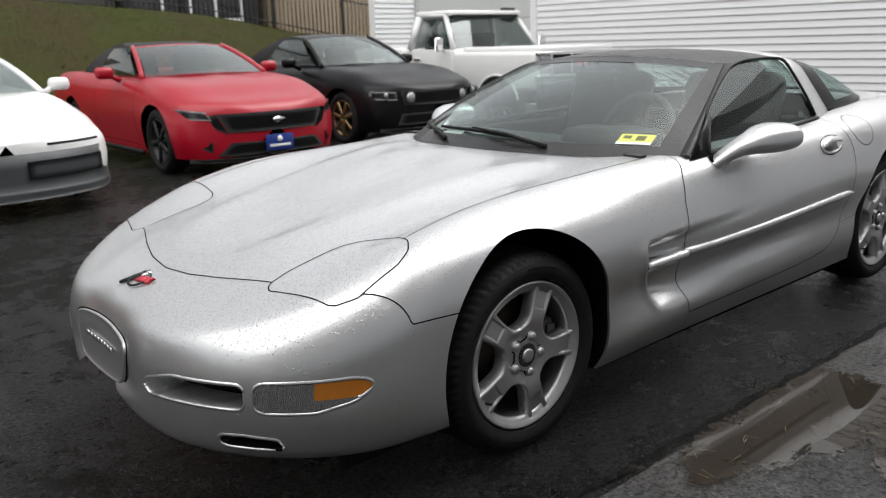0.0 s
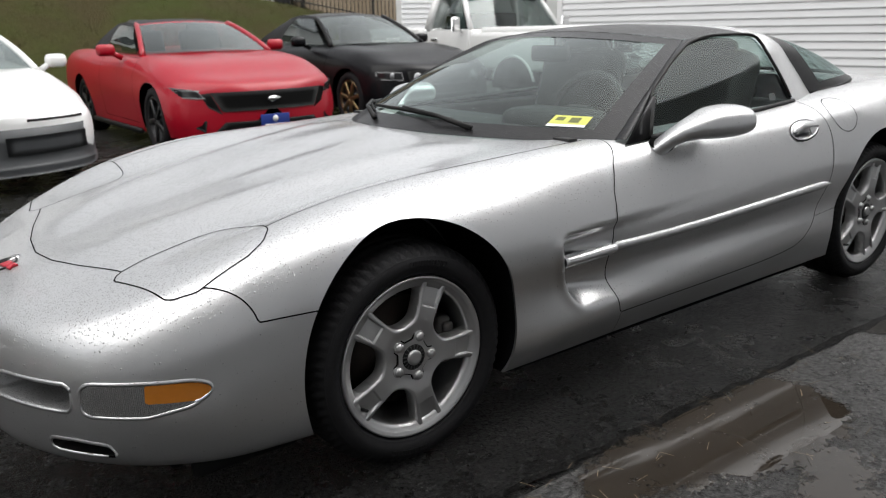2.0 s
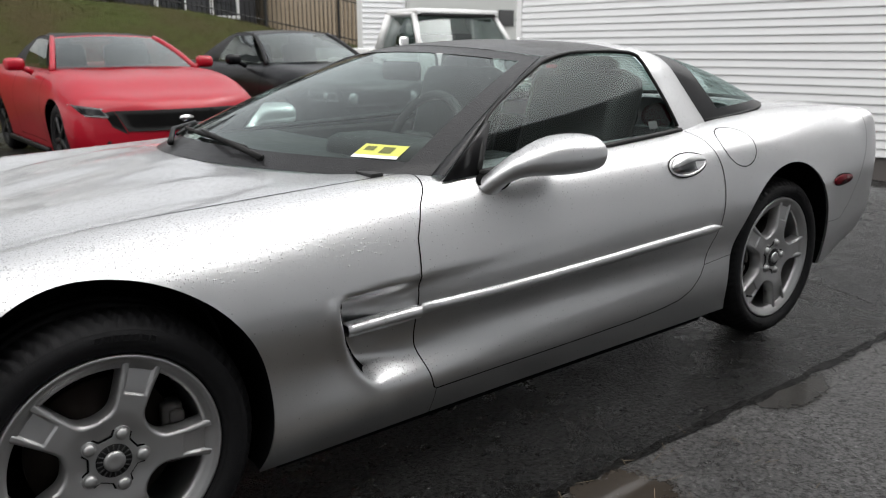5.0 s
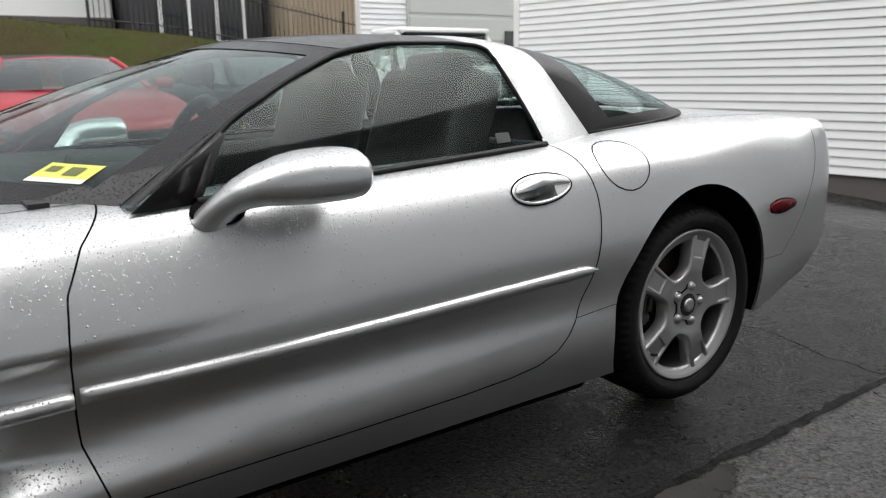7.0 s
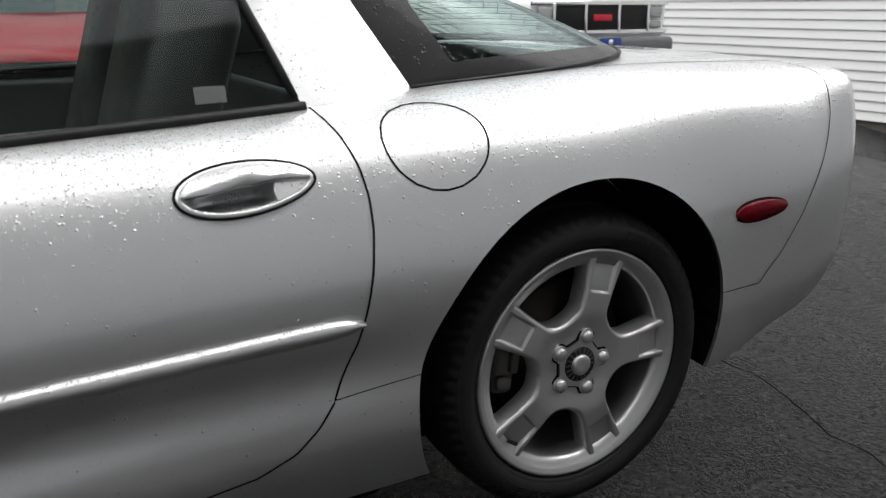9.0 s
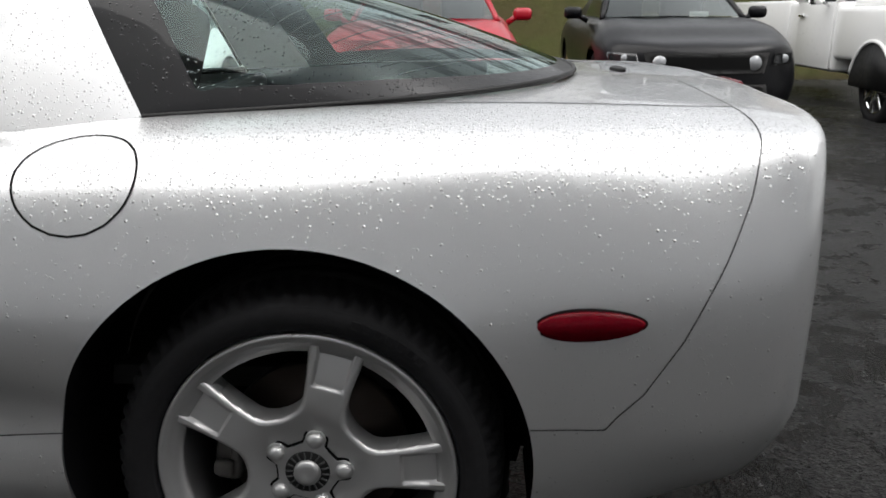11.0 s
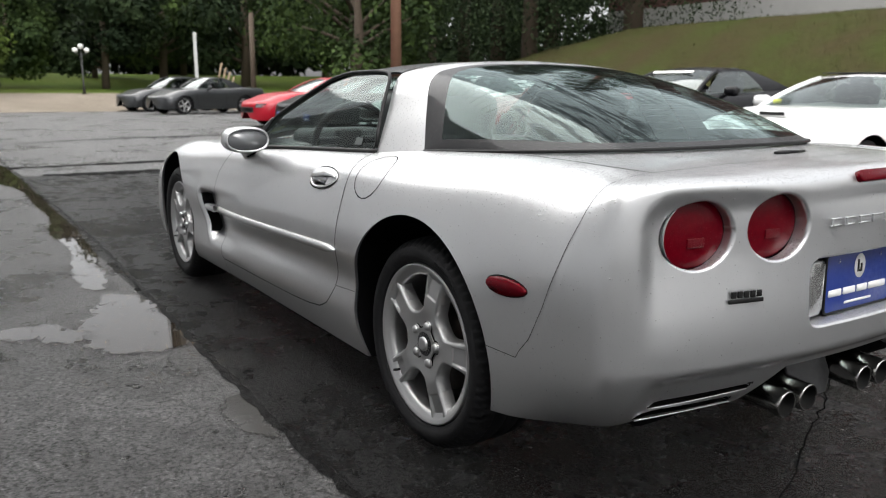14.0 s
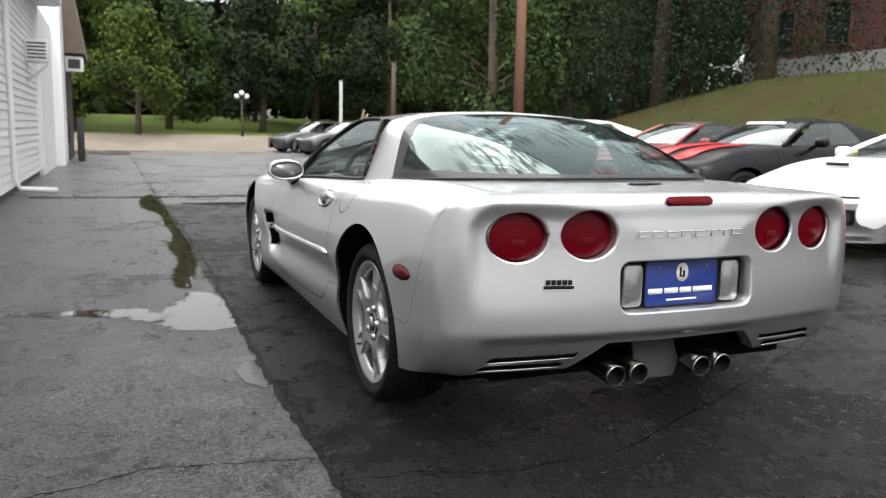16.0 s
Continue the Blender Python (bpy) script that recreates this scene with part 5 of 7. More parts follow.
arc = [(0.099 * math.cos(t), 0.0355 * math.sin(t) * (1 - 0.12 * math.cos(t))) for t in np.linspace(-0.05, math.pi + 0.05, 28)]
both("handle_pull", laid(prism(arc + [(-0.05, -0.001), (0.0, 0.003), (0.05, 0.005)], 0.012, (0, 0, -0.001), None, 0.002), hm), SILVER, "silver door pull")
arc = [(0.097 * math.cos(t), 0.034 * math.sin(t) * (1 - 0.12 * math.cos(t))) for t in np.linspace(-1.15, -0.06, 14)]
lock = part("lock_plate", laid(prism(arc + [(0.042, 0.001), (0.038, -0.014)], 0.005, (0, 0, -0.001), None, 0.0015), hm), SILVER, car, smooth=False)
part("door_lock", laid(lathe([(-0.002, 0.0), (-0.003, 0.007), (-0.003, 0.0095), (0.0, 0.0105)], 24), hm @ Matrix.Translation((0.061, -0.011, 0.0035)) @ Matrix.Rotation(radians(90), 4, "X")), STEEL, lock)
mk = on_side(3.108, 0.617)
both("side_marker", laid(prism(egg(0.081, 0.0225), 0.011, (0, 0, -0.003), None, 0.004), mk @ Matrix.Rotation(radians(2), 4, "Z")), RED_LENS, "red oval side marker lamp")
both("marker_gap", laid(prism(egg(0.085, 0.0265), 0.003, (0, 0, -0.0015)), mk @ Matrix.Rotation(radians(2), 4, "Z")), GAP)


def mirror_body():
    """Door mirror: one sweep from its foot up the arm into the housing, with an open rear face."""
    spec = [(1.104, -0.822, 0.796, 0.054, 0.034), (1.112, -0.840, 0.816, 0.050, 0.031), (1.125, -0.858, 0.836, 0.047, 0.031), (1.148, -0.884, 0.857, 0.050, 0.036), (1.180, -0.908, 0.872, 0.060, 0.044), (1.215, -0.923, 0.880, 0.074, 0.051),
            (1.255, -0.931, 0.884, 0.086, 0.0555), (1.30, -0.935, 0.8855, 0.094, 0.057), (1.345, -0.936, 0.886, 0.097, 0.0555), (1.364, -0.936, 0.886, 0.096, 0.053), (1.372, -0.936, 0.886, 0.091, 0.048), (1.366, -0.936, 0.886, 0.086, 0.044)]
    cs = [Vector(q[:3]) for q in spec]
    rows = []
    for i, (x, y, z, a, b) in enumerate(spec):
        d = Vector((1, 0, 0)) if i > 7 else (cs[i + 1] - cs[max(0, i - 1)]).normalized()
        u = d.cross(Vector((0, 0, 1))).normalized()
        v = u.cross(d)
        p = 1.0 if i < 5 else 0.85
        rows.append([cs[i] + u * a * math.copysign(abs(math.cos(t)) ** p, math.cos(t)) + v * b * math.copysign(abs(math.sin(t)) ** p, math.sin(t)) for t in np.linspace(0, 2 * math.pi, 40, endpoint=False)])
    return rings_mesh(rows, False)


both("door_mirror", mirror_body(), SILVER, "silver teardrop door mirror")
both("mirror_glass", laid(prism([(0.086 * math.copysign(abs(math.cos(t)) ** 0.7, math.cos(t)), 0.043 * math.copysign(abs(math.sin(t)) ** 0.75, math.sin(t))) for t in np.linspace(0, 2 * math.pi, 40, endpoint=False)], 0.004, (0, 0, 0)), Matrix.Translation((1.360, -0.936, 0.886)) @ Matrix.Rotation(radians(90), 4, "Z") @ Matrix.Rotation(radians(90), 4, "X")), MIRROR, "dark mirror glass")
both("mirror_foot", laid(prism(egg(0.058, 0.036), 0.008), on_side(1.112, 0.812)), GAP)

# front: winged badge as plain shapes, lettering as bars
eb = Matrix.Translation((-0.862, 0, 0.5765)) @ Matrix.Rotation(radians(-17), 4, "Y") @ Matrix.Rotation(radians(-90), 4, "Z") @ Matrix.Diagonal((1.4, 1.4, 1.3, 1))
badge = part("hood_badge", laid(rim_tube(ellipse(0.030, 0.026), 0.0025, 0.003), eb), BLACK, car, "small winged badge with crossed flags")
part("flag", laid(prism([(-0.05, -0.03), (-0.04, -0.034), (-0.005, 0.022), (-0.03, 0.03), (-0.036, 0.012)], 0.004), eb), BLACK, badge)
part("flag", laid(prism([(-0.012, -0.008), (0.052, 0.002), (0.038, 0.012), (0.048, 0.02), (-0.004, 0.012)], 0.005), eb), BADGE_RED, badge, "red flag of the badge")
part("flag", laid(prism([(-0.03, 0.012), (-0.008, 0.008), (0.0, 0.03), (-0.018, 0.036)], 0.005), eb), CHROME, badge)
nose_pts = np.array([v for row in grid for v in row if v[0] < -0.7 and v[1] < 0.36 and 0.27 < v[2] < 0.54])


def nose_terms(y, z):
    q = z - 0.4
    return np.stack([np.ones_like(y), y ** 2, y ** 4, q, q ** 2, q ** 3, y ** 2 * q, y ** 2 * q ** 2], -1)


NOSE_FIT = np.linalg.lstsq(nose_terms(nose_pts[:, 1], nose_pts[:, 2]), nose_pts[:, 0], rcond=None)[0]


def on_nose(y, z, proud):
    return Vector((float(nose_terms(np.array(y), np.array(z)) @ NOSE_FIT) - proud, y, z))


def cover_ring(scale, proud):
    pts = COVER
    for k in range(2):
        pts = [(p[0] * u + q[0] * (1 - u), p[1] * u + q[1] * (1 - u)) for p, q in zip(pts, pts[1:] + pts[:1]) for u in (0.75, 0.25)]
    return [on_nose(y * scale, 0.40 + (z - 0.40) * scale, proud) for y, z in pts]


cover = part("plate_cover", rings_mesh([cover_ring(f, d) for f, d in ((0.985, -0.004), (0.98, 0.004), (0.965, 0.008), (0.935, 0.009), (0.91, 0.007), (0.89, 0.006), (0.7, 0.006), (0.5, 0.006), (0.25, 0.006), (0.05, 0.006))]), SILVER, car, "silver cover over the front plate mount")
part("cover_gap", rings_mesh([cover_ring(1.025, 0.0015), cover_ring(0.975, 0.002)], False), GAP, car)
for k in range(8):
    y = (k - 3.5) * 0.030
    part("cover_lettering", patch(lambda a, b: on_nose(y + (a - 0.5) * 0.021, 0.412 + (b - 0.5) * 0.015, 0.0095), 3, 2, 0.004), SILVER, cover)
rb = Matrix.Translation((3.27, 0, 0.9305)) @ Matrix.Rotation(radians(90), 4, "Z")
part("deck_badge", laid(prism([(-0.075, -0.006), (-0.02, -0.016), (0.0, -0.006), (0.02, -0.016), (0.075, -0.006), (0.03, 0.012), (0.0, 0.02), (-0.03, 0.012)], 0.006), rb), BLACK, car)

# tail fittings
for k, (c, w) in enumerate(((-0.2, 0.042), (-0.147, 0.04), (-0.09, 0.044), (-0.033, 0.044), (0.022, 0.038), (0.075, 0.044), (0.132, 0.044), (0.19, 0.044))):
    xb = 3.5635 - 0.234 * c * c
    for dz in (-0.0085, 0.0085) if k in (0, 1, 2, 4, 7) else (0.0085,):
        part("raised_letter", boxes(((0.006, w, 0.005), (xb, c, 0.786 + dz), 0.0015)), SILVER, car)
    part("raised_letter", boxes(((0.006, 0.006, 0.02), (xb, c - (w / 2 - 0.004 if k not in (5, 6) else 0), 0.786), 0.0015)), SILVER, car)
part("brake_lamp", laid(prism(round_rect(0.19, 0.03, 0.014), 0.016, (0, 0, -0.006), None, 0.004), Matrix.Translation((3.540, -0.012, 0.893)) @ Matrix.Rotation(radians(90), 4, "Z") @ Matrix.Rotation(radians(66), 4, "X")), RED_LENS, car, "narrow red high-mounted brake lamp")
plate = part("number_plate", laid(prism(round_rect(0.305, 0.152, 0.012), 0.004, (0, 0, 0), None, 0.001), Matrix.Translation((3.512, 0, 0.609)) @ Matrix.Rotation(radians(90), 4, "Z") @ Matrix.Rotation(radians(88), 4, "X")), PLATE_BLUE, car, "blue dealer plate with white disc and bars")
pm = Matrix.Translation((3.5163, 0, 0.609)) @ Matrix.Rotation(radians(90), 4, "Z") @ Matrix.Rotation(radians(88), 4, "X")
part("plate_disc", laid(prism(ellipse(0.0255, 0.033), 0.0012, (0, 0.036, 0)), pm), PLATE_WHITE, plate)
part("disc_mark", laid(boxes(((0.009, 0.034, 0.001), (-0.008, 0.037, 0.0016)), ((0.009, 0.022, 0.001), (0.006, 0.031, 0.0016)), ((0.014, 0.006, 0.001), (0.004, 0.022, 0.0016))), pm), BLACK, plate)
for x0, w in ((-0.112, 0.06), (-0.045, 0.058), (0.016, 0.05), (0.09, 0.085)):
    part("plate_bar", laid(prism(round_rect(w, 0.019, 0.004), 0.0012, (x0, -0.026, 0)), pm), PLATE_WHITE, plate)
part("plate_bar", laid(prism(round_rect(0.13, 0.007, 0.002), 0.0012, (0, -0.058, 0)), pm), PLATE_WHITE, plate)
part("plate_frame", laid(rim_tube(round_rect(0.312, 0.158, 0.014), 0.004, 0.002), pm @ Matrix.Translation((0, 0, -0.004))), BLACK, plate)
for sx in (-0.1, 0.1):
    part("plate_bolt", laid(lathe([(-0.002, 0), (-0.002, 0.005), (0.0, 0.006)], 12), pm @ Matrix.Translation((sx, 0.058, 0.001)) @ Matrix.Rotation(radians(90), 4, "X")), CHROME, plate)
for sy in (-1, 1):
    part("reversing_lamp", laid(prism(round_rect(0.075, 0.145, 0.012), 0.02, (0, 0, 0), None, 0.006), Matrix.Translation((3.50, sy * 0.207, 0.607)) @ Matrix.Rotation(radians(90), 4, "Z") @ Matrix.Rotation(radians(90), 4, "X")), LENS, car, "clear reversing lamp beside the plate")
bo = part("dealer_badge", boxes(((0.005, 0.10, 0.010), (3.528, -0.50, 0.621), 0.001, Matrix.Rotation(radians(-13), 4, "Z"))), BLACK, car, "small black dealer badge")
for k in range(5):
    part("badge_letter", boxes(((0.005, 0.013, 0.016), (3.528 + 0.0042 * (k - 2), -0.50 + 0.018 * (k - 2), 0.637), 0.001, Matrix.Rotation(radians(-13), 4, "Z"))), BLACK, bo)
for y in (-0.233, -0.137, 0.137, 0.233):
    tip = part("exhaust_tip", laid(lathe([(0.0, 0.034), (0.002, 0.0365), (-0.002, 0.039), (-0.012, 0.039), (-0.2, 0.037), (-0.2, 0.02)][::-1], 36), Matrix.Translation((3.490, y, 0.286)) @ Matrix.Rotation(radians(-90), 4, "Z") @ Matrix.Rotation(radians(-4), 4, "X")), CHROME_DARK, car, "polished round exhaust tip")
    part("tip_bore", laid(lathe([(-0.06, 0.0), (-0.06, 0.033), (0.0, 0.034)], 32), Matrix.Translation((3.490, y, 0.286)) @ Matrix.Rotation(radians(-90), 4, "Z")), BLACK, tip)
# dark box added behind the notch, standing in for shade under the bumper
part("exhaust_shade_box", boxes(((0.03, 0.86, 0.2), (3.30, 0, 0.36), 0.01)), WELL, car)
part("heat_shield", prism([(-0.09, 0.10), (0.09, 0.10), (0.10, 0.0), (0.06, -0.05), (-0.06, -0.05), (-0.10, 0.0)], 0.008, (3.40, 0, 0.285), Matrix.Rotation(radians(90), 4, "Z") @ Matrix.Rotation(radians(70), 4, "X"), 0.003), SHIELD_GREY, car, "dull metal plate between the exhaust tips")
for sy in (-1, 1):
    for y0, y1, z0, z1 in ((0.402, 0.70, 0.365, 0.359), (0.442, 0.725, 0.333, 0.327)):
        part("slot_lip", tube([((3.506 if z0 > 0.35 else 3.491) - 0.156 * y * y, sy * y, z0 + (z1 - z0) * (y - y0) / (y1 - y0)) for y in np.linspace(y0, y1, 9)], 0.002, 6), SILVER, car)
part("rear_undertray", boxes(((0.5, 1.3, 0.06), (3.1, 0, 0.29), 0.02)), WELL, car)
part("front_air_dam", boxes(((0.04, 1.3, 0.13), (-0.62, 0, 0.17), 0.015), ((0.3, 0.03, 0.10), (-0.46, -0.72, 0.16), 0.012), ((0.3, 0.03, 0.10), (-0.46, 0.72, 0.16), 0.012)), BLACK, car)

# wipers, sticker, papers
for sy, a in ((-0.42, 0.0), (0.12, 0.05)):
    arm = part("wiper", tube([shield_at(sy * 1.2, 0.015) + Vector((0, 0, 0.012)), shield_at(sy * 1.2 + 0.22, 0.05) + Vector((0, 0, 0.03)), shield_at(sy * 1.2 + 0.52, 0.10) + Vector((0, 0, 0.02))], [0.011, 0.008, 0.006], 8), BLACK, car)
    part("wiper_blade", tube([shield_at(sy * 1.2 + 0.12, 0.06) + Vector((0, 0, 0.012)), shield_at(sy * 1.2 + 0.5, 0.09) + Vector((0, 0, 0.016)), shield_at(sy * 1.2 + 0.85, 0.10) + Vector((0, 0, 0.012))], [0.006, 0.008, 0.006], 6), BLACK, arm)


def on_screen(u0, u1, v0, v1, lift, nu=6, nv=4):
    return patch(lambda s, t: shield_at(u0 + (u1 - u0) * s, v0 + (v1 - v0) * t) + Vector((-0.3, 0, 0.95)) * lift, nu, nv)


stk = part("windscreen_sticker", on_screen(-0.885, -0.755, 0.10, 0.165, 0.0025), STICKER, car, "yellow inspection sticker with dark print")
part("sticker_border", on_screen(-0.885, -0.755, 0.082, 0.10, 0.0025), PLATE_WHITE, stk)
part("sticker_print", on_screen(-0.855, -0.82, 0.112, 0.15, 0.0035), PRINT, stk)
part("sticker_print", on_screen(-0.80, -0.77, 0.125, 0.15, 0.0035), PRINT, stk)
part("dash_paper", on_screen(0.15, 0.36, 0.10, 0.135, -0.02), PLATE_WHITE, car)

# ---- the car park and what lies round it ----
def ground_z(x, y):
    return -0.62 * float(smoothstep(6.0, 11.0, x) * smoothstep(6.5, 2.0, y))


bm = bmesh.new()
gx = np.concatenate([[-900, -300, -120, -60], np.arange(-40, 30, 1.0), [40, 80, 300, 900]])
gy = np.concatenate([[-900, -300, -100, -40], np.arange(-20, 30, 1.0), [40, 80, 300, 900]])
vs = [[bm.verts.new((x, y, ground_z(x, y))) for y in gy] for x in gx]
for i in range(len(gx) - 1):
    for j in range(len(gy) - 1):
        bm.faces.new((vs[i][j], vs[i + 1][j], vs[i + 1][j + 1], vs[i][j + 1]))
tagged(part("ground", bm, ASPHALT, kind="structure"), "wet black asphalt of a car park", "ground")


def sheet(name, xs, ys, zf, mat, label, category):
    b = bmesh.new()
    g = [[b.verts.new((x, y, zf(x, y))) for y in ys] for x in xs]
    for i in range(len(xs) - 1):
        for j in range(len(ys) - 1):
            b.faces.new((g[i][j], g[i + 1][j], g[i + 1][j + 1], g[i][j + 1]))
    return tagged(part(name, b, mat, kind="structure"), label, category)


# paler sheet over the far ground: grazing sky reflection put into its colour
sheet("car_park", np.linspace(-31.5, -6.25, 40), np.linspace(-1.15, 10.6, 24), lambda x, y: 0.003, STRIP, "asphalt of the wider car park, paler to stand in for sky reflection", "ground")
sheet("pavement", np.linspace(-26, 9, 60), [-3.3, -2.2, -1.2], lambda x, y: 0.004 + ground_z(x, y), STRIP, "older grey asphalt strip beside the building", "pavement")


def wander(points, width, seed, name, mat, lift=0.008, jag=0.02, step=0.06):
    """Uneven flat band along a line: cracks, seams and wet streaks."""
    rnd = random.Random(seed)
    b = bmesh.new()
    prev = None
    for (x0, y0, w0), (x1, y1, w1) in zip(points, points[1:]):
        n = max(2, int(math.hypot(x1 - x0, y1 - y0) / step))
        for k in range(n):
            t = k / n
            d = Vector((x1 - x0, y1 - y0, 0)).normalized()
            s = Vector((-d.y, d.x, 0))
            c = Vector((x0 + (x1 - x0) * t, y0 + (y1 - y0) * t, 0)) + s * rnd.uniform(-jag, jag)
            w = (w0 + (w1 - w0) * t) * width * rnd.uniform(0.55, 1.35)
            z = lift + ground_z(c.x, c.y)
            cur = (b.verts.new((c.x + s.x * w, c.y + s.y * w, z)), b.verts.new((c.x - s.x * w, c.y - s.y * w, z)))
            if prev:
                b.faces.new((prev[0], prev[1], cur[1], cur[0]))
            prev = cur
    return tagged(part(name, b, mat, kind="structure"), "", "")


tagged(wander([(9, -1.19, 1), (3.4, -1.19, 1), (2.3, -1.2, 1.2), (1.2, -1.185, 1), (-1.5, -1.12, 0.6), (-7, -1.15, 0.6)], 0.015, 1, "pavement_seam", TARRED, 0.008, 0.007), "dark tarred seam in the asphalt", "seam")
tagged(wander([(3.18, -1.22, 1), (3.13, -1.5, 0.8), (3.08, -1.76, 1), (3.16, -1.96, 0.8), (3.22, -2.6, 0.8)], 0.0035, 2, "pavement_crack", CRACK, 0.009, 0.010, 0.03), "thin crack across the asphalt strip", "crack")
tagged(wander([(3.37, -1.2, 1), (3.4, -0.95, 1.2), (3.5, -0.65, 1), (3.48, -0.18, 0.8), (3.07, 0.71, 1), (2.42, 1.93, 0.8)], 0.0028, 3, "asphalt_crack", CRACK, 0.006, 0.012, 0.05), "thin dark crack in the asphalt", "crack")
tagged(wander([(-7.6, -3.0, 1), (-7.4, -1.6, 1), (-7.5, 0.5, 1.4), (-7.6, 4, 1)], 0.10, 5, "wet_streak", CRACK, 0.007, 0.03, 0.1), "dark wet streak on the asphalt", "streak")
tagged(wander([(-6.3, -0.9, 0.5), (-6.2, 0.04, 1), (-6.1, 2.2, 0.8)], 0.16, 6, "wet_streak", CRACK, 0.007, 0.05, 0.12), "dark wet streak on the asphalt", "streak")
tagged(wander([(-12.6, -0.7, 0.3), (-13.2, 1.3, 1), (-13.4, 6, 1)], 0.14, 7, "wet_streak", CRACK, 0.007, 0.05, 0.12), "dark wet streak on the asphalt", "streak")


def puddle(outline, seed, label, rag=0.009, mat=WATER, shore=0.045, lift=0.0075):
    """Still water whose film thins out over the grains of its shore."""
    rnd = random.Random(seed)
    pts = list(outline)
    for k in range(3):
        pts = [(p[0] * u + q[0] * (1 - u), p[1] * u + q[1] * (1 - u)) for p, q in zip(pts, pts[1:] + pts[:1]) for u in (0.75, 0.25)]
    pts = [(x + rnd.uniform(-rag, rag) * 0.3, y + rnd.uniform(-rag, rag) * 0.3) for x, y in pts]
    p = np.array(pts)
    q = np.roll(p, -1, axis=0)
    gx = np.arange(p[:, 0].min() - shore, p[:, 0].max() + shore + 0.02, 0.02)
    gy = np.arange(p[:, 1].min() - shore, p[:, 1].max() + shore + 0.02, 0.012)
    b = bmesh.new()
    film = b.verts.layers.float.new("film")
    grid = []
    for x in gx:
        o = np.array([x, 0.0])
        row = []
        for y in gy:
            o[1] = y
            d = q - p
            t = np.clip(((o - p) * d).sum(1) / (d * d).sum(1), 0.0, 1.0)
            dist = np.sqrt((((p + d * t[:, None]) - o) ** 2).sum(1)).min()
            cross = (p[:, 1] > y) != (q[:, 1] > y)
            inside = np.count_nonzero(cross & (x < d[:, 0] * (y - p[:, 1]) / np.where(cross, d[:, 1], 1.0) + p[:, 0])) % 2
            depth = dist if inside else -dist
            v = None
            if depth > -shore:
                v = b.verts.new((x, y, lift))
                v[film] = min(1.0, max(0.0, 0.5 + 0.5 * depth / shore))
            row.append(v)
        grid.append(row)
    for r0, r1 in zip(grid, grid[1:]):
        for c in range(len(gy) - 1):
            quad = (r0[c], r1[c], r1[c + 1], r0[c + 1])
            if None not in quad:
                b.faces.new(quad)
    return tagged(part("puddle", b, mat, smooth=False, kind="structure"), label, "puddle")


puddle([(0.41, -1.18), (0.8, -1.185), (1.2, -1.18), (1.31, -1.24), (1.33, -1.38), (1.22, -1.56), (0.95, -1.62), (0.71, -1.57), (0.45, -1.45), (0.22, -1.40), (0.18, -1.31)], 11, "shallow puddle along the asphalt seam mirroring the sky")
puddle([(0.98, -1.52), (1.03, -1.66), (0.90, -1.78), (0.80, -1.90), (0.72, -2.1), (0.64, -2.5), (0.58, -2.9), (0.54, -2.5), (0.62, -2.0), (0.62, -1.72), (0.75, -1.62)], 12, "thin puddle running to the building", 0.016, WATER, 0.05, 0.0085)
puddle([(0.16, -1.33), (-0.5, -1.24), (-1.1, -1.2), (-2.1, -1.16), (-3.5, -1.17), (-5.3, -1.17), (-7.9, -1.2), (-8.0, -1.3), (-7.2, -1.45), (-5.7, -1.5), (-5.0, -1.27), (-3.6, -1.29), (-2.6, -1.26), (-1.9, -1.40), (-1.2, -1.31), (-0.5, -1.43), (0.0, -1.46)], 13, "long dark puddle along the seam", 0.02, WATER, 0.022)
puddle([(1.95, -1.205), (2.10, -1.20), (2.28, -1.205), (2.41, -1.215), (2.38, -1.26), (2.26, -1.315), (2.13, -1.335), (2.03, -1.31), (1.96, -1.26)], 14, "small shallow puddle beside the seam", 0.008, SHALLOW, 0.022)
rnd = random.Random(5)
bm = bmesh.new()
for k in range(70):
    x = rnd.uniform(-0.5, 1.7)
    y = -1.17 - abs(rnd.gauss(0, 0.16)) if k % 3 else rnd.uniform(-1.2, -1.7)
    a, ln = rnd.uniform(0, 6.28), rnd.uniform(0.01, 0.03)
    d = Vector((math.cos(a), math.sin(a), 0)) * ln
    s = Vector((-math.sin(a), math.cos(a), 0)) * 0.0008
    c = Vector((x, y, 0.014))
    bm.faces.new([bm.verts.new(p) for p in (c - d + s, c - d - s, c + d - s + Vector((0, 0, 0.006)), c + d + s + Vector((0, 0, 0.006)))])
tagged(part("dead_needles", bm, STRAW, kind="stuff"), "pale dead pine needles scattered by the seam", "debris")


# white clad buildings --------------------------------------------------
def cladding(parent, length, courses, pitch, z0):
    """Lapped boards one above another; local x along, +y outward."""
    b = bmesh.new()
    pr = [(0.0, 0.0), (0.026, 0.004), (0.025, 0.016), (0.003, pitch + 0.01), (0.0, pitch + 0.01)]
    ends = [[b.verts.new((x, y, z)) for y, z in pr] for x in (0.0, length)]
    for k in range(len(pr)):
        q = (k + 1) % len(pr)
        b.faces.new((ends[0][k], ends[0][q], ends[1][q], ends[1][k]))
    b.faces.new(ends[0][::-1])
    b.faces.new(ends[1])
    bmesh.ops.recalc_face_normals(b, faces=b.faces)
    first = part("siding_board", b, SIDING, parent, smooth=False)
    first.location = (0, 0, z0)
    for k in range(1, courses):
        o = new("siding_board", first.data)
        o.parent = parent
        o.location = (0, 0, z0 + k * pitch)


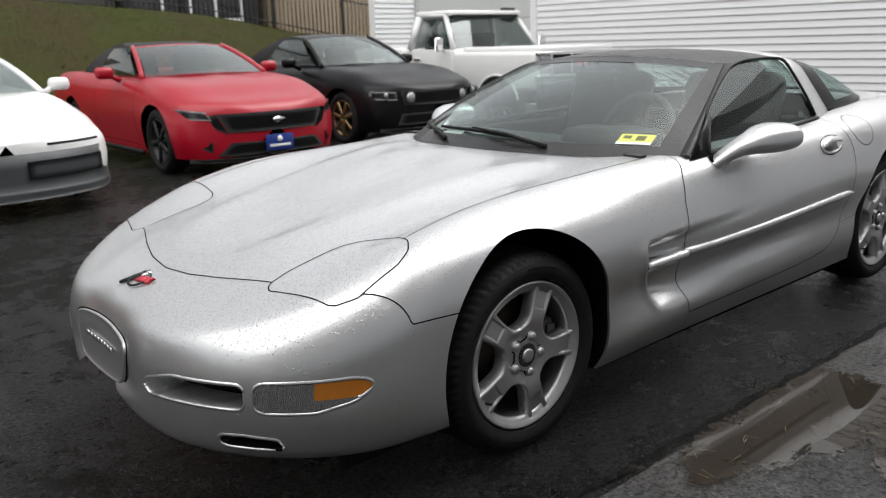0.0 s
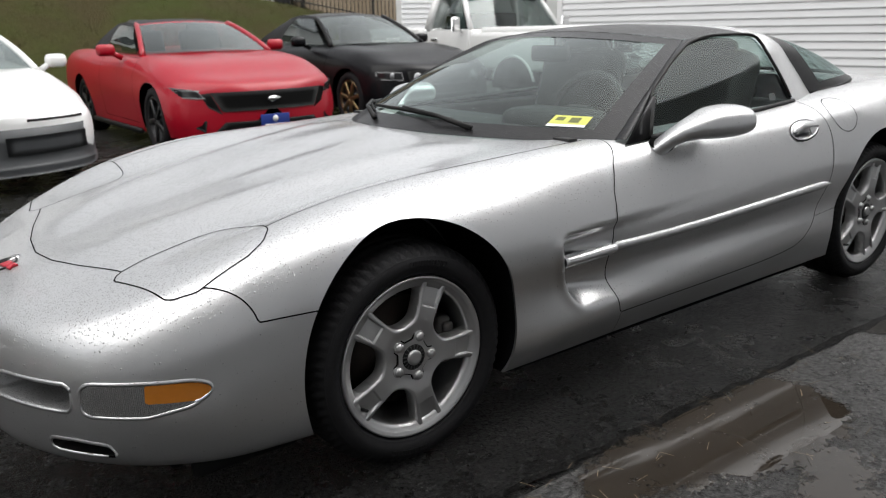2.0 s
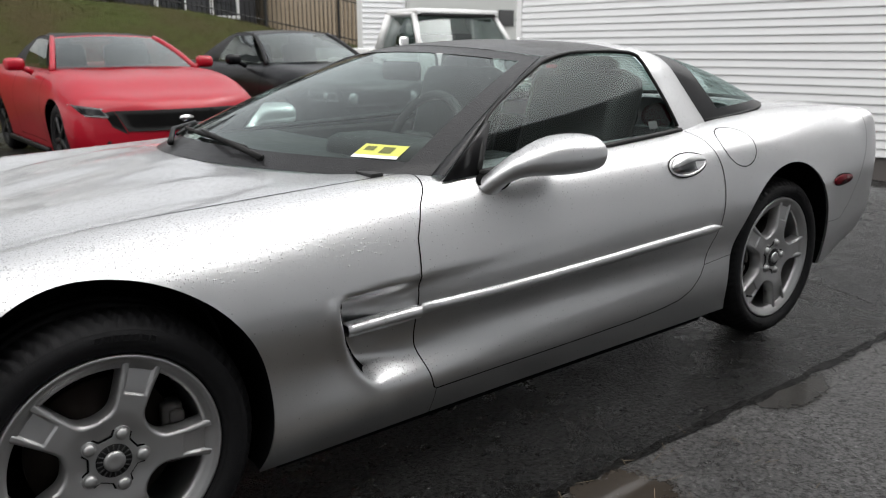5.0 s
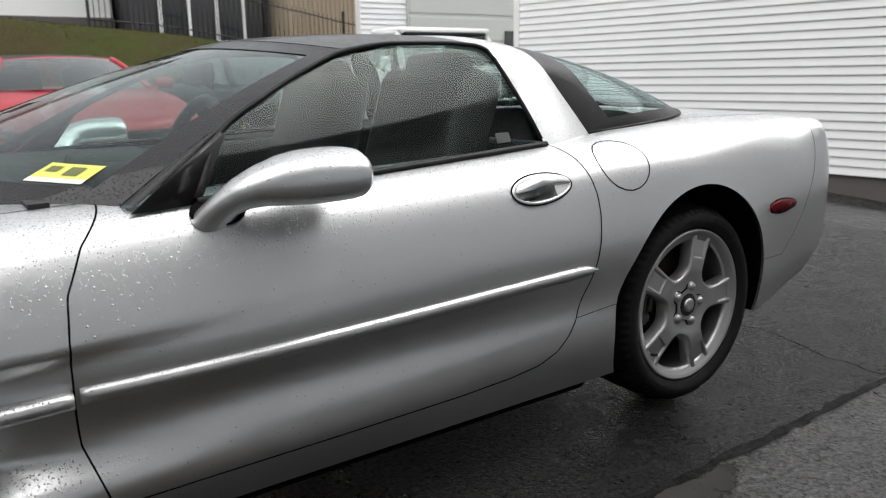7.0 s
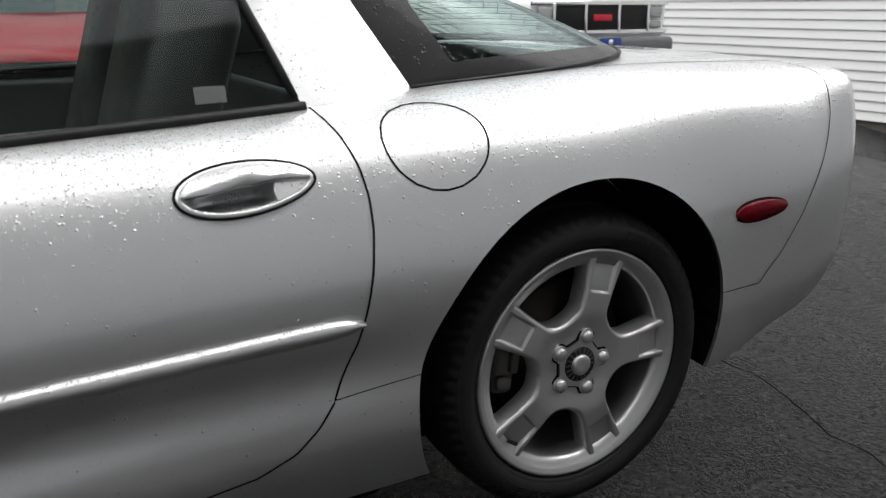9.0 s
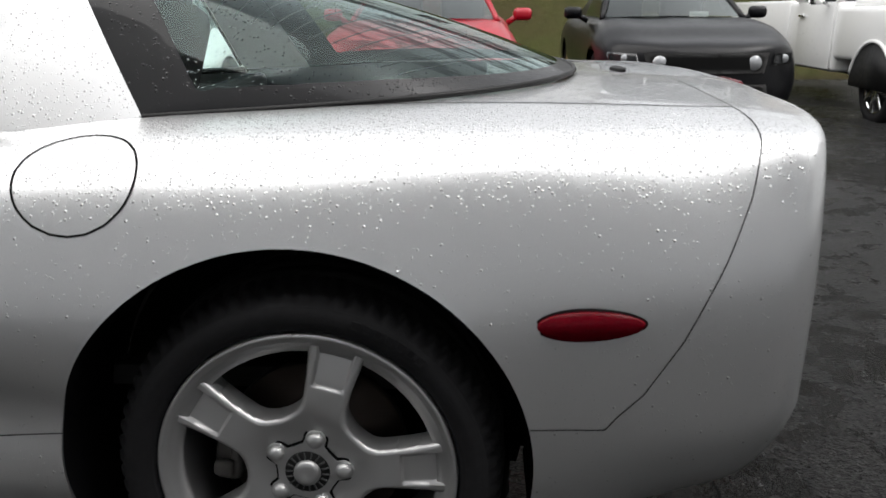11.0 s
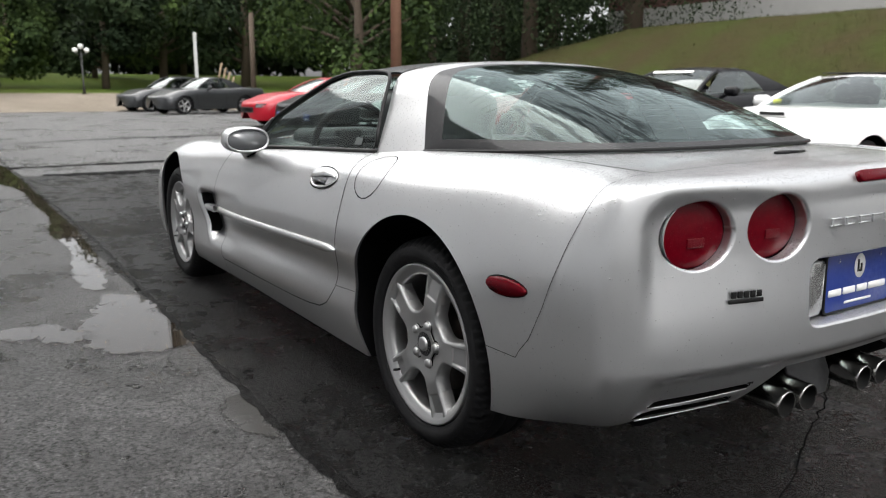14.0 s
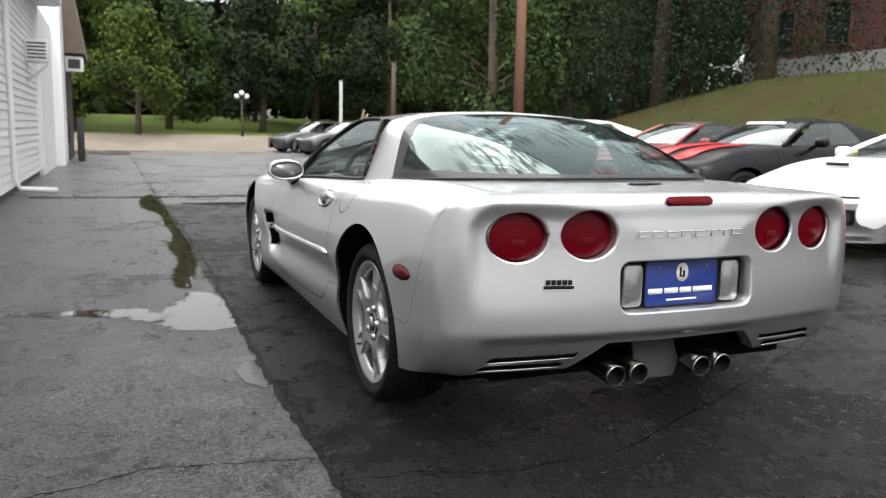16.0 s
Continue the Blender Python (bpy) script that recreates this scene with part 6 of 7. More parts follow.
def wall_thing(name, label, m, length, z0, height, pitch, base):
    w = part(name, boxes(((length, 0.2, height), (length / 2, -0.1, z0 + height / 2), 0.0)), SIDING, None, smooth=False)
    w.matrix_basis = m
    tagged(w, label, "wall", kind="structure")
    cladding(w, length, int(height / pitch), pitch, z0)
    part("foundation", boxes(((length, 0.19, base), (length / 2, -0.11, z0 - base / 2), 0.0)), CONCRETE, w, smooth=False)
    return w


east = wall_thing("wall_east", "white lapped siding wall over a dark foundation", pose(11.88, -9.3, 0, 0, 0, 95.5), 18.0, -0.28, 5.6, 0.115, 0.7)
for x in (18.0,):
    part("corner_board", boxes(((0.12, 0.06, 5.7), (x, 0.01, 2.5), 0.005)), TRIM, east, smooth=False)
back = wall_thing("wall_back", "white siding wall with a pale garage door", pose(15.8, 13.2, 0, 0, 0, 180), 6.2, 0.0, 5.5, 0.115, 0.3)
gd = part("garage_door", boxes(((4.0, 0.06, 3.0), (3.0, 0.04, 1.5), 0.01)), DOORGREY, back, smooth=False)
for k in range(5):
    part("door_panel", boxes(((3.9, 0.02, 0.52), (3.0, 0.075, 0.32 + 0.6 * k), 0.008)), DOORGREY, gd, smooth=False)
part("small_window", boxes(((0.5, 0.04, 0.4), (1.9, 0.10, 1.9), 0.004)), WINDOW, back, smooth=False)
west = wall_thing("wall_west", "white lapped siding wall of a low building", pose(-13.6, -3.25, 0), 22.6, 0.12, 3.5, 0.13, 0.14)
part("soffit", boxes(((22.8, 0.55, 0.05), (11.3, 0.20, 3.60), 0.004)), TRIM, west, smooth=False)
part("gutter", boxes(((22.8, 0.12, 0.12), (11.3, 0.50, 3.66), 0.03)), TRIM, west)
part("roof_slope", boxes(((22.8, 3.2, 0.1), (11.3, -1.0, 4.3), 0.01, Matrix.Rotation(radians(-24), 4, "X"))), ROOFING, west, smooth=False)
wn = part("side_window", boxes(((0.85, 0.05, 1.15), (8.1, 0.03, 1.65), 0.004)), WINDOW, west, smooth=False)
for dx in (-0.47, 0.47):
    part("window_casing", boxes(((0.09, 0.07, 1.3), (8.1 + dx, 0.035, 1.65), 0.004)), TRIM, wn, smooth=False)
for dz in (-0.62, 0.62, 0.0):
    part("window_casing", boxes(((1.0, 0.075, 0.09 if dz else 0.05), (8.1, 0.036, 1.65 + dz), 0.004)), TRIM, wn, smooth=False)
part("downpipe", tube([(5.6, 0.46, 3.6), (5.6, 0.40, 3.35), (5.6, 0.08, 3.0), (5.6, 0.06, 2.6), (5.6, 0.06, 0.25), (5.55, 0.12, 0.10), (5.4, 0.62, 0.07)], 0.045, 10), TRIM, west)
ac = part("air_unit", boxes(((0.55, 0.40, 0.40), (2.2, 0.22, 2.45), 0.02)), TRIM, west, "white window air unit on a bracket")
for k in range(5):
    part("louvre", boxes(((0.012, 0.32, 0.03), (2.482, 0.22, 2.32 + 0.066 * k), 0.003)), BUMPER_DARK, ac, smooth=False)
part("unit_bracket", tube([(2.2, 0.02, 1.9), (2.2, 0.38, 2.2), (2.2, 0.38, 2.26)], 0.03, 8), TRIM, west)
annex = thing("annex", "plain white entrance block of the low building", "building", pose(-13.6, -3.2, 0))
part("annex_wall", boxes(((4.2, 3.0, 3.6), (-2.1, -1.46, 1.8), 0.01)), TRIM, annex, smooth=False)
part("annex_tower", boxes(((2.2, 3.0, 6.0), (-5.3, -1.27, 3.0), 0.01)), TRIM, annex, smooth=False)
part("corner_board", boxes(((0.14, 0.14, 6.0), (-4.26, 0.19, 3.0), 0.01)), TRIM, annex, smooth=False)
part("meter_box", boxes(((0.3, 0.2, 0.7), (-6.6, 0.2, 0.9), 0.03)), BUMPER_DARK, annex)
shed = thing("far_annex", "brown shingled porch at the building's far end", "building", pose(-21.0, -3.2, 0))
part("porch_wall", boxes(((4.0, 2.6, 3.4), (-2.0, -1.1, 1.7), 0.01)), BROWNWALL, shed, smooth=False)
part("porch_roof", prism([(0.2, 3.2), (0.75, 3.2), (0.72, 3.5), (0.45, 5.2), (-0.6, 5.9), (-2.0, 5.9), (-2.0, 3.2)], 4.2, (0, 0, 0), Matrix(((0, 0, -1, 0.1), (1, 0, 0, 0), (0, 1, 0, 0), (0, 0, 0, 1)))), SHINGLE, shed, smooth=False)
au = part("air_unit", boxes(((0.5, 0.5, 0.45), (-0.3, 0.45, 2.9), 0.03)), TRIM, shed, "white air unit under the porch eave")
part("unit_grille", boxes(((0.012, 0.34, 0.28), (-0.045, 0.45, 2.9), 0.003)), BUMPER_DARK, au, smooth=False)
part("porch_post", boxes(((0.2, 0.2, 1.3), (0.2, 0.55, 0.65), 0.02)), BUMPER_DARK, shed)
# grass bank --------------------------------------------------------------
def bank_h(x):
    return float(pchip([-40, -24, -12, -5, 2, 7.4, 10, 13, 22], [0.5, 1.5, 3.0, 3.0, 2.5, 2.05, 1.6, 1.1, 0.9], x))


def bank_z(x, y):
    t = float(smoothstep(10.6, 17.5, y))
    return -0.05 + (bank_h(x) + 0.05) * t + 0.03 * (y > 18) * math.sin(x) + 0.05 * t * noise.noise(Vector((x * 0.6, y * 0.6, 0)))


sheet("grass_bank", np.arange(-42, 24, 0.7), list(np.arange(10.6, 19, 0.5)) + [22, 30, 45, 80], bank_z, GRASS, "rough green and brown grass bank behind the cars", "grass")
def park_z(x):
    """The ground climbs from the car park's edge to the lawn."""
    return 0.72 * float(smoothstep(-31.5, -40.0, x)) + 1.2 * float(smoothstep(-40.0, -62.0, x))


sheet("verge", np.linspace(-39, -31.5, 12), np.linspace(-30, 10.6, 24), lambda x, y: 0.012 + park_z(x), GRAVEL, "pale gravel verge along the car park", "verge")
sheet("lawn", np.linspace(-120, -39, 60), np.linspace(-60, 60, 24), lambda x, y: 0.012 + park_z(x), LAWN, "mown green park lawn under trees", "lawn")
rnd = random.Random(9)
bm = bmesh.new()
for k in range(26000):
    x, y = rnd.uniform(-20, 15), 10.7 + 8 * rnd.random() ** 1.3
    z = bank_z(x, y)
    a, h, w = rnd.uniform(0, 6.28), rnd.uniform(0.03, 0.09), 0.012
    d, ln = Vector((math.cos(a), math.sin(a), 0)) * w, Vector((rnd.uniform(-0.06, 0.06), rnd.uniform(-0.06, 0.06), h))
    c = Vector((x, y, z - 0.01))
    tri = (c - d, c + d, c + ln)
    bm.faces.new([bm.verts.new(p) for p in (tri if (tri[1] - tri[0]).cross(tri[2] - tri[0]).y < 0 else tri[::-1])])
tagged(part("grass_tufts", bm, GRASS, kind="stuff", normals=[(0.0, -0.3, 0.95)] * len(bm.verts)), "uneven long grass blades on the bank", "grass")


def fence(x0, y0, x1, y1, n):
    f = thing("iron_fence", "black iron picket fence along the top of the bank", "fence")
    bmp = tube([(0, 0, 0), (0, 0, 1.35)], 0.011, 5)
    first = None
    for k in range(n):
        t = k / (n - 1)
        x, y = x0 + (x1 - x0) * t, y0 + (y1 - y0) * t
        if first is None:
            first = part("picket", bmp, IRON, f)
            o = first
        else:
            o = new("picket", first.data)
            o.parent = f
        o.location = (x, y, bank_z(x, y) - 0.05)
    for k in range(5):
        t = k / 4
        x, y = x0 + (x1 - x0) * t, y0 + (y1 - y0) * t
        part("post", boxes(((0.06, 0.06, 1.55), (x, y, bank_z(x, y) + 0.72), 0.005)), IRON, f, smooth=False)
    for h in (0.18, 1.2):
        part("fence_rail", tube([(x0 + (x1 - x0) * t, y0 + (y1 - y0) * t, bank_z(x0 + (x1 - x0) * t, y0 + (y1 - y0) * t) + h) for t in np.linspace(0, 1, 12)], 0.018, 6), IRON, f)


fence(5.0, 17.6, 13.6, 17.2, 70)


def house(name, label, x, y, w, d, h, wall_mat, rows, base=0.5, base_mat=None, frame_mat=TRIM):
    """A plain building with windows in its front, which faces -y."""
    z = bank_z(x + w / 2, y) - 0.1
    ob = thing(name, label, "house", pose(x, y, z))
    part("wall", boxes(((w, d, h), (w / 2, d / 2, h / 2 + base), 0.01)), wall_mat, ob, smooth=False)
    part("plinth", boxes(((w + 0.06, d + 0.06, base + 0.1), (w / 2, d / 2, base / 2), 0.01)), base_mat or CONCRETE, ob, smooth=False)
    part("roof", prism([(-0.4, 0), (w + 0.4, 0), (w + 0.4, d / 2 + 0.2), (-0.4, d / 2 + 0.2)], 0.15, (0, -0.3, h + base), Matrix.Rotation(radians(28), 4, "X")), ROOFING, ob, smooth=False)
    for wx, wz, ww, wh in rows:
        win = part("window", boxes(((ww, 0.06, wh), (wx, -0.01, wz + base), 0.004)), WINDOW, ob, smooth=False)
        for s in (-1, 1):
            part("window_frame", boxes(((0.08, 0.1, wh + 0.12), (wx + s * ww / 2, -0.03, wz + base), 0.004)), frame_mat, win, smooth=False)
            part("window_frame", boxes(((ww, 0.1, 0.08), (wx, -0.03, wz + base + s * wh / 2), 0.004)), frame_mat, win, smooth=False)
    return ob


house("white_house", "white rendered house above the grass bank", -2.5, 21.5, 9.0, 7.0, 4.0, TRIM, ((1.5, 1.6, 1.0, 1.3), (5.0, 1.6, 1.0, 1.3)), 0.3)
house("dark_shed", "dark open shed beside the white house", 6.7, 20.5, 3.8, 4.0, 2.6, ROOFING, ((1.2, 1.0, 0.8, 1.6), (2.8, 1.0, 0.8, 1.6)), 0.1)
tan = house("tan_shed", "tan metal shed with ribbed cladding", 10.9, 19.6, 3.6, 4.0, 3.2, TAN, (), 0.1)
for k in range(24):
    part("rib", boxes(((0.05, 0.05, 3.1), (0.1 + 0.148 * k, -0.02, 1.6), 0.008)), TAN, tan, smooth=False)
house("brick_house", "dark brick building with a pale stone base", -20.0, 22.0, 12.0, 9.0, 5.0, BRICK, ((2.0, 1.1, 1.1, 1.5), (4.5, 1.1, 1.1, 1.5), (7.2, 1.1, 1.1, 1.5), (10.0, 1.1, 1.1, 1.5)), 1.3, STONE, BRICK)
house("pale_wing", "pale rendered wing of the brick building", -7.8, 22.5, 5.0, 8.0, 4.5, DOORGREY, ((1.4, 1.8, 0.9, 1.2), (3.6, 1.8, 0.9, 1.2)), 0.4)


# trees -------------------------------------------------------------------
def leaf_cloud(bm, centre, radius, count, size, rnd, flat=0.8):
    for k in range(count):
        d = Vector((rnd.gauss(0, 1), rnd.gauss(0, 1), rnd.gauss(0, 1))).normalized() * radius * rnd.uniform(0.45, 1.05)
        c = centre + Vector((d.x, d.y, d.z * flat))
        n = (d.normalized() + Vector((rnd.uniform(-1, 1), rnd.uniform(-1, 1), rnd.uniform(-0.2, 1.4)))).normalized()
        t = n.orthogonal().normalized()
        t = Matrix.Rotation(rnd.uniform(0, 6.28), 3, n) @ t
        b = n.cross(t)
        s = size * rnd.uniform(0.5, 1.3)
        bm.faces.new([bm.verts.new(p) for p in (c - t * s, c - b * s * 0.5, c + t * s, c + b * s * 0.5)])


def broadleaf(x, y, h, seed, mat, z=0.0, low=0.25, spread=0.34, count=150, size=0.28, label="tall broadleaf tree in full green leaf"):
    rnd = random.Random(seed)
    tree = thing("tree", label, "tree", pose(x, y, z), "trees round the park")
    tr = 0.022 * h
    part("trunk", tube([(0, 0, -0.2), (0.02 * h * rnd.uniform(-1, 1), 0.01 * h, 0.3 * h), (0.02 * h * rnd.uniform(-1, 1), 0, 0.75 * h)], [tr * 1.3, tr, tr * 0.3], 10), BARK, tree)
    bm = bmesh.new()
    for k in range(13):
        a, u = rnd.uniform(0, 6.28), low + (1 - low) * (k + 0.5) / 13
        r = spread * h * math.sin(math.pi * min(1, (u - low) / (1 - low) * 0.8 + 0.18)) * rnd.uniform(0.5, 1)
        c = Vector((r * math.cos(a), r * math.sin(a), u * h))
        if k < 6:
            part("limb", tube([(0, 0, 0.8 * c.z * 0.8), (c.x * 0.5, c.y * 0.5, c.z * 0.85), tuple(c)], [tr * 0.5, tr * 0.3, tr * 0.1], 6), BARK, tree)
        leaf_cloud(bm, c, 0.17 * h * rnd.uniform(0.8, 1.3), count, size, rnd)
    part("crown", bm, mat, tree, smooth=False)
    return tree


def conifer(x, y, h, seed, z):
    rnd = random.Random(seed)
    tree = thing("conifer", "dark drooping conifer above the bank", "tree", pose(x, y, z), "conifers on the bank")
    part("trunk", tube([(0, 0, -0.3), (0.1, 0, 0.5 * h), (0.1, 0.1, h)], [0.030 * h, 0.02 * h, 0.02], 10), BARK, tree)
    bm = bmesh.new()
    for k in range(46):
        u = 0.14 + 0.84 * k / 46
        a = k * 2.4
        r = (1 - u) * 0.38 * h + 0.3
        c = Vector((r * 0.6 * math.cos(a), r * 0.6 * math.sin(a), u * h - 0.12 * r))
        leaf_cloud(bm, c - Vector((0, 0, 0.06 * r)), r * 0.55, 520, 0.065, rnd, 0.5)
    part("crown", bm, LEAF_DARK, tree, smooth=False)
    return tree


rnd = random.Random(21)
spots = [(-44, -9), (-43, -3.5), (-46, 1.5), (-45, 7), (-50, 11.5), (-47, 16), (-44, 21), (-52, -6), (-55, 3), (-54, 8), (-58, 15), (-52, 24), (-40, 26), (-60, -12), (-62, 22), (-48, -15)]
for k, (x, y) in enumerate(spots):
    broadleaf(x, y, rnd.uniform(8.8, 9.9) * (1.35 if y > 8 or y < -5 else 1.0) - 1.3 * park_z(x), 100 + k, (LEAF, LEAF_BRIGHT, LEAF)[k % 3] if y < 0 else (LEAF, LEAF_DARK)[k % 2], park_z(x), 0.17, 0.36, 900, 0.17)
broadleaf(-38.5, -0.5, 6.0, 77, LEAF_BRIGHT, park_z(-38.5), 0.25, 0.36, 480, 0.13, "small light green maple on the lawn")
broadleaf(-27, 14.0, 9.0, 78, LEAF, bank_z(-27, 14.0), 0.12, 0.42, 480, 0.15, "spreading green tree above the bank")
broadleaf(-33, 17.0, 12.0, 79, LEAF, bank_z(-33, 17.0), 0.12, 0.4, 480, 0.16)
for k, (x, y, h) in enumerate(((-15.5, 18.8, 12), (-19.5, 17.5, 11), (-23.5, 19, 12), (-11.5, 32, 13), (-29, 21, 12), (-21.4, 20.2, 11.5))):
    conifer(x, y, h, 200 + k, bank_z(x, y) - 0.1)
bm = bmesh.new()
rnd = random.Random(33)
for k in range(110):
    a = math.pi * (0.70 + 0.50 * k / 110)
    d = rnd.uniform(70, 88)
    leaf_cloud(bm, Vector((d * math.cos(a), d * math.sin(a), rnd.uniform(2, 17 if math.sin(a) > 0.22 or math.sin(a) < -0.1 else 11.5))), 5.0, 480, 0.8, rnd)
tagged(part("far_woods", bm, LEAF_DARK, smooth=False, kind="stuff"), "dense dark woods beyond the park", "trees")

# poles and lamps ------------------------------------------------------------
pole = thing("utility_pole", "brown wooden utility pole behind the parked cars", "pole", pose(-15.3, 9.3, 0))
part("shaft", tube([(0, 0, -0.1), (0, 0, 9.5)], [0.16, 0.12], 14), POLE, pole)
part("crossarm", boxes(((0.1, 2.2, 0.12), (0.12, 0, 8.8), 0.01)), POLE, pole, smooth=False)
pole2 = thing("utility_pole", "thin weathered utility pole by the park", "pole", pose(-34, 11.86, 0.25))
part("shaft", tube([(0, 0, -0.5), (0, 0, 4.3)], [0.14, 0.11], 12), BARK, pole2)
part("pole_cap", lathe([(0.0, 0.115), (0.03, 0.11), (0.05, 0.0)], 12), BARK, pole2).matrix_basis = pose(0, 0, 4.3, 90)
lamp = thing("park_lamp", "park lamp with a cluster of white globes", "street lamp", pose(-38.3, 4.75, park_z(-38.3)))
part("post", tube([(0, 0, 0), (0, 0, 0.4), (0, 0, 2.0)], [0.09, 0.05, 0.04], 12), IRON, lamp)
for dy, dz in ((-0.26, 2.12), (0.26, 2.12), (0, 2.3)):
    part("globe", laid(lathe([(-0.13, 0.0), (-0.11, 0.07), (-0.05, 0.12), (0.03, 0.13), (0.09, 0.085), (0.12, 0.03)], 20), Matrix.Translation((0, dy, dz)) @ Matrix.Rotation(radians(-90), 4, "X")), PLATE_WHITE, lamp)
    part("lamp_arm", tube([(0, 0, 1.9), (0, dy, 1.95), (0, dy, dz - 0.1)], 0.02, 8), IRON, lamp)
sign = thing("marker_post", "white marker post by the car park edge", "post", pose(-31.5, 8.35, 0))
part("post", boxes(((0.10, 0.13, 3.4), (0, 0, 1.7), 0.01)), DOORGREY, sign, smooth=False)
stakes = thing("leaning_stakes", "pale wooden stakes leaning together by the verge", "stakes", pose(-31.3, 9.1, 0))
for k in range(4):
    part("stake", tube([(0.1 * k, 0.16 * k - 0.2, 0), (0.05 * k, 0.16 * k + 0.35, 2.1 - 0.2 * k)], 0.045, 6), STRAW, stakes)

# ---- cars in the row behind, all nose out towards the coupe ----
def road_wheel(owner, r, rim_mat, at, flip, spokes=5, width=0.22):
    rim = lathe([(0.03, 0.0), (0.025, r * 0.14), (0.03, r * 0.2), (0.10, r * 0.22), (0.10, r * 0.56), (0.01, r * 0.64), (0.0, r * 0.68), (0.01, r * 0.70), (0.1, r * 0.69)], 36)
    w = part("wheel", rim, DARK_ALLOY, owner)
    w.matrix_basis = pose(at[0], at[1], r, 0, random.uniform(0, 60), 180 if flip else 0)
    bm = bmesh.new()
    for k in range(spokes):
        a = 2 * math.pi * k / spokes
        box(bm, (r * 0.15, 0.03, r * 0.62), (0, 0, 0), 0.012, Matrix.Rotation(a, 4, "Y") @ Matrix.Translation((0, 0.015, r * 0.36)))
    part("spokes", bm, rim_mat, w)
    part("rim_ring", lathe([(0.02, r * 0.62), (0.0, r * 0.665), (0.005, r * 0.70), (0.03, r * 0.70)], 36), rim_mat, w)
    part("tyre", lathe([(0.02, r * 0.69), (-0.008, r * 0.74), (-0.012, r * 0.86), (0.005, r * 0.95), (0.03, r * 0.99), (0.06, r), (width - 0.05, r), (width - 0.01, r * 0.93), (width, r * 0.75), (width - 0.03, r * 0.68)], 44), RUBBER, w)
    return w


def coupe(name, label, mat, m, fo=0.9, wb=2.72, ro=1.15, hw=0.95, zn=0.72, zc=0.98, zb=1.0, zt=1.02, roof=1.38, xw0=0.45, xw1=1.3, xr0=2.1, xr1=3.05,
          yr=0.56, r=0.345, rim=DARK_ALLOY, top=None, nose=(0.5, 2.6, 0.55, 8.0), tail=(0.5, 5.0, 0.7, 14.0), group="cars parked in a row", glass_mat=None, spokes=5):
    own = thing(name, label, "car", m, group)
    end = wb + ro
    zmid = zn + (zc - zn) * 0.62
    w = hw
    rows = [
        [(-fo - 0.1, 0, zn - 0.03), (-fo * 0.6, 0, zn + 0.05), (-0.2, 0, zmid + 0.02), (xw0, 0, zc), (xr1 - 0.4, 0, zb), (xr1, 0, zb + 0.01), (end, 0, zt)],
        [(-fo - 0.1, 0.45 * w, zn - 0.035), (-fo * 0.6, 0.48 * w, zn + 0.045), (-0.2, 0.5 * w, zmid + 0.012), (xw0, 0.5 * w, zc - 0.01), (xr1, 0.5 * w, zb + 0.005), (end, 0.5 * w, zt - 0.01)],
        [(-fo - 0.1, 0.7 * w, zn - 0.05), (-fo * 0.6, 0.76 * w, zn + 0.03), (-0.1, 0.8 * w, zmid + 0.015), (xw0, 0.8 * w, zc - 0.02), (wb * 0.6, 0.8 * w, zb - 0.02), (wb, 0.8 * w, zb + 0.02), (end, 0.76 * w, zt - 0.02)],
        [(-fo - 0.1, 0.84 * w, zn - 0.1), (-fo * 0.6, 0.89 * w, zn - 0.03), (0, 0.93 * w, zmid - 0.05), (xw0, 0.92 * w, zc - 0.11), (wb * 0.6, 0.92 * w, zb - 0.11), (wb, 0.93 * w, zb - 0.06), (end, 0.87 * w, zt - 0.1)],
        [(-fo - 0.1, 0.93 * w, 0.5), (-fo * 0.5, 0.97 * w, 0.55), (0, w, 0.66), (wb * 0.4, 0.97 * w, 0.62), (wb, w, 0.7), (end, 0.95 * w, 0.68)],
        [(-fo - 0.1, 0.95 * w, 0.32), (0, 0.98 * w, 0.4), (wb * 0.4, 0.94 * w, 0.42), (wb, 0.98 * w, 0.42), (end, 0.93 * w, 0.42)],
        [(-fo - 0.1, 0.88 * w, 0.2), (0, 0.94 * w, 0.2), (wb * 0.5, 0.93 * w, 0.19), (wb, 0.94 * w, 0.22), (end, 0.86 * w, 0.3)],
    ]
    NO, TA = (-fo + nose[0], nose[0], nose[1], nose[2], nose[3]), (end - tail[0], tail[0], tail[1], tail[2], tail[3])
    s2 = stations_for(NO, TA, 0.07, (), 18, 18)
    g2 = loft(rows, [0, 0.4, 0.66, 0.82, 1.05, 1.25, 1.42], s2, NO, TA, [3, 3, 3, 5, 4, 3], 0.08)
    b = shell(g2)

    def ga(p):
        return min(math.hypot(p.x, p.z - r), math.hypot(p.x - wb, p.z - r)) - r * 1.13 if abs(p.y) > 0.5 else 1

    def gd(p):
        return max(0.55 - p.x, p.x - wb * 0.68, 0.28 - p.z) if abs(p.y) > 0.7 * w and p.z < zb - 0.04 else 1

    cut(b, ga)
    cut(b, gd)

    def pick(f):
        c = f.calc_center_median()
        if ga(c) < 0:
            return "gone"
        return ("door:l" if c.y < 0 else "door:r") if gd(c) < 0 else "body"

    made, edges = split(b, pick, ["body", "door:l", "door:r"], {"": mat}, own)
    for run in chains([e for e in edges if ga((e[0] + e[1]) / 2) > 0.02]):
        part("panel_gap", ribbon(run, 0.006, 0.001), GAP, own)
    part("underbody", boxes(((wb + 0.9, w * 1.55, 0.35), (wb / 2, 0, 0.36), 0.02)), WELL, own)
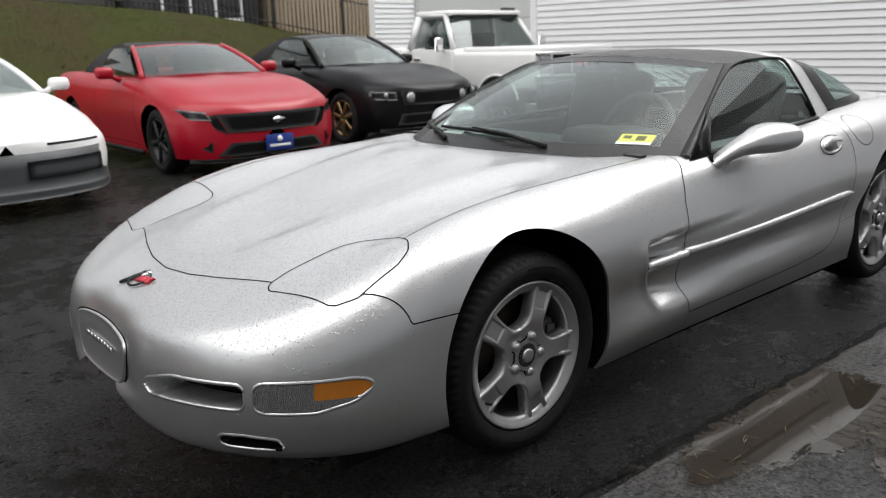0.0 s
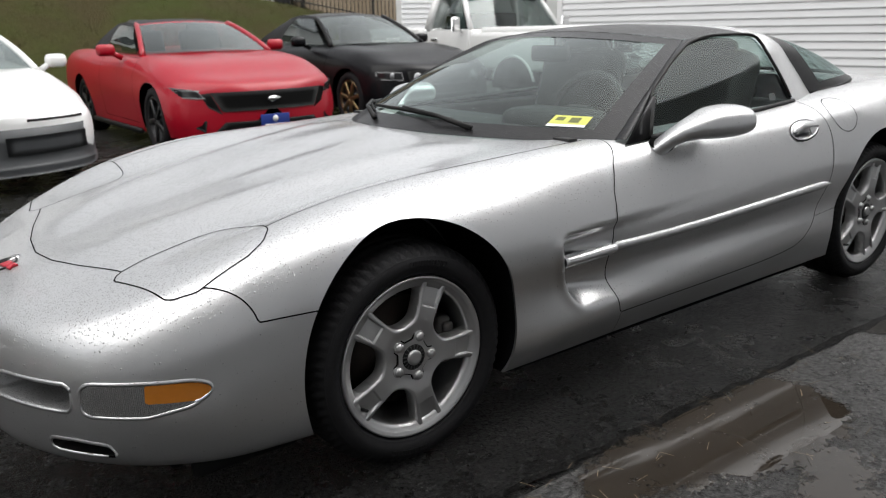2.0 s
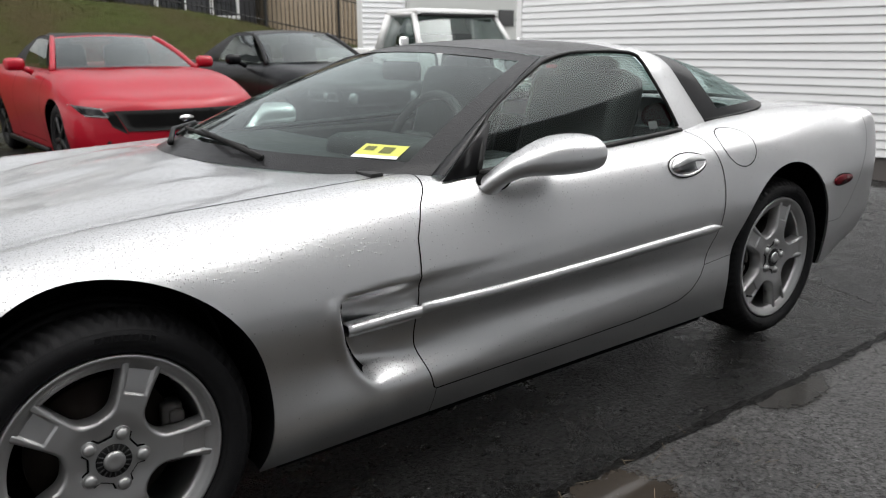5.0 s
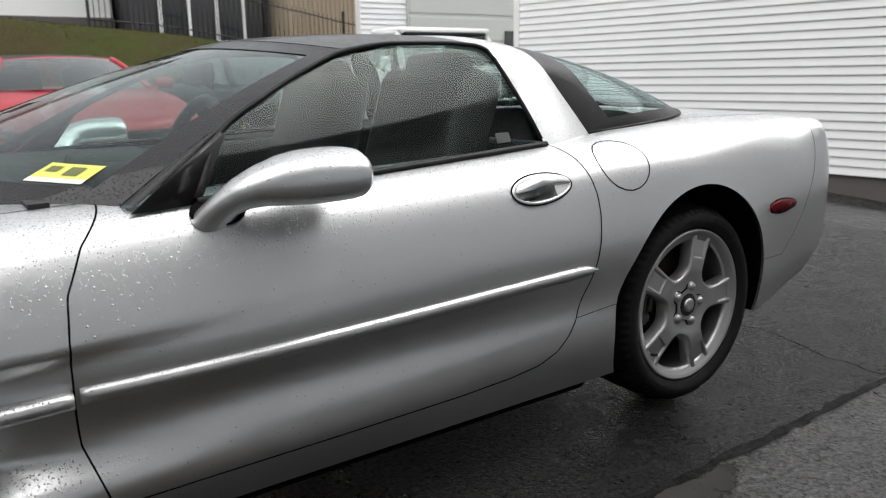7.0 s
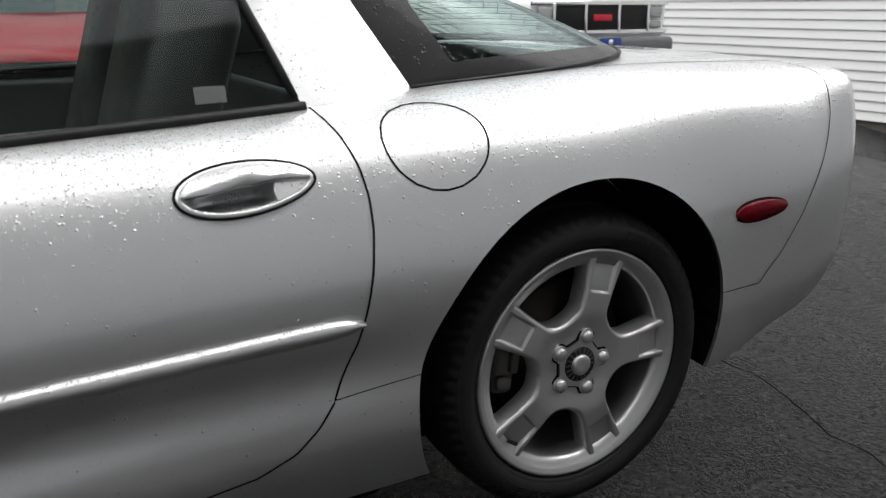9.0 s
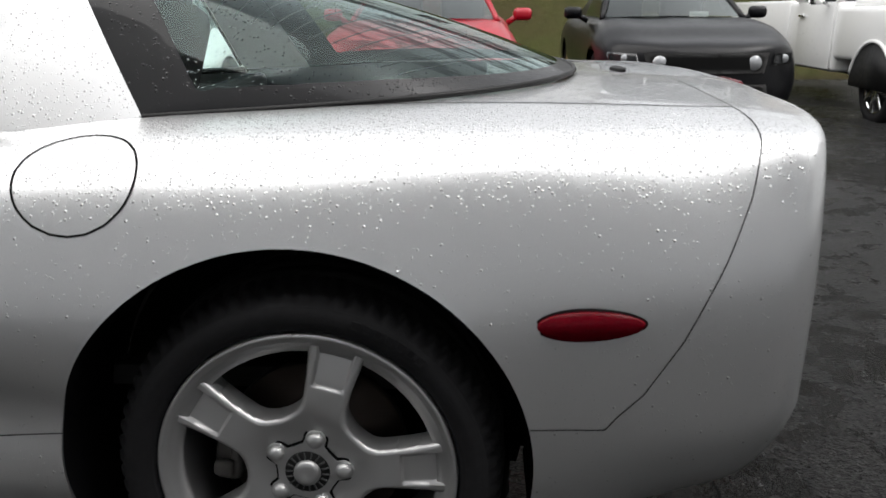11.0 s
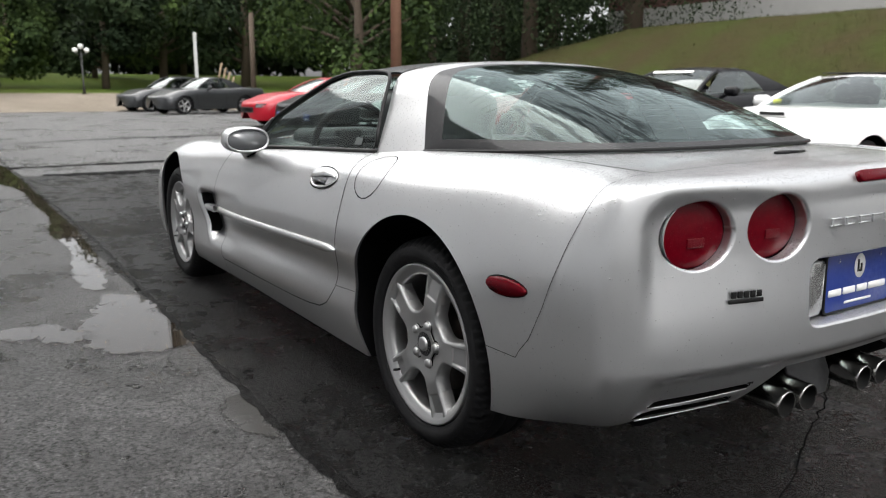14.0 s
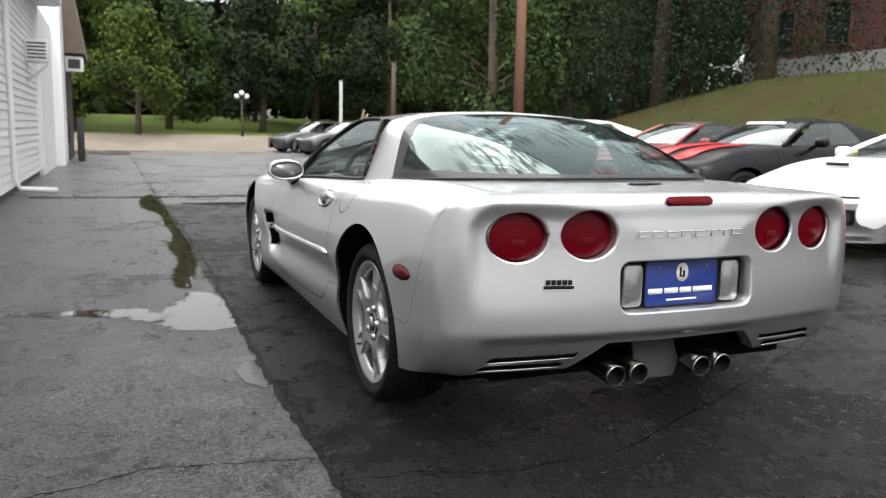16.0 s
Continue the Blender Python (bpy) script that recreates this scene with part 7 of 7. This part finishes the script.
    for fx in (0, wb):
        for sy in (-1, 1):
            road_wheel(own, r, rim, (fx, sy * (w - 0.05)), sy > 0, spokes)
    gm = glass_mat or BACK_GLASS
    yb = 0.80 * w

    def ws(u, v):
        a = Vector((xw0 + 0.22 * u * u, yb * u, zc - 0.015 * u * u))
        c = Vector((xw1 + 0.10 * u * u, yr * u, roof - 0.03 * u * u))
        return a.lerp(c, v) + Vector((-0.4, 0, 0.9)) * 0.03 * 4 * v * (1 - v)

    def rear(u, v):
        a = Vector((xr1 - 0.15 * u * u, yb * 0.95 * u, zb + 0.01))
        c = Vector((xr0 - 0.06 * u * u, yr * u, roof - 0.005 - 0.03 * u * u))
        return a.lerp(c, v) + Vector((0.4, 0, 0.9)) * 0.03 * 4 * v * (1 - v)

    tm = top or mat
    part("windscreen", patch(lambda s, t: ws(s * 1.88 - 0.94, 0.03 + 0.92 * t), 16, 8), gm, own).visible_shadow = False
    part("screen_frame", patch(lambda s, t: ws(s * 2 - 1, 0.94 + 0.06 * t), 16, 2), mat, own)
    part("roof", patch(lambda s, t: ws(s * 2 - 1, 1.0).lerp(rear(s * 2 - 1, 1.0), t) + Vector((0, 0, 0.035 * 4 * t * (1 - t))), 16, 10), tm, own)
    part("rear_window", patch(lambda s, t: rear(s * 1.8 - 0.9, 0.05 + 0.88 * t), 14, 8), gm, own)
    part("rear_frame", patch(lambda s, t: rear(s * 2 - 1, 0.93 + 0.07 * t), 14, 2), tm, own)
    part("cabin_floor", boxes(((xr1 - xw0 - 0.2, yb * 1.8, 0.1), ((xr1 + xw0) / 2, 0, zc - 0.35), 0.01)), CABIN, own)
    for sy in (-1, 1):
        part("seat", boxes(((0.2, 0.5, 0.5), (xw1 + 0.55, sy * 0.36, zc), 0.06, Matrix.Rotation(0.25, 4, "Y")), ((0.12, 0.26, 0.16), (xw1 + 0.64, sy * 0.36, zc + 0.3), 0.04)), CABIN, own)
    for sy in (-1, 1):
        def side(s, t, sy=sy):
            lo = ws(sy, 0.0).lerp(rear(sy, 0.0), s)
            hi = ws(sy, 1.0).lerp(rear(sy, 1.0), s) + Vector((0, 0, 0.03 * 4 * s * (1 - s)))
            return lo.lerp(hi, t) + Vector((0, sy * 0.03 * 4 * t * (1 - t), 0))

        part("side_window", patch(lambda s, t: side(0.05 + 0.62 * s, 0.03 + 0.87 * t), 10, 5), gm, own)
        part("rear_pillar", patch(lambda s, t: side(0.67 + 0.33 * s, t), 6, 5), tm, own)
        part("roof_edge", patch(lambda s, t: side(0.67 * s, 0.9 + 0.1 * t), 10, 2), tm, own)
        part("windscreen_pillar", tube([ws(sy * 0.985, v) for v in np.linspace(0, 1, 8)], 0.03, 6), mat, own)
        mi = part("door_mirror", boxes(((0.12, 0.2, 0.13), (xw0 + 0.62, sy * (w + 0.07), zc + 0.05), 0.045)), mat, own)
        part("mirror_arm", tube([(xw0 + 0.6, sy * (w * 0.9), zc - 0.04), (xw0 + 0.62, sy * (w + 0.02), zc + 0.03)], 0.03, 8), mat, mi)

    def front_x(y):
        k = min(0.999, abs(y) / (0.93 * w))
        return -fo + nose[0] - nose[0] * (1 - k * k) ** (1 / nose[1])

    own["front"] = 0.0
    return own, front_x


def arc_panel(front_x, y0, y1, z0, z1, proud, n=12, lean=0.0):
    """A strip that follows a car's nose."""
    def fn(s, t):
        y = y0 + (y1 - y0) * s
        return Vector((front_x(y) - proud + lean * t, y, z0 + (z1 - z0) * t))
    b = patch(fn, n, 3)
    bmesh.ops.solidify(b, geom=b.faces[:], thickness=0.02)
    return b


def blue_plate(own, x, z):
    p = part("dealer_plate", boxes(((0.012, 0.31, 0.16), (x, 0, z), 0.003)), PLATE_BLUE, own, "blue dealer plate with white disc")
    part("plate_disc", laid(prism(ellipse(0.03, 0.032), 0.003, (0, 0.035, 0)), Matrix.Translation((x - 0.008, 0, z)) @ Matrix.Rotation(radians(-90), 4, "Z") @ Matrix.Rotation(radians(90), 4, "X")), PLATE_WHITE, p)
    part("plate_bar", boxes(((0.003, 0.24, 0.025), (x - 0.008, 0, z - 0.03), 0.001)), PLATE_WHITE, p)


FACE = 90
red, fx = coupe("red_convertible", "red convertible with a closed black soft top", RED_PAINT, pose(2.32, 5.78, 0, 0, 0, FACE), top=CLOTH, zn=0.75, zc=0.99, roof=1.34, rim=DARK_ALLOY, nose=(0.55, 2.6, 0.5, 8.0), xr0=2.25, xr1=2.95)
def nose_patch(own, name, corners, mat, proud=0.012, label=""):
    """A panel on a car's nose between four corners (y, z): lower left, lower right, upper right, upper left."""
    (a, b), (c, d), (e, f), (g, h) = corners

    def at(s, t):
        y = (a + (c - a) * s) * (1 - t) + (g + (e - g) * s) * t
        z = (b + (d - b) * s) * (1 - t) + (h + (f - h) * s) * t
        return Vector((fx(y) - proud + 0.03 * max(0, z - 0.55), y, z))
    b = patch(at, 14, 4)
    bmesh.ops.solidify(b, geom=b.faces[:], thickness=0.02)
    return part(name, b, mat, own, label)


nose_patch(red, "grille", ((-0.50, 0.455), (0.50, 0.455), (0.60, 0.645), (-0.60, 0.645)), BLACK, label="black mesh grille")
for sy in (-1, 1):
    nose_patch(red, "grille_edge", ((sy * 0.50, 0.43), (sy * 0.62, 0.50), (sy * 0.68, 0.63), (sy * 0.60, 0.645)), BLACK, 0.008)
part("grille_badge", prism([(-0.07, 0.0), (-0.02, -0.03), (0.03, -0.02), (0.08, 0.01), (0.03, 0.025), (-0.03, 0.03)], 0.01, (fx(0) - 0.035, 0, 0.56), Matrix.Rotation(radians(-90), 4, "Z") @ Matrix.Rotation(radians(90), 4, "X")), CHROME, red)
nose_patch(red, "lower_grille", ((-0.62, 0.225), (0.62, 0.225), (0.48, 0.355), (-0.48, 0.355)), BLACK)
part("splitter", arc_panel(fx, -0.84, 0.84, 0.165, 0.205, 0.03, 18), BLACK, red)
for sy in (-1, 1):
    nose_patch(red, "headlight", ((sy * 0.64, 0.585), (sy * 0.88, 0.60), (sy * 0.90, 0.70), (sy * 0.70, 0.665)), DARK_LAMP, 0.014, "narrow dark headlight")
    nose_patch(red, "headlight_strip", ((sy * 0.68, 0.655), (sy * 0.88, 0.685), (sy * 0.885, 0.70), (sy * 0.69, 0.668)), LAMP_GLASS, 0.018)
    nose_patch(red, "corner_vent", ((sy * 0.66, 0.26), (sy * 0.84, 0.37), (sy * 0.86, 0.44), (sy * 0.64, 0.37)), BLACK, 0.012)
    nose_patch(red, "fog_lamp", ((sy * 0.70, 0.41), (sy * 0.86, 0.435), (sy * 0.86, 0.46), (sy * 0.71, 0.435)), LAMP_GLASS, 0.016)
    part("side_skirt", boxes(((1.9, 0.05, 0.06), (1.36, sy * 0.92, 0.2), 0.02)), BLACK, red)
blue_plate(red, fx(0) - 0.04, 0.33)

blk, fx = coupe("black_coupe", "black two-door coupe with gold alloy wheels", BLACK_PAINT, pose(4.95, 6.3, 0, 0, 0, FACE), zn=0.78, zc=1.0, roof=1.40, rim=GOLD, spokes=7, xr0=2.2, xr1=3.2)
nose_patch(blk, "grille", ((-0.52, 0.52), (0.52, 0.52), (0.56, 0.70), (-0.56, 0.70)), BLACK, label="black slatted grille")
part("lower_lip", arc_panel(fx, -0.8, 0.8, 0.19, 0.24, 0.03), BLACK, blk)
nose_patch(blk, "lower_grille", ((-0.6, 0.28), (0.6, 0.28), (0.55, 0.42), (-0.55, 0.42)), BLACK)
for sy in (-1, 1):
    nose_patch(blk, "headlight", ((sy * 0.60, 0.585), (sy * 0.86, 0.60), (sy * 0.86, 0.70), (sy * 0.62, 0.69)), DARK_LAMP, 0.014, "dark headlight")
    part("headlamp_bulb", laid(lathe([(0, 0), (0.0, 0.035), (0.01, 0.04)], 16), Matrix.Translation((fx(0.72) - 0.022, sy * 0.72, 0.645)) @ Matrix.Rotation(radians(-90), 4, "Z")), LAMP_GLASS, blk)
    part("fog_lamp", laid(lathe([(0, 0), (0.0, 0.06), (0.02, 0.07)], 20), Matrix.Translation((fx(0.42) - 0.02, sy * 0.42, 0.61)) @ Matrix.Rotation(radians(-90), 4, "Z")), LAMP_GLASS, blk)
part("dash_card", boxes(((0.02, 0.2, 0.06), (0.75, -0.3, 1.03), 0.002)), PLATE_WHITE, blk)

wht, fx = coupe("white_coupe", "white wedge-nosed older coupe with grey lower bumper", WHITE_PAINT, pose(-0.32, 5.35, 0, 0, 0, FACE), fo=1.08, wb=2.57, ro=1.2, hw=0.92, zn=0.66, zc=0.92, zb=0.95, zt=0.97, roof=1.26, xw0=0.35, xw1=1.3, xr0=2.0, xr1=3.0, yr=0.55, r=0.325, rim=ALLOY,
                nose=(0.6, 2.4, 0.6, 10.0))
part("bumper_pad", arc_panel(fx, -0.89, 0.89, 0.20, 0.53, 0.05, 24, 0.02), BUMPER_GREY, wht, "dark grey lower bumper")
part("bumper_lip", arc_panel(fx, -0.89, 0.89, 0.17, 0.25, 0.064, 24), BUMPER_GREY, wht)
for sy in (-1, 1):
    part("marker_slot", arc_panel(fx, sy * 0.30, sy * 0.76, 0.575, 0.595, 0.012, 8), BLACK, wht, "narrow dark lamp slot")
    part("bumper_panel", arc_panel(fx, sy * 0.12, sy * 0.76, 0.33, 0.47, 0.058, 10), BUMPER_GREY, wht)
part("hood_scoop", boxes(((0.5, 0.34, 0.07), (0.0, 0.0, 0.86), 0.025)), WHITE_PAINT, wht)
part("scoop_mouth", boxes(((0.02, 0.28, 0.035), (-0.25, 0.0, 0.865), 0.004)), BLACK, wht)
part("screen_tag", boxes(((0.01, 0.1, 0.05), (0.62, 0.55, 0.97), 0.001)), STICKER, wht)
part("roof_seam", boxes(((0.6, 1.0, 0.012), (1.65, 0, 1.287), 0.004)), BLACK, wht)


def banner(own, m=None):
    own_b = part("screen_banner", boxes(((0.01, 0.72, 0.06), (1.17, 0, 1.335), 0.002, Matrix.Rotation(radians(62), 4, "Y"))), PLATE_WHITE, own, "plain white strip along the windscreen top")
    return own_b


m1, fx = coupe("black_muscle_car", "black muscle coupe with red hood stripes", BLACK_PAINT, pose(-3.35, 5.9, 0, 0, 0, FACE), fo=0.95, wb=2.85, ro=1.05, hw=0.96, zn=0.78, zc=1.02, zb=1.06, zt=1.05, roof=1.38, xw0=0.55, xw1=1.35, xr0=2.3, xr1=3.2, rim=DARK_ALLOY)
for sy in (-1, 1):
    def stripe(s, t, sy=sy):
        x = -0.72 + 1.2 * t
        z = float(pchip([-1.05, -0.57, -0.2, 0.55, 2.8], [0.75, 0.83, 0.949, 1.02, 1.06], x)) + 0.014
        return Vector((x, sy * (0.10 + 0.34 * s), z))
    part("hood_stripe", patch(stripe, 4, 16, 0.006), STRIPE, m1, "red hood stripe")
    part("headlight", arc_panel(fx, sy * 0.58, sy * 0.84, 0.60, 0.70, 0.015, 8, 0.03), LAMP_GLASS, m1)
part("grille", arc_panel(fx, -0.52, 0.52, 0.56, 0.70, 0.012), BLACK, m1)
part("lower_grille", arc_panel(fx, -0.6, 0.6, 0.24, 0.42, 0.012), BLACK, m1)
banner(m1)
m2, fx = coupe("maroon_convertible", "maroon convertible with a black soft top", MAROON, pose(-6.2, 6.5, 0, 0, 0, FACE), top=CLOTH, roof=1.36)
part("grille", arc_panel(fx, -0.5, 0.5, 0.5, 0.68, 0.012), BLACK, m2)
for sy in (-1, 1):
    part("headlight", arc_panel(fx, sy * 0.58, sy * 0.84, 0.58, 0.70, 0.015, 8, 0.03), LAMP_GLASS, m2)
m3, fx = coupe("white_fastback", "white fastback coupe in the row", WHITE_PAINT, pose(-9.0, 6.0, 0, 0, 0, FACE), roof=1.40, xr0=2.0, xr1=3.4, rim=DARK_ALLOY)
part("grille", arc_panel(fx, -0.5, 0.5, 0.5, 0.68, 0.012), BLACK, m3)
for sy in (-1, 1):
    part("headlight", arc_panel(fx, sy * 0.58, sy * 0.84, 0.58, 0.70, 0.015, 8, 0.03), LAMP_GLASS, m3)
for nm, lb, mt, x, y, gr in (("black_sedan", "low black coupe with a blue front plate", BLACK_PAINT, -11.9, 6.0, 1), ("black_coupe_far", "low black coupe in the row", BLACK_PAINT, -14.0, 6.2, 1), ("red_coupe_far", "bright red low coupe in the row", RED_PAINT, -16.6, 6.2, 0)):
    c4, fx = coupe(nm.replace("_far", ""), lb, mt, pose(x, y, 0, 0, 0, FACE), roof=1.32, zn=0.7, zc=0.95)
    part("grille", arc_panel(fx, -0.5, 0.5, 0.4, 0.55, 0.012), BLACK, c4)
    for sy in (-1, 1):
        part("headlight", arc_panel(fx, sy * 0.58, sy * 0.84, 0.54, 0.64, 0.015, 8, 0.03), LAMP_GLASS, c4)
    if gr:
        blue_plate(c4, fx(0) - 0.04, 0.42)
coupe("grey_coupe", "dark grey coupe parked side-on across the lot", GREY_PAINT, pose(-27.85, 6.3, 0, 0, 0, 104), rim=ALLOY, roof=1.42, group="cars across the lot")
coupe("silver_hatchback", "small silver hatchback across the lot", GREY_PAINT, pose(-31.6, 5.9, 0, 0, 0, 104), rim=ALLOY, roof=1.46, ro=0.7, xr0=2.6, xr1=3.2, group="cars across the lot")


# pickup --------------------------------------------------------------------
def pickup(m):
    t = thing("pickup_truck", "white square-bodied pickup truck with chrome grille", "truck", m)
    part("front_clip", boxes(((1.75, 2.0, 0.55), (0.12, 0, 0.88), 0.06)), WHITE_PAINT, t)
    part("hood", boxes(((1.62, 1.72, 0.10), (0.1, 0, 1.18), 0.04)), WHITE_PAINT, t)
    part("cab_lower", boxes(((1.55, 1.98, 0.75), (1.72, 0, 0.83), 0.05)), WHITE_PAINT, t)
    for sy in (-1, 1):
        b = bmesh.new()
        door = part("door", boxes(((1.0, 0.03, 0.72), (1.5, sy * 1.0, 0.84), 0.012)), WHITE_PAINT, t)
        part("door_handle", boxes(((0.16, 0.03, 0.03), (1.86, sy * 1.03, 1.05), 0.008)), CHROME, door)
        part("cab_window", laid(prism([(1.12, 1.22), (1.98, 1.22), (1.90, 1.68), (1.42, 1.68)], 0.01), Matrix(((1, 0, 0, 0), (0, sy * -0.32, sy, sy * (0.96 + 0.39)), (0, 1, 0, 0), (0, 0, 0, 1)))), BACK_GLASS, t)
        part("screen_pillar", tube([(1.02, sy * 0.95, 1.2), (1.36, sy * 0.80, 1.72)], 0.045, 8), WHITE_PAINT, t)
        part("rear_pillar", tube([(2.1, sy * 0.96, 1.2), (2.0, sy * 0.81, 1.72)], 0.07, 8), WHITE_PAINT, t)
        part("roof_rail", tube([(1.36, sy * 0.80, 1.73), (2.0, sy * 0.81, 1.74)], 0.04, 8), WHITE_PAINT, t)
        mi = part("door_mirror", boxes(((0.06, 0.16, 0.22), (1.1, sy * 1.18, 1.28), 0.03)), CHROME, t)
        part("mirror_arm", tube([(1.15, sy * 1.0, 1.15), (1.12, sy * 1.12, 1.22)], 0.015, 6), CHROME, mi)
        part("headlight", boxes(((0.03, 0.19, 0.14), (-0.785, sy * 0.80, 1.02), 0.02)), LAMP_GLASS, t, "square headlight")
        part("turn_signal", boxes(((0.03, 0.19, 0.08), (-0.785, sy * 0.80, 0.88), 0.01)), LAMP_GLASS, t)
        part("wheel_lip", tube([(0.46 * math.cos(a), sy * 1.005, 0.36 + 0.46 * math.sin(a)) for a in np.linspace(0.25, math.pi - 0.25, 20)], 0.02, 6), WHITE_PAINT, t)
        # flat black half disc on the uncut fender, for the shaded wheel opening
        part("wheel_well", laid(prism([(0.45 * math.cos(a), 0.45 * math.sin(a)) for a in np.linspace(0, math.pi, 20)], 0.012), Matrix(((1, 0, 0, 0), (0, 0, sy, sy * 0.995), (0, 1, 0, 0.36), (0, 0, 0, 1)))), BLACK, t)
        part("bed_side", boxes(((2.4, 0.12, 0.62), (3.55, sy * 0.95, 0.92), 0.03)), WHITE_PAINT, t)
        for fx_ in (0.0, 3.3):
            road_wheel(t, 0.37, CHROME, (fx_, sy * 0.93), sy > 0, 8)
    part("windscreen", patch(lambda s, v: Vector((1.0 + 0.36 * v, (s * 2 - 1) * (0.93 - 0.15 * v), 1.21 + 0.5 * v)) + Vector((-0.06 * (1 - (s * 2 - 1) ** 2), 0, 0)), 10, 4), BACK_GLASS, t)
    part("roof", boxes(((0.85, 1.66, 0.09), (1.68, 0, 1.765), 0.04)), WHITE_PAINT, t)
    part("cab_back", boxes(((0.06, 1.7, 0.5), (2.05, 0, 1.48), 0.02)), WHITE_PAINT, t)
    part("visor", boxes(((0.16, 1.5, 0.05), (1.33, 0, 1.72), 0.02)), BLACK, t)
    g = part("grille", boxes(((0.03, 1.36, 0.30), (-0.77, 0, 0.96), 0.01)), BLACK, t, "black grille with chrome bars")
    for y in (-0.68, -0.24, 0.24, 0.68):
        part("grille_post", boxes(((0.04, 0.04, 0.32), (-0.79, y, 0.96), 0.008)), CHROME, g)
    for z in (0.80, 1.12):
        part("grille_rail", boxes(((0.04, 1.96, 0.05), (-0.785, 0, z), 0.008)), CHROME, g)
    part("grille_badge", boxes(((0.02, 0.26, 0.07), (-0.80, 0, 0.96), 0.005)), BADGE_RED, g, "red lettering plate")
    part("front_bumper", boxes(((0.16, 1.98, 0.24), (-0.86, 0, 0.62), 0.05)), BUMPER_GREY, t, "dark bumper")
    blue_plate(t, -0.96, 0.66)
    part("valance", boxes(((0.1, 1.7, 0.2), (-0.7, 0, 0.42), 0.03)), BLACK, t)
    part("bed_front", boxes(((0.08, 1.8, 0.62), (2.4, 0, 0.92), 0.02)), WHITE_PAINT, t)
    part("tailgate", boxes(((0.08, 1.8, 0.6), (4.72, 0, 0.92), 0.02)), WHITE_PAINT, t)
    part("bed_floor", boxes(((2.4, 1.8, 0.08), (3.55, 0, 0.66), 0.01)), WHITE_PAINT, t)
    part("chassis", boxes(((5.2, 1.2, 0.2), (1.9, 0, 0.5), 0.02)), WELL, t)
    seat = part("bench_seat", boxes(((0.2, 1.5, 0.55), (1.9, 0, 1.18), 0.06)), CABIN, t)
    return t


pickup(pose(7.75, 6.2, -0.05, 0, 0, 90))
